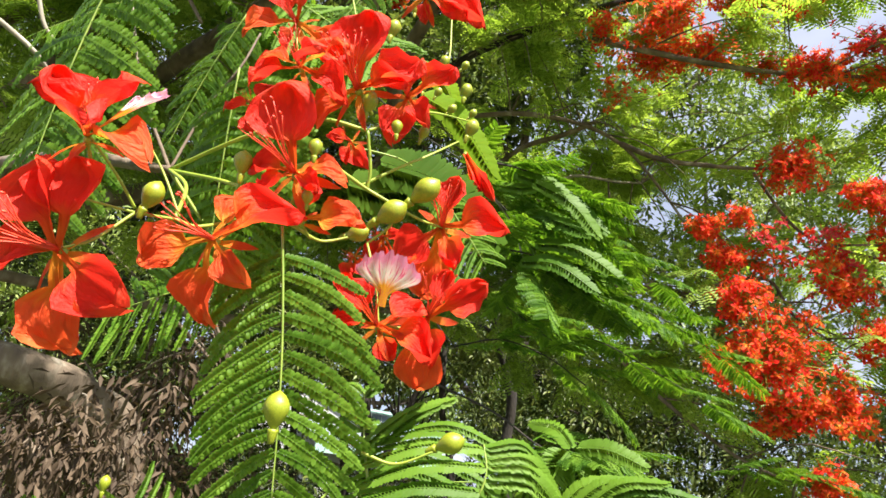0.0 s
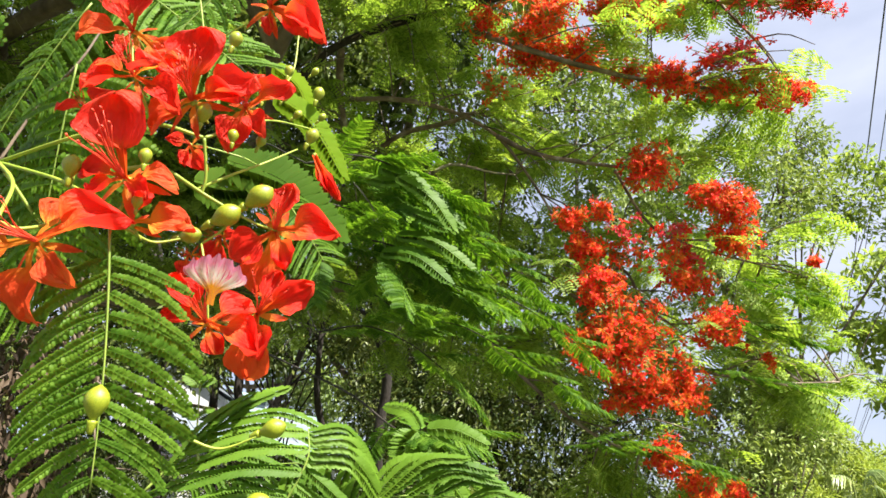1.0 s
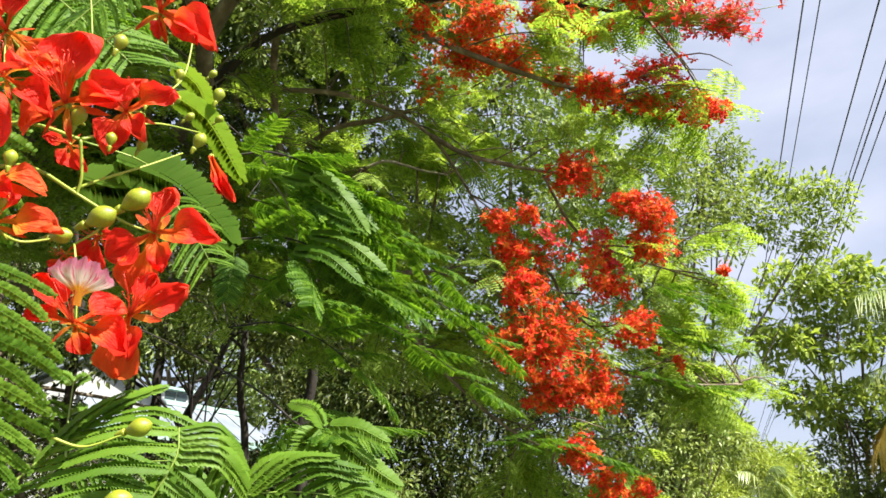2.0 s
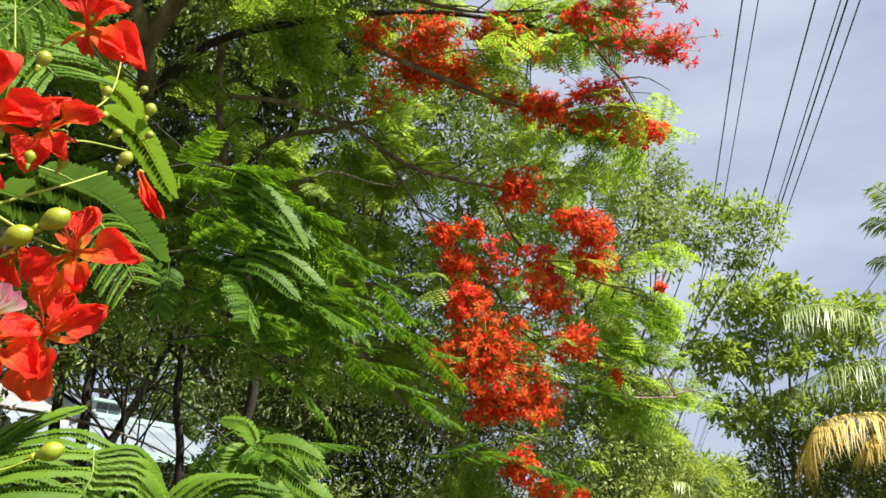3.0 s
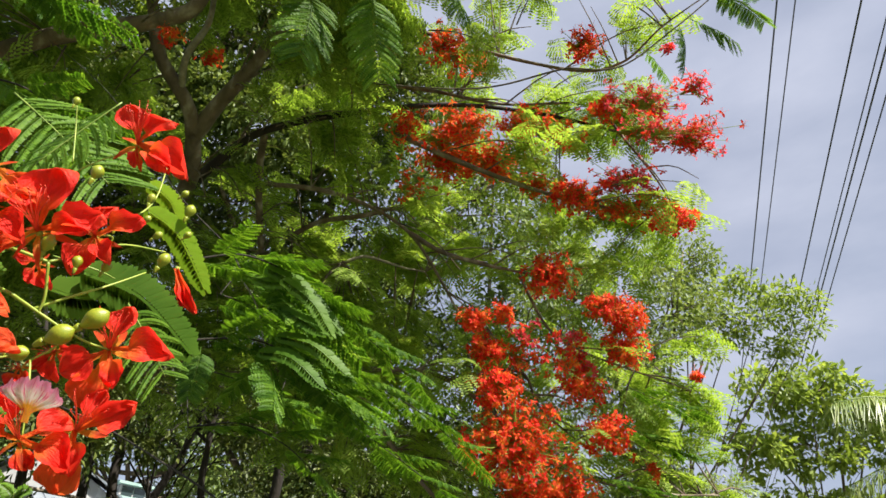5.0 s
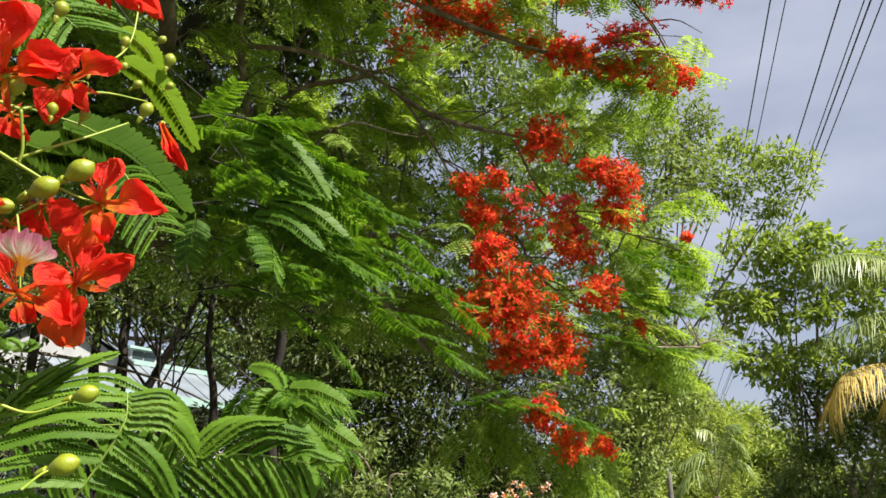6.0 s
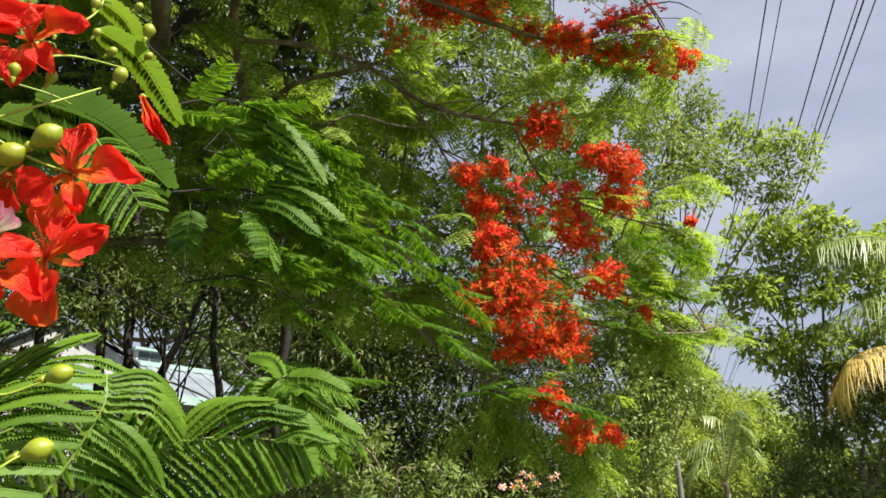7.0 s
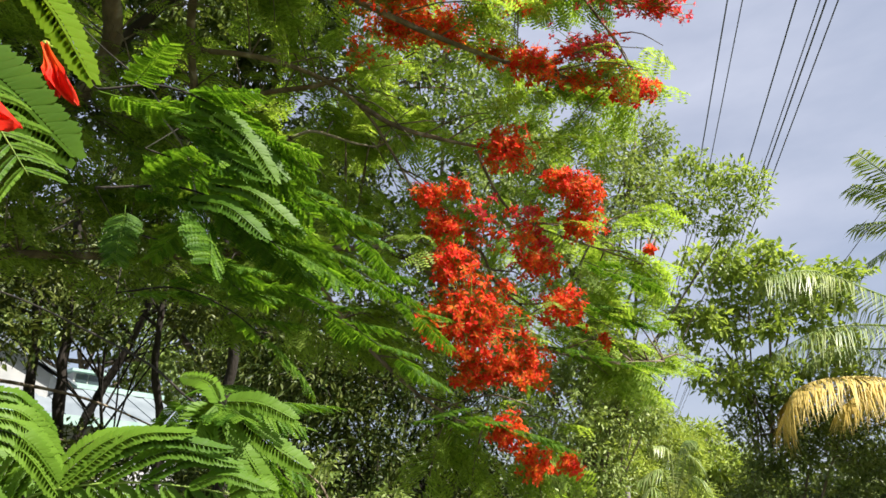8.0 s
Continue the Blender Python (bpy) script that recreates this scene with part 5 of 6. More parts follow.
MASSES = (
    ((-2.957, 1.981, 5.523), 0.6, 6), ((-2.090, 1.655, 5.613), 0.8, 6), ((-1.340, 1.725, 5.860), 0.7, 6), ((-0.802, 2.600, 5.816), 0.55, 4), ((-0.541, 1.874, 6.024), 0.7, 6), ((-3.981, 4.076, 5.575), 0.6, 12), ((-2.622, 3.824, 4.128), 0.6, 12), ((-2.250, 4.361, 4.001), 0.6, 12),
    ((-1.721, 4.306, 4.523), 0.5, 8), ((-1.131, 4.917, 4.178), 0.6, 9), ((0.431, 3.783, 7.088), 0.6, 6), ((1.214, 3.332, 7.163), 0.5, 7), ((1.514, 3.352, 6.562), 0.4, 6), ((1.325, 3.565, 6.325), 0.4, 5), ((1.756, 3.196, 6.445), 0.25, 4), ((1.510, 4.370, 5.606), 0.4, 4), ((0.988, 4.905, 6.039), 0.5, 3), ((0.258, 5.230, 5.365), 0.6, 4), ((0.011, 4.366, 6.588), 0.5, 5), ((-1.417, 4.124, 6.208), 0.6, 8))
MASSES += (
    ((-2.272, 3.992, 4.595), 0.6, 12), ((-2.057, 4.492, 3.851), 0.6, 12), ((-1.559, 5.031, 4.121), 0.6, 10), ((-0.817, 5.749, 4.481), 0.6, 5), ((-1.168, 5.143, 3.272), 0.5, 10), ((-0.467, 5.404, 3.148), 0.55, 9), ((1.444, 5.525, 3.670), 0.45, 5), ((1.618, 5.422, 3.102), 0.4, 4),
    ((1.762, 5.506, 3.719), 0.35, 3), ((0.648, 5.299, 5.375), 0.6, 4), ((-0.023, 5.546, 5.011), 0.6, 4), ((-0.817, 5.383, 5.435), 0.6, 5), ((0.952, 5.538, 4.195), 0.45, 5), ((0.535, 5.365, 2.134), 0.4, 5), ((0.977, 5.343, 1.912), 0.35, 5), ((0.216, 5.502, 2.056), 0.35, 4))
MASSES += (
    ((-4.141, 2.658, 6.811), 0.9, 16), ((-3.548, 3.341, 6.683), 0.8, 16), ((-2.768, 2.990, 7.387), 0.8, 16), ((-1.793, 2.915, 7.799), 0.8, 14), ((-3.707, 4.030, 5.930), 0.6, 12), ((-2.203, 3.729, 7.197), 0.7, 12), ((-4.492, 3.040, 5.794), 0.9, 16), ((-0.860, 2.355, 7.850), 0.8, 12), ((0.068, 2.717, 7.787), 0.7, 10), ((0.600, 3.132, 7.505), 0.6, 8),
    ((-0.392, 3.430, 7.292), 0.7, 9), ((-3.199, 4.528, 5.704), 0.5, 9), ((-4.427, 2.100, 6.816), 0.9, 14), ((-2.479, 1.723, 7.591), 1.0, 14), ((-0.772, 1.716, 8.252), 1.0, 12))
# Added overhead foliage, mostly out of view, that shades the left interior.
MASSES += (((-0.6, 2.6, 5.5), 0.6, 11), ((-0.5, 1.7, 6.0), 0.8, 13), ((-1.9, 3.2, 6.2), 0.8, 12), ((-3.0, 3.2, 5.6), 0.8, 12), ((-1.0, 0.9, 5.6), 0.7, 11))
MASSES += (((-1.6, 1.2, 5.0), 0.8, 14), ((-2.6, 2.2, 5.0), 0.9, 16), ((-3.3, 0.8, 4.8), 0.9, 14), ((-1.3, 2.4, 5.9), 0.8, 14), ((-2.2, 0.2, 5.3), 0.9, 14), ((-3.7, 2.6, 4.0), 0.8, 14), ((-4.2, 1.2, 3.8), 0.9, 12), ((-3.0, 1.4, 6.2), 0.9, 12), ((-0.9, 3.2, 6.6), 0.7, 10))
MASSES += (((-1.061, 2.201, 5.650), 0.5, 6), ((-0.541, 2.265, 5.895), 0.5, 5), ((-0.048, 2.443, 6.015), 0.5, 4), ((-0.878, 3.010, 5.517), 0.4, 7), ((-0.532, 1.585, 6.042), 0.6, 6), ((-1.106, 1.189, 5.860), 0.7, 7), ((-1.635, 1.911, 5.205), 0.5, 3), ((-0.901, 1.617, 5.994), 0.7, 6))
MASSES += (((1.931, 5.273, 3.211), 0.3, 4), ((1.569, 4.746, 4.863), 0.4, 6), ((1.162, 4.879, 5.075), 0.4, 6), ((-0.335, 5.488, 3.768), 0.5, 5), ((0.363, 5.570, 4.391), 0.45, 3), ((-2.667, 4.015, 3.976), 0.6, 12), ((-3.253, 3.701, 4.237), 0.7, 9), ((-3.850, 3.533, 4.117), 0.8, 9), ((-2.855, 4.635, 3.479), 0.35, 8), ((-3.686, 4.132, 3.671), 0.5, 10), ((1.848, 5.314, 2.825), 0.25, 4))
MASSES += (((-4.6, 2.3, 4.9), 0.8, 14), ((-5.1, 3.0, 5.6), 0.9, 14), ((-3.6, 2.5, 4.6), 0.6, 10), ((-4.0, 2.6, 3.6), 0.7, 10))
# Unseen foliage added higher up towards the sun, to darken the left crown.
MASSES += (((-1.6, 2.4, 8.3), 0.9, 16), ((-2.3, 2.7, 8.0), 0.8, 14))
MASSES += (((-1.8, 1.9, 7.2), 0.9, 20), ((-2.7, 2.3, 7.0), 0.9, 18), ((-1.2, 1.3, 7.9), 0.9, 16), ((-2.2, 1.3, 7.7), 0.9, 16))
MASSES += (((-1.651, 4.780, 5.187), 0.6, 5), ((-1.178, 5.045, 5.006), 0.6, 5), ((-0.655, 4.992, 5.219), 0.6, 5), ((-1.399, 5.276, 4.540), 0.6, 5), ((-0.779, 5.425, 4.499), 0.6, 5), ((-0.237, 5.249, 4.891), 0.6, 5), ((-0.460, 5.644, 4.124), 0.6, 5), ((-1.872, 5.008, 4.740), 0.6, 5), ((-0.021, 4.959, 5.321), 0.6, 5), ((-0.947, 4.717, 5.511), 0.6, 5))
MASSES += (((-1.638, 3.754, 5.162), 0.5, 5), ((-1.322, 4.154, 5.155), 0.5, 5), ((-0.937, 4.037, 5.397), 0.5, 5), ((-1.349, 4.632, 4.867), 0.5, 5), ((-1.597, 4.617, 4.398), 0.5, 5), ((-0.658, 4.762, 4.882), 0.5, 5), ((-1.876, 3.917, 4.860), 0.5, 5))
for at, rad, twigs_here in MASSES:
    at = np.array(at)
    for k in range(twigs_here):
        q = np.array((fr.gauss(0, 0.5), fr.gauss(0, 0.45), fr.gauss(0, 0.42)))
        e = at + q * rad
        if e[2] > 3 and math.atan2(e[0], e[1]) > (0.45 if e[1] > 3 else 0.52):
            continue
        h = hubs[np.argmin(np.linalg.norm(hubs - at - (e - at) * 0.3, axis=1))]
        p0 = e + (h - e) * min(1.0, 0.75 / (np.linalg.norm(h - e) + 1e-6))
        if k % 3 == 0:
            p0 = h
        mid = (p0 + e) / 2 + np.array((0, 0, 0.07))
        twig_tubes.append(tube([p0, mid, e], 0.008, 0.003, 4, 6))
        tc = curve_points([p0, mid, e], 12)
        d = (e - p0) / (np.linalg.norm(e - p0) + 1e-9)
        for z in range(fr.randrange(5, 9)):
            w = min(11, int(11 * (0.45 + 0.55 * fr.random())))
            b = fr.uniform(0, 2 * math.pi)
            out = Vector(d) * 0.5 + Vector((0.35 + 0.8 * math.cos(b), 0.8 * math.sin(b) - 0.15, fr.uniform(-0.4, 0.15)))
            leaf_poses.append((scaled(axes(tc[w], out, (fr.uniform(-.3, .3), fr.uniform(-.3, .3), 1)), fr.uniform(0.26, 0.40)), fr.randrange(4)))
open_at = np.array([c[0] for c in CLUSTERS]) * 0.95 + np.array((0.0, 0.0, 0.08))
open_r = np.array([max(c[1], c[2]) for c in CLUSTERS]) + 0.12


def in_the_open(p):
    d = np.array(p) - open_at
    k = d @ np.array(SUN_FROM)
    off = np.linalg.norm(d - k[:, None] * np.array(SUN_FROM), axis=1)
    return bool(np.any((k > 0.05) & (k < 3.0) & (off < open_r)))


# an added gap: leaves thinned out along the sun's path to light the arm
THIN = np.array(((-0.773, 1.744, 4.775), (-0.441, 1.758, 4.83), (-0.687, 2.144, 4.784), (-0.235, 2.074, 5.014), (-0.009, 1.873, 5.14)))


def in_thin_roof(p):
    d = np.array(p) - THIN
    k = d @ np.array(SUN_FROM)
    off = np.linalg.norm(d - k[:, None] * np.array(SUN_FROM), axis=1)
    return bool(np.any((k > 0.3) & (k < 5.0) & (off < 0.42)))


# the lower boughs are bare towards the lane
bare = np.concatenate([curve_points(limbs[k], 40)[:n] for k, n in ((2, 40), (4, 40), (5, 22), (6, 18), (3, 40), (7, 40), (8, 34), (9, 24), (10, 40), (12, 40))])
outward = np.array((0.05, 0.10, 1.60)) - bare
outward /= np.linalg.norm(outward, axis=1)[:, None]


def on_bare_side(p):
    d = np.array(p) - bare
    k = np.sum(d * outward, axis=1)
    off = np.linalg.norm(d - k[:, None] * outward, axis=1)
    return bool(np.any((k > -0.15) & (k < 2.4) & (off < 0.27)))


leaf_poses = [e for e in leaf_poses if math.atan2(e[0].translation.x, e[0].translation.y) < (0.49 if e[0].translation.y > 3 else 0.56) or e[0].translation.z < 3]
leaf_poses = [e for e in leaf_poses if not on_bare_side(e[0].translation) or fr.random() < 0.13]
leaf_poses = [e for e in leaf_poses if not in_thin_roof(e[0].translation) or fr.random() < 0.25]
leaf_poses = [e for e in leaf_poses if not in_the_open(e[0].translation) or fr.random() < 0.1]
leaf_poses = [e for e in leaf_poses if e[0].translation.x < -0.3 or e[0].translation.z > 5.7 or fr.random() < 0.62]
tagged(under("branchwork", mesh("branchwork", *joined(twig_tubes), BARK), flame), kind="stuff")
vs, fs, o = [], [], 0
for k in range(4):
    ms = [m for m, j in leaf_poses if j == k]
    v, f = many(*FAR_LEAF[k], ms)
    vs.append(v)
    fs.append(f + o)
    o += len(v)
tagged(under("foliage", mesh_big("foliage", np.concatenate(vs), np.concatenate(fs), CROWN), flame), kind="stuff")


def flower_cluster(at, rx, rz, count, colour, seed):
    """A spray of blossoms on short stalks round a forked stem."""
    r = random.Random(seed)
    at = np.array(at) * 0.95 + np.array((0.0, 0.0, 1.6)) * 0.05
    ends, stalks = [], []
    root = at + (-0.6 * rx, 0.10, 0.25 * rz)
    loose = colour == "pink" or count < 260 * rx * rz
    arms = [np.array((r.uniform(-1, 1), r.uniform(-1, 0.6), r.uniform(-1, 1))) for _ in range(3 + count // 7)]
    for k in range(int(count * (3.6 if loose else 6.0))):
        if loose:
            q = arms[k % len(arms)] * r.uniform(0.1, 1.0) + np.array((r.gauss(0, 0.24), r.gauss(0, 0.24), r.gauss(0, 0.24)))
        else:
            q = np.array((r.gauss(0, 1), r.gauss(-0.3, 1), r.gauss(0, 1)))
            q *= r.uniform(0.02, 1.05) ** 0.6 * (1 + 0.55 * noise.noise(Vector(q / np.linalg.norm(q)) * 2.2 + Vector(at) * 3)) / np.linalg.norm(q)
        e = at + q * (rx, min(rx, rz) * 0.8, rz)
        ends.append((e, q))
        stalks.append(tube([root + (at - root) * r.random(), (at + e) / 2 + (0, 0, -0.02), e], 0.004, 0.0025, 4, 5))
    cl = under("flower_spray", mesh("flower_spray", *joined(stalks), STEM), flame)
    for e, q in ends:
        face = Vector(q) * 0.8 + Vector((r.uniform(-.5, .6), r.uniform(-.9, .2), r.uniform(-.2, .8)))
        m = axes(e, face, (r.uniform(-1, 1), 0.2, r.uniform(-1, 1))) @ Matrix.Rotation(radians(90), 4, "Y")
        pick = colour if r.random() < 0.45 else ("orange" if colour == "red" else "red" if r.random() < 0.5 else colour)
        under("flower", FAR_FLOWERS[pick][r.randrange(3)], cl, scaled(m, r.uniform(0.055, 0.095)))


for k, (at, rx, rz, n, col) in enumerate(CLUSTERS):
    flower_cluster(at, rx, rz, n, col, 100 + k)


# nearer sprays of the same tree, reaching out towards the lane
def spray_leaf(base, tip, up=(0.1, -0.45, 1), k=0, shapes=MID_MESH):
    d = Vector(tip) - Vector(base)
    up = Vector(up) + Vector((0.30 * math.sin(5.1 * k), 0.30 * math.cos(3.7 * k), 0))
    under("leaf", shapes[k % 4], flame, scaled(axes(base, d + Vector((0, 0, 0.12 * d.length)), up), d.length))


LANE = np.array((0.0, 0.0, 1.6))


def bough(pts, count, size, seed):
    """A low twig growing out of the crown towards the lane, with close-set feathery leaves to both sides and one at its end."""
    r = random.Random(seed)
    start = np.array(pts[0])
    out = (LANE - start) / np.linalg.norm(LANE - start)
    back = start - hubs
    along = back @ out
    off = np.linalg.norm(back - along[:, None] * out, axis=1) + np.where(along < 0.2, 9.0, 0.1 * along)
    h = hubs[np.argmin(off)]
    root = tube([h, h * 0.5 + start * 0.5 + (0, 0, 0.05), start], 0.003, 0.0015, 5, 14, 0.2)
    tw = under("twig", mesh("twig", *joined([root, tube(pts, 0.0025, 0.0012, 6, 30, 0.2)]), DARKBARK), flame)
    c = curve_points(pts, 50)
    for k in range(count):
        s = (k + r.random()) / count
        i = min(48, int(s * 49))
        t = Vector(c[i + 1] - c[i]).normalized()
        side = t.cross(Vector((0, 0, 1))).normalized() * (1 if k % 2 else -1)
        out = t * r.uniform(0.5, 1.0) + side * r.uniform(0.25, 0.85) * (0.4 if k == count - 1 else 1) + Vector((0.15, 0, r.uniform(-0.06, 0.24)))
        up = Vector((r.uniform(-0.3, 0.4), r.uniform(-0.35, 0.15), 1))
        under("leaf", LAYER_MESH[r.randrange(4)], tw, scaled(axes(c[i], out, up), size * r.uniform(0.75, 1.2)))


bough([(-0.562, 1.129, 2.315), (-0.458, 1.156, 2.346), (-0.349, 1.208, 2.322), (-0.271, 1.261, 2.271)], 8, 0.16, 1)
bough([(-0.571, 1.210, 2.160), (-0.433, 1.253, 2.187), (-0.330, 1.299, 2.154), (-0.253, 1.339, 2.098)], 8, 0.16, 2)
bough([(-0.633, 1.509, 2.061), (-0.521, 1.543, 2.087), (-0.414, 1.585, 2.054), (-0.330, 1.621, 1.996)], 7, 0.17, 3)
bough([(-0.612, 1.946, 2.662), (-0.445, 2.004, 2.638), (-0.291, 2.066, 2.568), (-0.151, 2.127, 2.462)], 11, 0.20, 4)
bough([(-0.570, 2.428, 2.635), (-0.342, 2.495, 2.573), (-0.129, 2.550, 2.479), (0.062, 2.595, 2.343)], 13, 0.20, 5)
bough([(-0.650, 2.296, 2.346), (-0.402, 2.350, 2.352), (-0.185, 2.408, 2.244), (0.013, 2.445, 2.119)], 12, 0.20, 6)
bough([(-0.698, 1.641, 2.505), (-0.595, 1.692, 2.485), (-0.487, 1.756, 2.423)], 8, 0.18, 8)
bough([(-0.718, 1.730, 2.301), (-0.583, 1.791, 2.271), (-0.455, 1.857, 2.186)], 8, 0.18, 9)
bough([(0.02, 4.55, 2.20), (0.30, 4.58, 2.24), (0.62, 4.56, 2.20), (0.90, 4.52, 2.10)], 10, 0.28, 13)
bough([(0.995, 4.548, 2.748), (1.331, 4.483, 2.650), (1.628, 4.414, 2.594)], 9, 0.21, 14)
bough([(1.274, 4.609, 3.154), (1.484, 4.568, 3.009), (1.669, 4.535, 2.913)], 8, 0.21, 15)
bough([(1.300, 4.412, 3.348), (1.500, 4.372, 3.244), (1.680, 4.348, 3.170)], 7, 0.21, 16)
bough([(-0.882, 0.632, 2.637), (-0.839, 0.664, 2.652), (-0.794, 0.723, 2.646)], 4, 0.18, 18)
bough([(-0.949, 0.850, 2.558), (-0.901, 0.888, 2.569), (-0.857, 0.940, 2.557)], 4, 0.18, 19)
limb([(-2.898, 2.893, 5.127), (-1.639, 2.027, 3.751), (-0.900, 1.539, 2.832), (-0.601, 1.366, 2.506), (-0.511, 1.305, 2.387), (-0.429, 1.266, 2.349)], 0.002, 0.0015, DARKBARK, "twig")
limb([(-0.537, 1.300, 2.399), (-0.455, 1.289, 2.289), (-0.415, 1.275, 2.184), (-0.408, 1.287, 2.155)], 0.002, 0.0015, PALEBARK, "twig")
for k, (b, t) in enumerate((((-0.511, 1.300, 2.399), (-0.249, 1.309, 2.235)), ((-0.524, 1.295, 2.412), (-0.338, 1.309, 2.375)), ((-0.511, 1.302, 2.393), (-0.316, 1.200, 2.241)), ((-0.433, 1.280, 2.228), (-0.278, 1.295, 2.132)),
                             ((-0.433, 1.282, 2.222), (-0.514, 1.289, 2.149)), ((-0.412, 1.280, 2.172), (-0.331, 1.178, 2.018)), ((-0.402, 1.284, 2.161), (-0.178, 1.419, 2.089)), ((-0.402, 1.287, 2.155), (-0.495, 1.320, 2.068)),
                             ((-0.408, 1.282, 2.167), (-0.245, 1.400, 2.139)), ((-0.630, 1.422, 2.360), (-0.445, 1.437, 2.320)), ((-0.684, 1.473, 2.506), (-0.485, 1.543, 2.604)), ((-0.684, 1.554, 2.295), (-0.644, 1.508, 2.135)))):
    spray_leaf(b, t, (0.1, -0.12, 1), k, LAYER_MESH)
    if k % 3 == 0:
        spray_leaf(Vector(b) + Vector((0.03, 0.10, 0.02)), Vector(t) + Vector((0.02, 0.22, 0.05)), (0.0, -0.05, 1), k + 2, LAYER_MESH)
limb([(-3.605, 4.308, 3.214), (-1.698, 2.667, 2.467), (-0.644, 1.575, 1.963), (-0.373, 1.316, 1.798)], 0.004, 0.002, DARKBARK, "twig")
for k, (b, t) in enumerate((((-0.373, 1.316, 1.798), (-0.183, 1.331, 1.760)), ((-0.373, 1.316, 1.798), (-0.154, 1.360, 1.685)), ((-0.373, 1.316, 1.798), (-0.237, 1.333, 1.614)), ((-0.379, 1.316, 1.798), (-0.259, 1.176, 1.747)), ((-0.385, 1.312, 1.809), (-0.443, 1.345, 1.723)), ((-0.385, 1.312, 1.809), (-0.324, 1.500, 1.878)))):
    spray_leaf(b, t, (0.1, -0.2, 1), k + 1, LAYER_MESH)
    if k % 2 == 0:
        spray_leaf(Vector(b) + Vector((0.02, 0.08, 0.02)), Vector(t) + Vector((0.03, 0.15, 0.04)), (0.0, -0.1, 1), k + 3, LAYER_MESH)
for b, m, t, w in (((-0.415, 1.176, 2.331), (-0.330, 1.192, 2.289), (-0.234, 1.227, 2.199), 0.026), ((-0.373, 1.168, 2.298), (-0.299, 1.176, 2.248), (-0.246, 1.203, 2.177), 0.022), ((-0.470, 1.200, 2.324), (-0.403, 1.188, 2.300), (-0.334, 1.178, 2.297), 0.020),
                   ((-0.403, 1.209, 2.246), (-0.337, 1.196, 2.223), (-0.262, 1.192, 2.178), 0.024), ((-0.409, 1.225, 2.148), (-0.332, 1.210, 2.131), (-0.252, 1.213, 2.067), 0.022), ((-0.379, 1.230, 2.190), (-0.292, 1.228, 2.169), (-0.196, 1.256, 2.096), 0.022),
                   ((-0.307, 1.217, 1.778), (-0.318, 1.203, 1.758), (-0.331, 1.195, 1.724), 0.036), ((-0.291, 1.214, 1.785), (-0.238, 1.215, 1.783), (-0.177, 1.225, 1.757), 0.020), ((-0.286, 1.219, 1.773), (-0.228, 1.236, 1.728), (-0.153, 1.253, 1.683), 0.024),
                   ((-0.291, 1.223, 1.763), (-0.250, 1.225, 1.702), (-0.203, 1.249, 1.638), 0.024), ((-0.292, 1.206, 1.750), (-0.261, 1.212, 1.681), (-0.228, 1.227, 1.613), 0.024), ((-0.302, 1.215, 1.783), (-0.334, 1.244, 1.820), (-0.390, 1.280, 1.837), 0.020)):
    blade(flame, b, m, t, (0.44, -0.89, 0.07), w, 30, 0.45, 0.75, 0.25)
limb([(-1.963, 1.887, 6.842), (-1.038, 1.190, 4.386), (-0.621, 1.029, 3.396), (-0.548, 1.072, 3.204), (-0.304, 1.052, 3.161), (-0.044, 0.975, 3.180), (0.200, 0.877, 3.222), (0.503, 0.748, 3.299), (0.634, 0.695, 3.361)], 0.008, 0.0035, None, "twig")
limb([(0.473, 0.757, 3.288), (0.419, 0.842, 3.194), (0.343, 0.922, 3.178), (0.275, 0.973, 3.195)], 0.005, 0.003, None, "twig")
limb([(0.418, 1.688, 3.604), (0.577, 1.552, 3.463), (0.730, 1.400, 3.486), (0.885, 1.307, 3.592)], 0.004, 0.002, None, "twig")
limb([(-0.973, 4.172, 6.172), (0.010, 2.428, 4.263), (0.418, 1.688, 3.604)], 0.006, 0.004, None, "twig")
for k, (b, t) in enumerate((((-0.447, 1.076, 3.204), (-0.393, 1.050, 2.938)), ((-0.271, 1.049, 3.165), (-0.196, 1.067, 2.927)), ((-0.076, 0.979, 3.175), (0.025, 1.007, 3.000)), ((0.081, 0.943, 3.219), (0.202, 0.948, 3.071)), ((-0.207, 1.031, 3.187), (-0.288, 0.854, 3.155)),
                             ((-0.379, 1.080, 3.201), (-0.573, 0.944, 3.194)), ((-0.013, 0.967, 3.190), (-0.116, 0.871, 3.290)), ((0.159, 0.920, 3.247), (0.038, 0.777, 3.251)), ((0.261, 0.860, 3.242), (0.292, 0.946, 3.076)), ((0.351, 0.827, 3.281), (0.483, 0.882, 3.153)))):
    spray_leaf(b, t, (0.1, -0.7, 1), k)
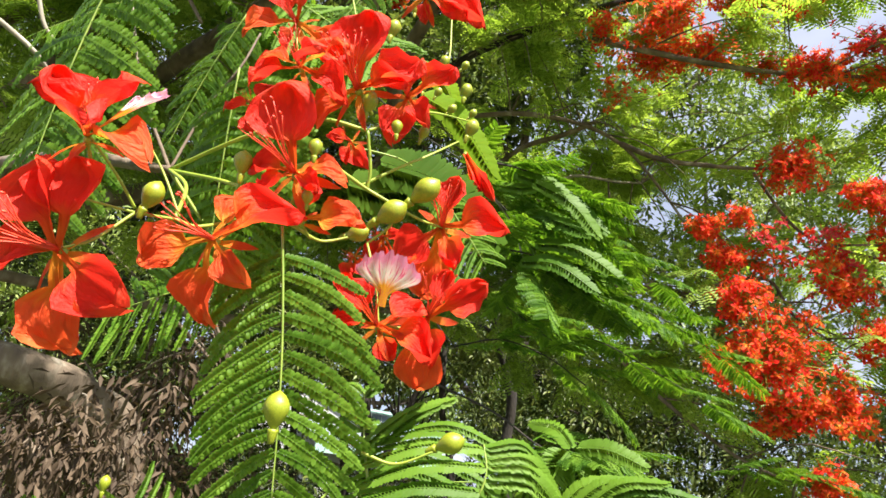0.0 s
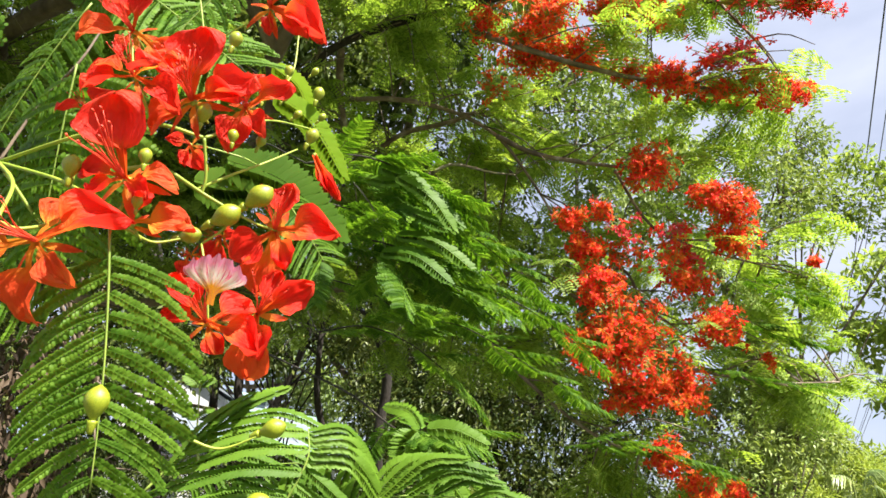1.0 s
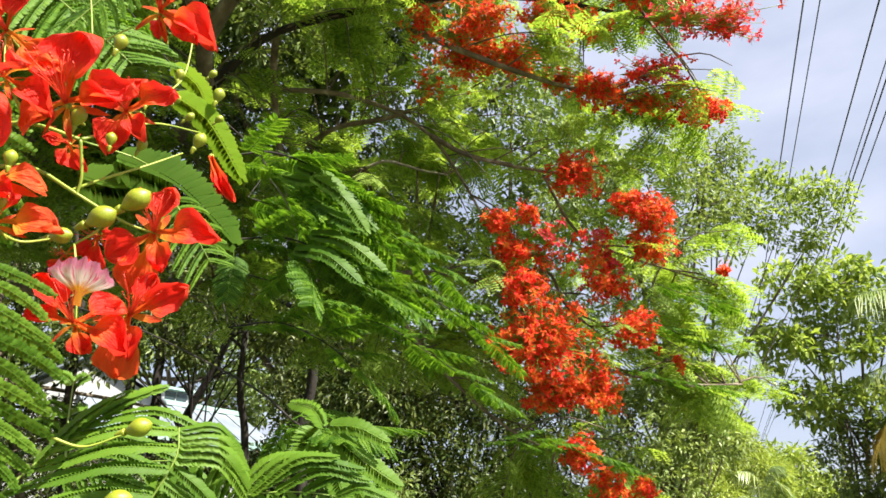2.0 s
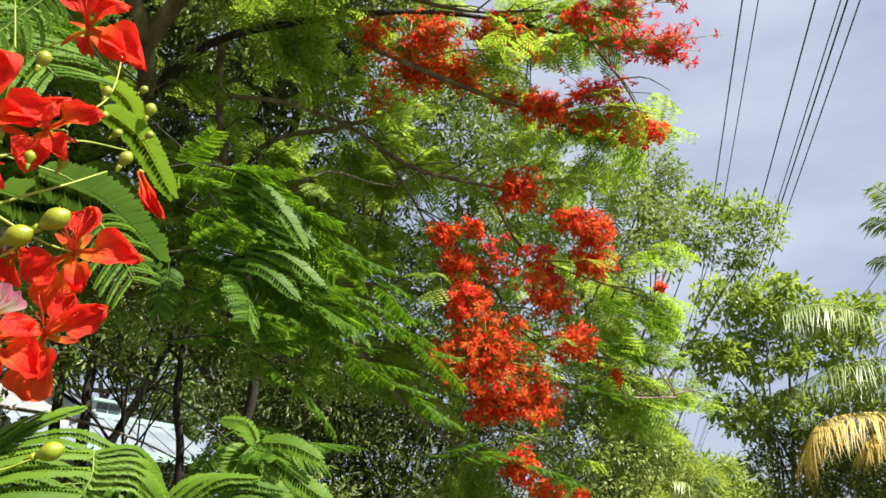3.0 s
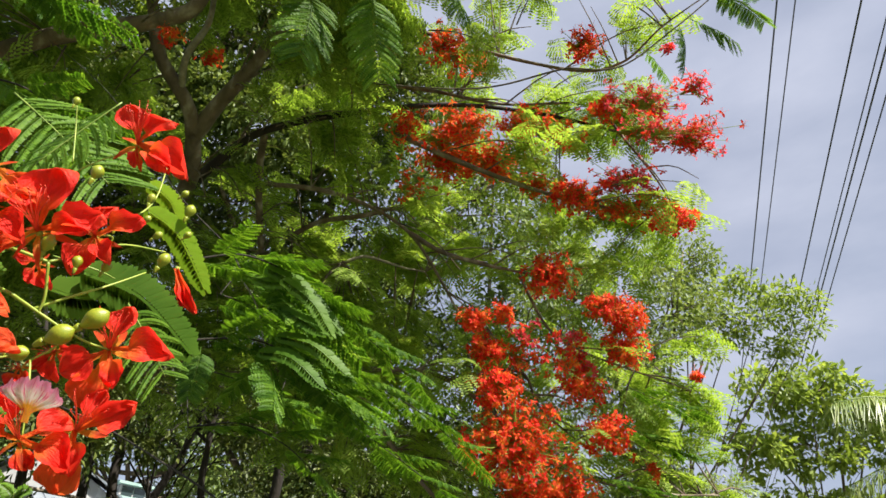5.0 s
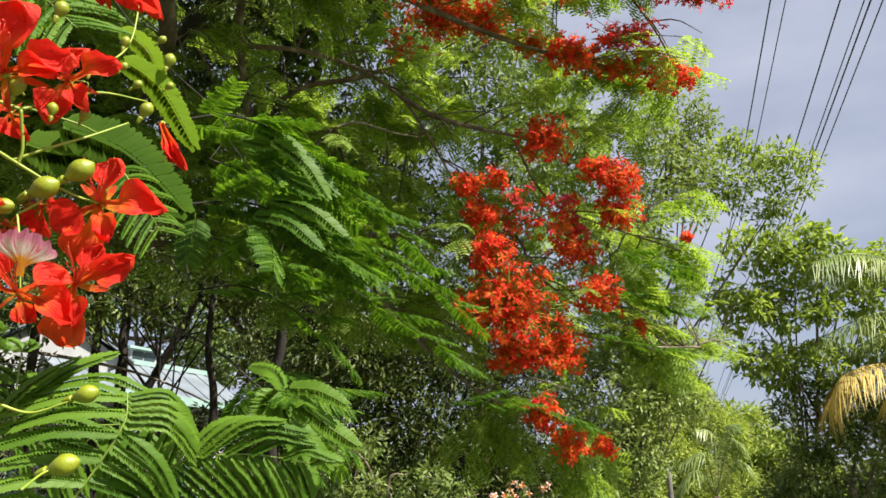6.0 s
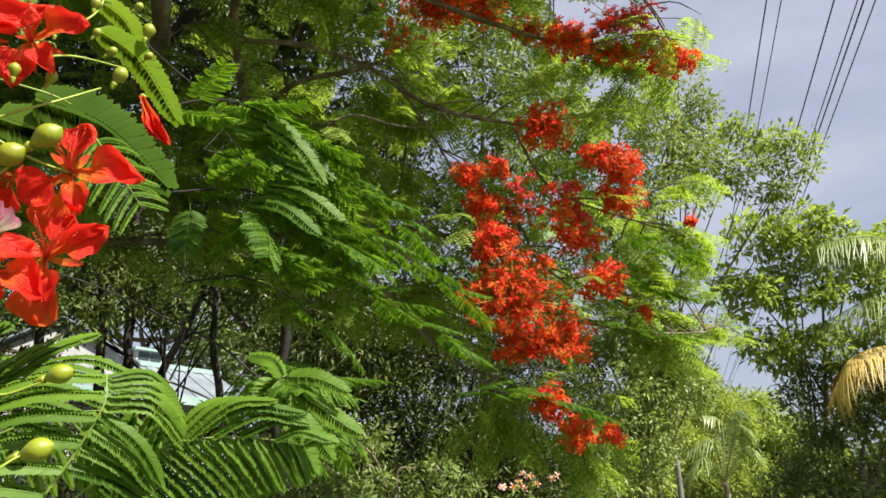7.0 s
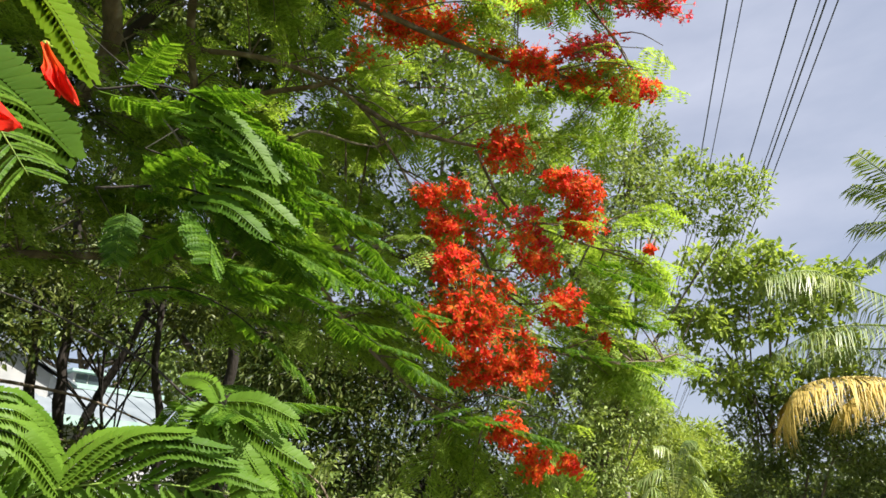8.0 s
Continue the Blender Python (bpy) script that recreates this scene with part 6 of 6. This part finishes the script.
for k, (b, t) in enumerate((((0.609, 0.767, 3.282), (0.819, 0.850, 3.200)), ((0.547, 0.737, 3.312), (0.789, 0.812, 3.388)), ((0.533, 0.748, 3.300), (0.602, 0.869, 3.319)), ((0.846, 1.321, 3.575), (1.062, 1.352, 3.550)), ((0.768, 1.371, 3.518), (0.933, 1.353, 3.397)), ((0.749, 1.388, 3.499), (0.801, 1.415, 3.325)),
                             ((0.658, 1.507, 3.514), (0.770, 1.578, 3.442)), ((0.845, 1.314, 3.583), (1.111, 1.312, 3.743)), ((0.419, 0.837, 3.200), (0.526, 0.925, 3.256)), ((-0.552, 1.032, 3.247), (-0.435, 0.876, 3.273)))):
    spray_leaf(b, t, (0.25, -0.75, 0.9), k)
for k, (b, t) in enumerate((((-0.875, 0.624, 3.087), (-0.656, 0.733, 2.830)), ((-0.808, 0.632, 3.081), (-0.684, 0.687, 2.879)), ((-1.185, 0.738, 2.953), (-0.924, 0.851, 2.840)), ((-1.202, 0.865, 2.815), (-1.010, 0.943, 2.737)), ((-1.065, 0.896, 2.638), (-0.893, 0.956, 2.579)), ((-0.693, 0.838, 3.305), (-0.542, 0.879, 3.118)), ((-0.442, 0.779, 3.378), (-0.307, 0.874, 3.280)), ((-0.236, 0.765, 3.401), (-0.148, 0.872, 3.289)))):
    spray_leaf(b, t, (0.1, -0.7, 1), k + 2)
limb([(-4.398, 2.470, 5.530), (-2.289, 1.250, 3.980), (-1.576, 0.855, 3.401), (-1.103, 0.672, 3.175), (-0.769, 0.622, 3.093)], 0.028, 0.005, None, "twig")
limb([(-1.576, 0.855, 3.401), (-1.259, 0.848, 2.904), (-1.106, 0.910, 2.651)], 0.01, 0.004, None, "twig")


# ---------------------------------------------------------------- the near flowering branch
NODE = (-0.509, 0.413, 1.863)
near = thing("flowering_branch", NODE, "flame tree branch with open red flowers and green buds", "branch")


def stem(pts, r0, r1, material=None, name="stem"):
    k = 1.0 if material else 0.58
    under(name, mesh(name, *tube(pts, r0 * k, r1 * k, 7, 7 * len(pts), 0.1), material or STEM), near)


stem([BOUGH, (-3.083, 1.306, 2.538), (-1.710, 0.813, 2.218), (-0.825, 0.506, 1.976), NODE], 0.020, 0.004, BARK, "bough")
stem([NODE, (-0.441, 0.369, 1.814), (-0.406, 0.335, 1.768)], 0.0028, 0.002)
stem([NODE, (-0.420, 0.395, 1.827), (-0.369, 0.386, 1.790)], 0.0028, 0.0024)
stem([NODE, (-0.422, 0.395, 1.872), (-0.363, 0.392, 1.875), (-0.329, 0.407, 1.871)], 0.003, 0.0026)
stem([(-0.418, 0.280, 1.751), (-0.405, 0.306, 1.755), (-0.399, 0.328, 1.762), (-0.387, 0.335, 1.760), (-0.381, 0.363, 1.779), (-0.363, 0.378, 1.786)], 0.0012, 0.0022)
stem([(-0.405, 0.306, 1.755), (-0.411, 0.292, 1.732), (-0.413, 0.279, 1.721)], 0.0016, 0.0012)
stem([(-0.405, 0.305, 1.757), (-0.406, 0.288, 1.768), (-0.405, 0.265, 1.777)], 0.0016, 0.0011)
stem([(-0.397, 0.329, 1.764), (-0.411, 0.322, 1.790), (-0.419, 0.310, 1.807)], 0.0014, 0.001)
stem([(-0.405, 0.306, 1.755), (-0.400, 0.305, 1.760), (-0.397, 0.306, 1.763)], 0.0014, 0.001)
stem([(-0.363, 0.378, 1.786), (-0.358, 0.392, 1.785), (-0.350, 0.408, 1.784), (-0.334, 0.421, 1.793)], 0.0026, 0.0014)
stem([(-0.363, 0.378, 1.786), (-0.355, 0.374, 1.799), (-0.354, 0.368, 1.812)], 0.002, 0.0014)
stem([(-0.346, 0.405, 1.839), (-0.332, 0.425, 1.833), (-0.313, 0.437, 1.824), (-0.300, 0.455, 1.821), (-0.288, 0.472, 1.822)], 0.0028, 0.0014)
stem([(-0.389, 0.400, 1.841), (-0.363, 0.402, 1.844), (-0.346, 0.405, 1.839)], 0.003, 0.0028)
stem([(-0.336, 0.423, 1.835), (-0.316, 0.433, 1.853), (-0.298, 0.452, 1.876), (-0.285, 0.478, 1.905)], 0.0024, 0.0012)
stem([(-0.329, 0.407, 1.871), (-0.317, 0.425, 1.891), (-0.306, 0.460, 1.924), (-0.287, 0.504, 1.945)], 0.0026, 0.0012)
stem([(-0.329, 0.407, 1.871), (-0.329, 0.420, 1.846), (-0.332, 0.425, 1.833)], 0.0024, 0.002)
stem([(-0.317, 0.425, 1.891), (-0.311, 0.435, 1.922), (-0.303, 0.478, 1.986), (-0.307, 0.487, 2.057)], 0.002, 0.0012)
stem([(-0.363, 0.392, 1.875), (-0.343, 0.386, 1.879), (-0.323, 0.378, 1.886)], 0.002, 0.0012)
stem([(-0.363, 0.392, 1.875), (-0.358, 0.367, 1.881), (-0.357, 0.352, 1.888), (-0.363, 0.346, 1.919)], 0.002, 0.0012)
stem([(-0.334, 0.442, 1.798), (-0.322, 0.440, 1.766), (-0.317, 0.444, 1.737)], 0.0016, 0.0012)
stem([(-0.313, 0.437, 1.824), (-0.318, 0.442, 1.811), (-0.334, 0.442, 1.798)], 0.0018, 0.0016)
stem([(-0.322, 0.453, 1.740), (-0.307, 0.469, 1.743), (-0.293, 0.470, 1.751)], 0.0014, 0.0012)
stem([(-0.308, 0.443, 1.911), (-0.305, 0.439, 1.919), (-0.308, 0.420, 1.908)], 0.0016, 0.0012)
stem([(-0.403, 0.377, 1.828), (-0.405, 0.380, 1.821), (-0.414, 0.388, 1.820)], 0.0014, 0.002)

stem([(-1.135, 0.449, 2.320), (-1.037, 0.522, 2.250), (-1.000, 0.552, 2.220), (-0.996, 0.585, 2.204)], 0.0045, 0.003, PALEBARK, "twig")
stem([(-1.036, 0.512, 2.388), (-1.030, 0.559, 2.301), (-1.015, 0.580, 2.271)], 0.004, 0.003, PALEBARK, "twig")
R, R2, O, N, O2 = 0, 1, 2, 3, 4
flower(near, (-0.407, 0.265, 1.777), (((-0.413, 0.242, 1.806), R2), ((-0.391, 0.259, 1.812), R2), ((-0.421, 0.242, 1.800), N), ((-0.372, 0.260, 1.777), O), ((-0.386, 0.242, 1.780), R)), (0.1, -0.6, 0.75), (-0.375, 0.276, 1.814))
flower(near, (-0.415, 0.279, 1.720), (((-0.419, 0.295, 1.672), O2), ((-0.385, 0.292, 1.693), R2), ((-0.428, 0.250, 1.755), R), ((-0.406, 0.265, 1.765), R2), ((-0.443, 0.264, 1.715), R)), (0.0, -1.0, 0.1))
flower(near, (-0.379, 0.341, 1.754), (((-0.415, 0.321, 1.741), O2), ((-0.392, 0.347, 1.709), O), ((-0.340, 0.342, 1.781), R), ((-0.362, 0.342, 1.730), O), ((-0.370, 0.339, 1.786), O)), (-0.1, -1.0, 0.2))
flower(near, (-0.351, 0.364, 1.811), (((-0.344, 0.328, 1.853), R2), ((-0.373, 0.348, 1.814), R), ((-0.323, 0.366, 1.817), O), ((-0.365, 0.350, 1.794), N), ((-0.331, 0.361, 1.797), N)), (0.0, -1.0, 0.2))
flower(near, (-0.352, 0.382, 1.786), (((-0.315, 0.382, 1.791), O2), ((-0.346, 0.383, 1.812), N)), (0.1, -1.0, 0.3), None, 3, False)
flower(near, (-0.321, 0.371, 1.878), (((-0.304, 0.345, 1.920), R2), ((-0.278, 0.377, 1.899), N), ((-0.345, 0.360, 1.858), O), ((-0.291, 0.368, 1.884), R), ((-0.336, 0.357, 1.917), R)), (0.0, -1.0, 0.1))
flower(near, (-0.351, 0.346, 1.881), (((-0.378, 0.329, 1.871), R2), ((-0.328, 0.343, 1.904), O2), ((-0.321, 0.353, 1.867), R), ((-0.363, 0.327, 1.886), O), ((-0.335, 0.327, 1.884), R)), (-0.1, -1.0, 0.4))
flower(near, (-0.362, 0.345, 1.922), (((-0.390, 0.325, 1.916), O2), ((-0.348, 0.327, 1.945), R2), ((-0.330, 0.355, 1.902), O), ((-0.375, 0.329, 1.944), R), ((-0.367, 0.342, 1.901), N)), (0.0, -1.0, 0.2))
flower(near, (-0.308, 0.428, 2.022), (((-0.313, 0.402, 2.050), R2), ((-0.261, 0.431, 2.006), R), ((-0.310, 0.436, 2.000), N), ((-0.283, 0.410, 2.043), R), ((-0.271, 0.428, 1.994), N)), (0.35, -0.9, 0.1))
flower(near, (-0.306, 0.417, 1.905), (((-0.314, 0.413, 1.870), R2), ((-0.269, 0.415, 1.924), N), ((-0.297, 0.403, 1.928), R), ((-0.290, 0.415, 1.885), R)), (0.2, -1.0, 0.0))
flower(near, (-0.290, 0.471, 1.822), (((-0.244, 0.473, 1.828), R), ((-0.276, 0.458, 1.858), N), ((-0.302, 0.479, 1.773), O), ((-0.319, 0.460, 1.798), R2), ((-0.275, 0.469, 1.790), N)), (0.45, -0.9, -0.05))
flower(near, (-0.316, 0.440, 1.734), (((-0.336, 0.413, 1.760), N), ((-0.339, 0.419, 1.734), N), ((-0.290, 0.452, 1.755), R2), ((-0.307, 0.448, 1.714), R), ((-0.280, 0.453, 1.724), R)), (0.0, -1.0, 0.35), (-0.292, 0.399, 1.764), 5, True, True)
flower(near, (-0.293, 0.470, 1.751), (((-0.250, 0.464, 1.772), N), ((-0.278, 0.465, 1.784), N), ((-0.300, 0.481, 1.702), O), ((-0.286, 0.464, 1.721), R)), (0.5, -0.8, -0.2))
flower(near, (-0.398, 0.368, 1.873), (((-0.412, 0.352, 1.869), R2), ((-0.402, 0.363, 1.855), R), ((-0.385, 0.356, 1.882), R)), (-0.3, -1.0, 0.0))
flower(near, (-0.339, 0.476, 1.821), (((-0.350, 0.470, 1.802), N), ((-0.323, 0.471, 1.821), N), ((-0.338, 0.477, 1.797), R)), (0.0, -1.0, -0.3))
flower(near, (-0.359, 0.435, 1.886), (((-0.368, 0.421, 1.884), R), ((-0.348, 0.438, 1.866), R), ((-0.360, 0.433, 1.866), N)), (0.0, -1.0, -0.3))
flower(near, (-0.358, 0.467, 1.801), (((-0.360, 0.464, 1.783), R2), ((-0.348, 0.466, 1.787), R)), (0.0, -1.0, -0.3))
flower(near, (-0.329, 0.620, 1.993), (((-0.300, 0.630, 1.940), 5), ((-0.314, 0.628, 1.946), 5)), (0.3, -0.8, -0.5), None, 0, False)

for at, d, size in (((-0.379, 0.348, 1.811), (0, -.1, 1), 0.0185), ((-0.396, 0.305, 1.764), (.3, 0, .8), 0.019), ((-0.336, 0.374, 1.663), (0.05, -.1, 1), 0.0225), ((-0.274, 0.485, 1.667), (.9, 0, .3), 0.0225),
                    ((-0.280, 0.492, 1.927), (.4, 0, 1), 0.019), ((-0.293, 0.439, 1.835), (.8, -.1, .5), 0.028), ((-0.317, 0.438, 1.819), (.8, -.1, .35), 0.028), ((-0.332, 0.421, 1.795), (.9, -.1, .1), 0.020),
                    ((-0.314, 0.378, 1.871), (.3, -.2, 1), 0.0175), ((-0.309, 0.413, 1.875), (0, -.1, 1), 0.0135), ((-0.298, 0.436, 1.885), (.3, 0, 1), 0.0135), ((-0.330, 0.351, 1.818), (0, -.1, 1), 0.0135)):
    bud(near, at, d, size)
for at, d, size in (((-0.342, 0.370, 1.795), (0, -.2, 1), 0.0115), ((-0.322, 0.408, 1.968), (.2, 0, 1), 0.018), ((-0.304, 0.475, 1.990), (.1, 0, 1), 0.014), ((-0.332, 0.612, 2.073), (.2, 0, 1), 0.022),
                    ((-0.303, 0.435, 1.929), (0, 0, 1), 0.012), ((-0.326, 0.447, 2.029), (0, 0, 1), 0.012), ((-0.439, 0.374, 1.620), (0, 0, 1), 0.010), ((-0.324, 0.514, 1.991), (.5, 0, 1), 0.012), ((-0.313, 0.525, 1.978), (.6, 0, .6), 0.013),
                    ((-0.280, 0.487, 1.615), (.9, 0, .3), 0.0265), ((-0.222, 0.594, 1.615), (.6, 0, .6), 0.0125), ((-0.391, 0.429, 2.078), (.1, 0, 1), 0.0125), ((-0.316, 0.557, 2.059), (.5, 0, .6), 0.013), ((-0.315, 0.591, 2.023), (.5, 0, .6), 0.013)):
    bud(near, at, d, size)
stem([(-0.284, 0.451, 1.598), (-0.289, 0.479, 1.609), (-0.283, 0.487, 1.614)], 0.0018, 0.0012)
stem([(-0.256, 0.565, 1.607), (-0.241, 0.585, 1.610), (-0.225, 0.595, 1.613)], 0.0014, 0.0008)
stem([(-0.374, 0.440, 2.007), (-0.387, 0.440, 2.051), (-0.390, 0.431, 2.075)], 0.0014, 0.001)
stem([(-0.371, 0.435, 1.983), (-0.341, 0.432, 2.003), (-0.317, 0.433, 2.017)], 0.0014, 0.001)
stem([(-0.329, 0.469, 1.657), (-0.308, 0.479, 1.652), (-0.283, 0.484, 1.662)], 0.0022, 0.0012)

frond(near, (-0.349, 0.361, 1.771), (-0.345, 0.400, 1.616), (0.25, -0.8, 0.55), 13, 0.37, 0.03, 56, 0.10)
frond(near, (-0.410, 0.406, 1.570), (-0.425, 0.380, 1.612), (0.0, -0.9, 0.4), 5, 0.60, 0.0, 48, 0.2)
frond(near, (-0.460, 0.364, 1.562), (-0.475, 0.343, 1.590), (0.0, -0.8, 0.6), 5, 0.80, 0.0, 62, 0.2)
frond(near, (-0.450, 0.395, 1.943), (-0.469, 0.438, 1.796), (-0.1, -0.9, 0.3), 13, 0.55, 0.04, 72, 0.05)
frond(near, (-0.538, 0.328, 2.009), (-0.576, 0.353, 1.814), (0.0, -0.9, 0.3), 14, 0.45, 0.04, 66, 0.05)
frond(near, (-0.513, 0.366, 2.046), (-0.613, 0.365, 1.949), (0.0, -0.8, 0.6), 12, 0.42, 0.06, 62, 0.1)
frond(near, (-0.453, 0.469, 1.795), (-0.568, 0.447, 1.751), (0.1, -0.9, 0.3), 12, 0.42, 0.05, 64, 0.1)
frond(near, (-0.367, 0.461, 2.111), (-0.430, 0.461, 2.016), (0.0, -0.9, 0.4), 11, 0.42, 0.03, 60, 0.1)
frond(near, (-0.516, 0.485, 2.145), (-0.383, 0.518, 2.040), (0.0, -0.9, 0.5), 13, 0.42, 0.02, 62, 0.05)
frond(near, (-0.495, 0.432, 2.053), (-0.57, 0.456, 1.917), (0.0, -0.9, 0.4), 13, 0.40, 0.04, 66, 0.05)
frond(near, (-0.6, 0.389, 2.051), (-0.664, 0.361, 1.995), (0.0, -0.9, 0.4), 13, 0.40, 0.04, 66, 0.05)
frond(near, (-0.325, 0.536, 1.901), (-0.286, 0.581, 1.841), (0.2, -0.8, 0.6), 8, 0.5, 0.05, 60, 0.1)
comb(near, [(-0.295, 0.566, 1.580), (-0.270, 0.569, 1.599), (-0.241, 0.574, 1.615), (-0.212, 0.569, 1.627), (-0.163, 0.579, 1.631), (-0.108, 0.592, 1.624)],
     ((0.12, 0.94, 17, (-0.233, 0.590, 1.545), (-0.113, 0.602, 1.597), (0.03, -0.02, 0.04)), (0.50, 0.62, 3, (-0.172, 0.587, 1.666), (-0.142, 0.578, 1.660), (0, -0.05, 0.16)), (0.62, 0.97, 5, (-0.119, 0.583, 1.648), (-0.090, 0.592, 1.624), (-0.03, -0.05, 0.16)), (0.10, 0.42, 5, (-0.298, 0.583, 1.647), (-0.227, 0.580, 1.656), (-0.05, 0, 0.05))),
     (0.15, -0.85, 0.52), 0.0076, 36)
comb(near, [(-0.296, 0.533, 1.583), (-0.277, 0.531, 1.615), (-0.260, 0.528, 1.651), (-0.263, 0.530, 1.675)],
     ((0.05, 0.95, 6, (-0.342, 0.490, 1.583), (-0.343, 0.495, 1.654), (0, -0.02, 0.08)), (0.25, 0.62, 4, (-0.239, 0.565, 1.583), (-0.222, 0.560, 1.597), (0.08, 0, 0.04)), (0.66, 0.98, 6, (-0.209, 0.571, 1.622), (-0.220, 0.577, 1.664), (0.06, -0.04, 0.20))),
     (0.15, -0.85, 0.52), 0.0076, 36)
comb(near, [(-0.398, 0.522, 1.611), (-0.378, 0.532, 1.642), (-0.359, 0.543, 1.668), (-0.343, 0.557, 1.688)],
     ((0.1, 0.95, 5, (-0.277, 0.548, 1.626), (-0.252, 0.582, 1.678), (0, -0.04, 0.14)), (0.35, 0.98, 4, (-0.331, 0.532, 1.698), (-0.305, 0.587, 1.721), (0, -0.02, 0.08))),
     (0.15, -0.85, 0.52), 0.0074, 36)
comb(near, [(-0.404, 0.620, 1.634), (-0.357, 0.624, 1.653), (-0.291, 0.632, 1.660)],
     ((0.05, 0.98, 9, (-0.382, 0.641, 1.579), (-0.247, 0.652, 1.606), (0.03, 0, 0.03)),), (0.2, -0.8, 0.55), 0.0060, 30)
comb(near, [(-0.350, 0.531, 1.642), (-0.363, 0.540, 1.675), (-0.372, 0.546, 1.715)],
     ((0.3, 0.95, 3, (-0.351, 0.553, 1.670), (-0.367, 0.555, 1.720), (0, 0, 0.05)), (0.3, 0.95, 3, (-0.388, 0.540, 1.675), (-0.386, 0.545, 1.719), (0, 0, 0.05))), (0.1, -0.8, 0.5), 0.0085, 16)
serrated = under("frond", mesh("frond", *tube([(-0.406, 0.512, 1.940), (-0.370, 0.534, 1.938), (-0.360, 0.555, 1.940)], 0.0011, 0.0007, 6, 12), RACHIS), near)
blade(serrated, (-0.390, 0.544, 1.940), (-0.339, 0.580, 1.931), (-0.289, 0.639, 1.889), (0.56, -0.77, -0.29), 0.030, 46, 0.40, 1.15, 0.12)
blade(serrated, (-0.420, 0.542, 1.918), (-0.394, 0.563, 1.919), (-0.356, 0.589, 1.936), (0.56, -0.77, -0.29), 0.026, 40, 0.40, 1.15, 0.12)
blade(serrated, (-0.376, 0.594, 2.061), (-0.342, 0.622, 2.043), (-0.306, 0.665, 1.987), (0.56, -0.77, -0.29), 0.020, 30, 0.5, 1.15, 0.12, YOUNG)
blade(serrated, (-0.379, 0.582, 2.094), (-0.357, 0.607, 2.083), (-0.347, 0.628, 2.056), (0.56, -0.77, -0.29), 0.016, 26, 0.5, 1.15, 0.12, YOUNG)
stem([NODE, (-0.500, 0.421, 1.925), (-0.468, 0.414, 1.963), (-0.467, 0.425, 2.012)], 0.0014, 0.001, BARK)
stem([NODE, (-0.557, 0.399, 1.948), (-0.576, 0.367, 2.043)], 0.0016, 0.0012, BARK)
stem([NODE, (-0.478, 0.448, 1.817), (-0.451, 0.470, 1.794)], 0.003, 0.002)
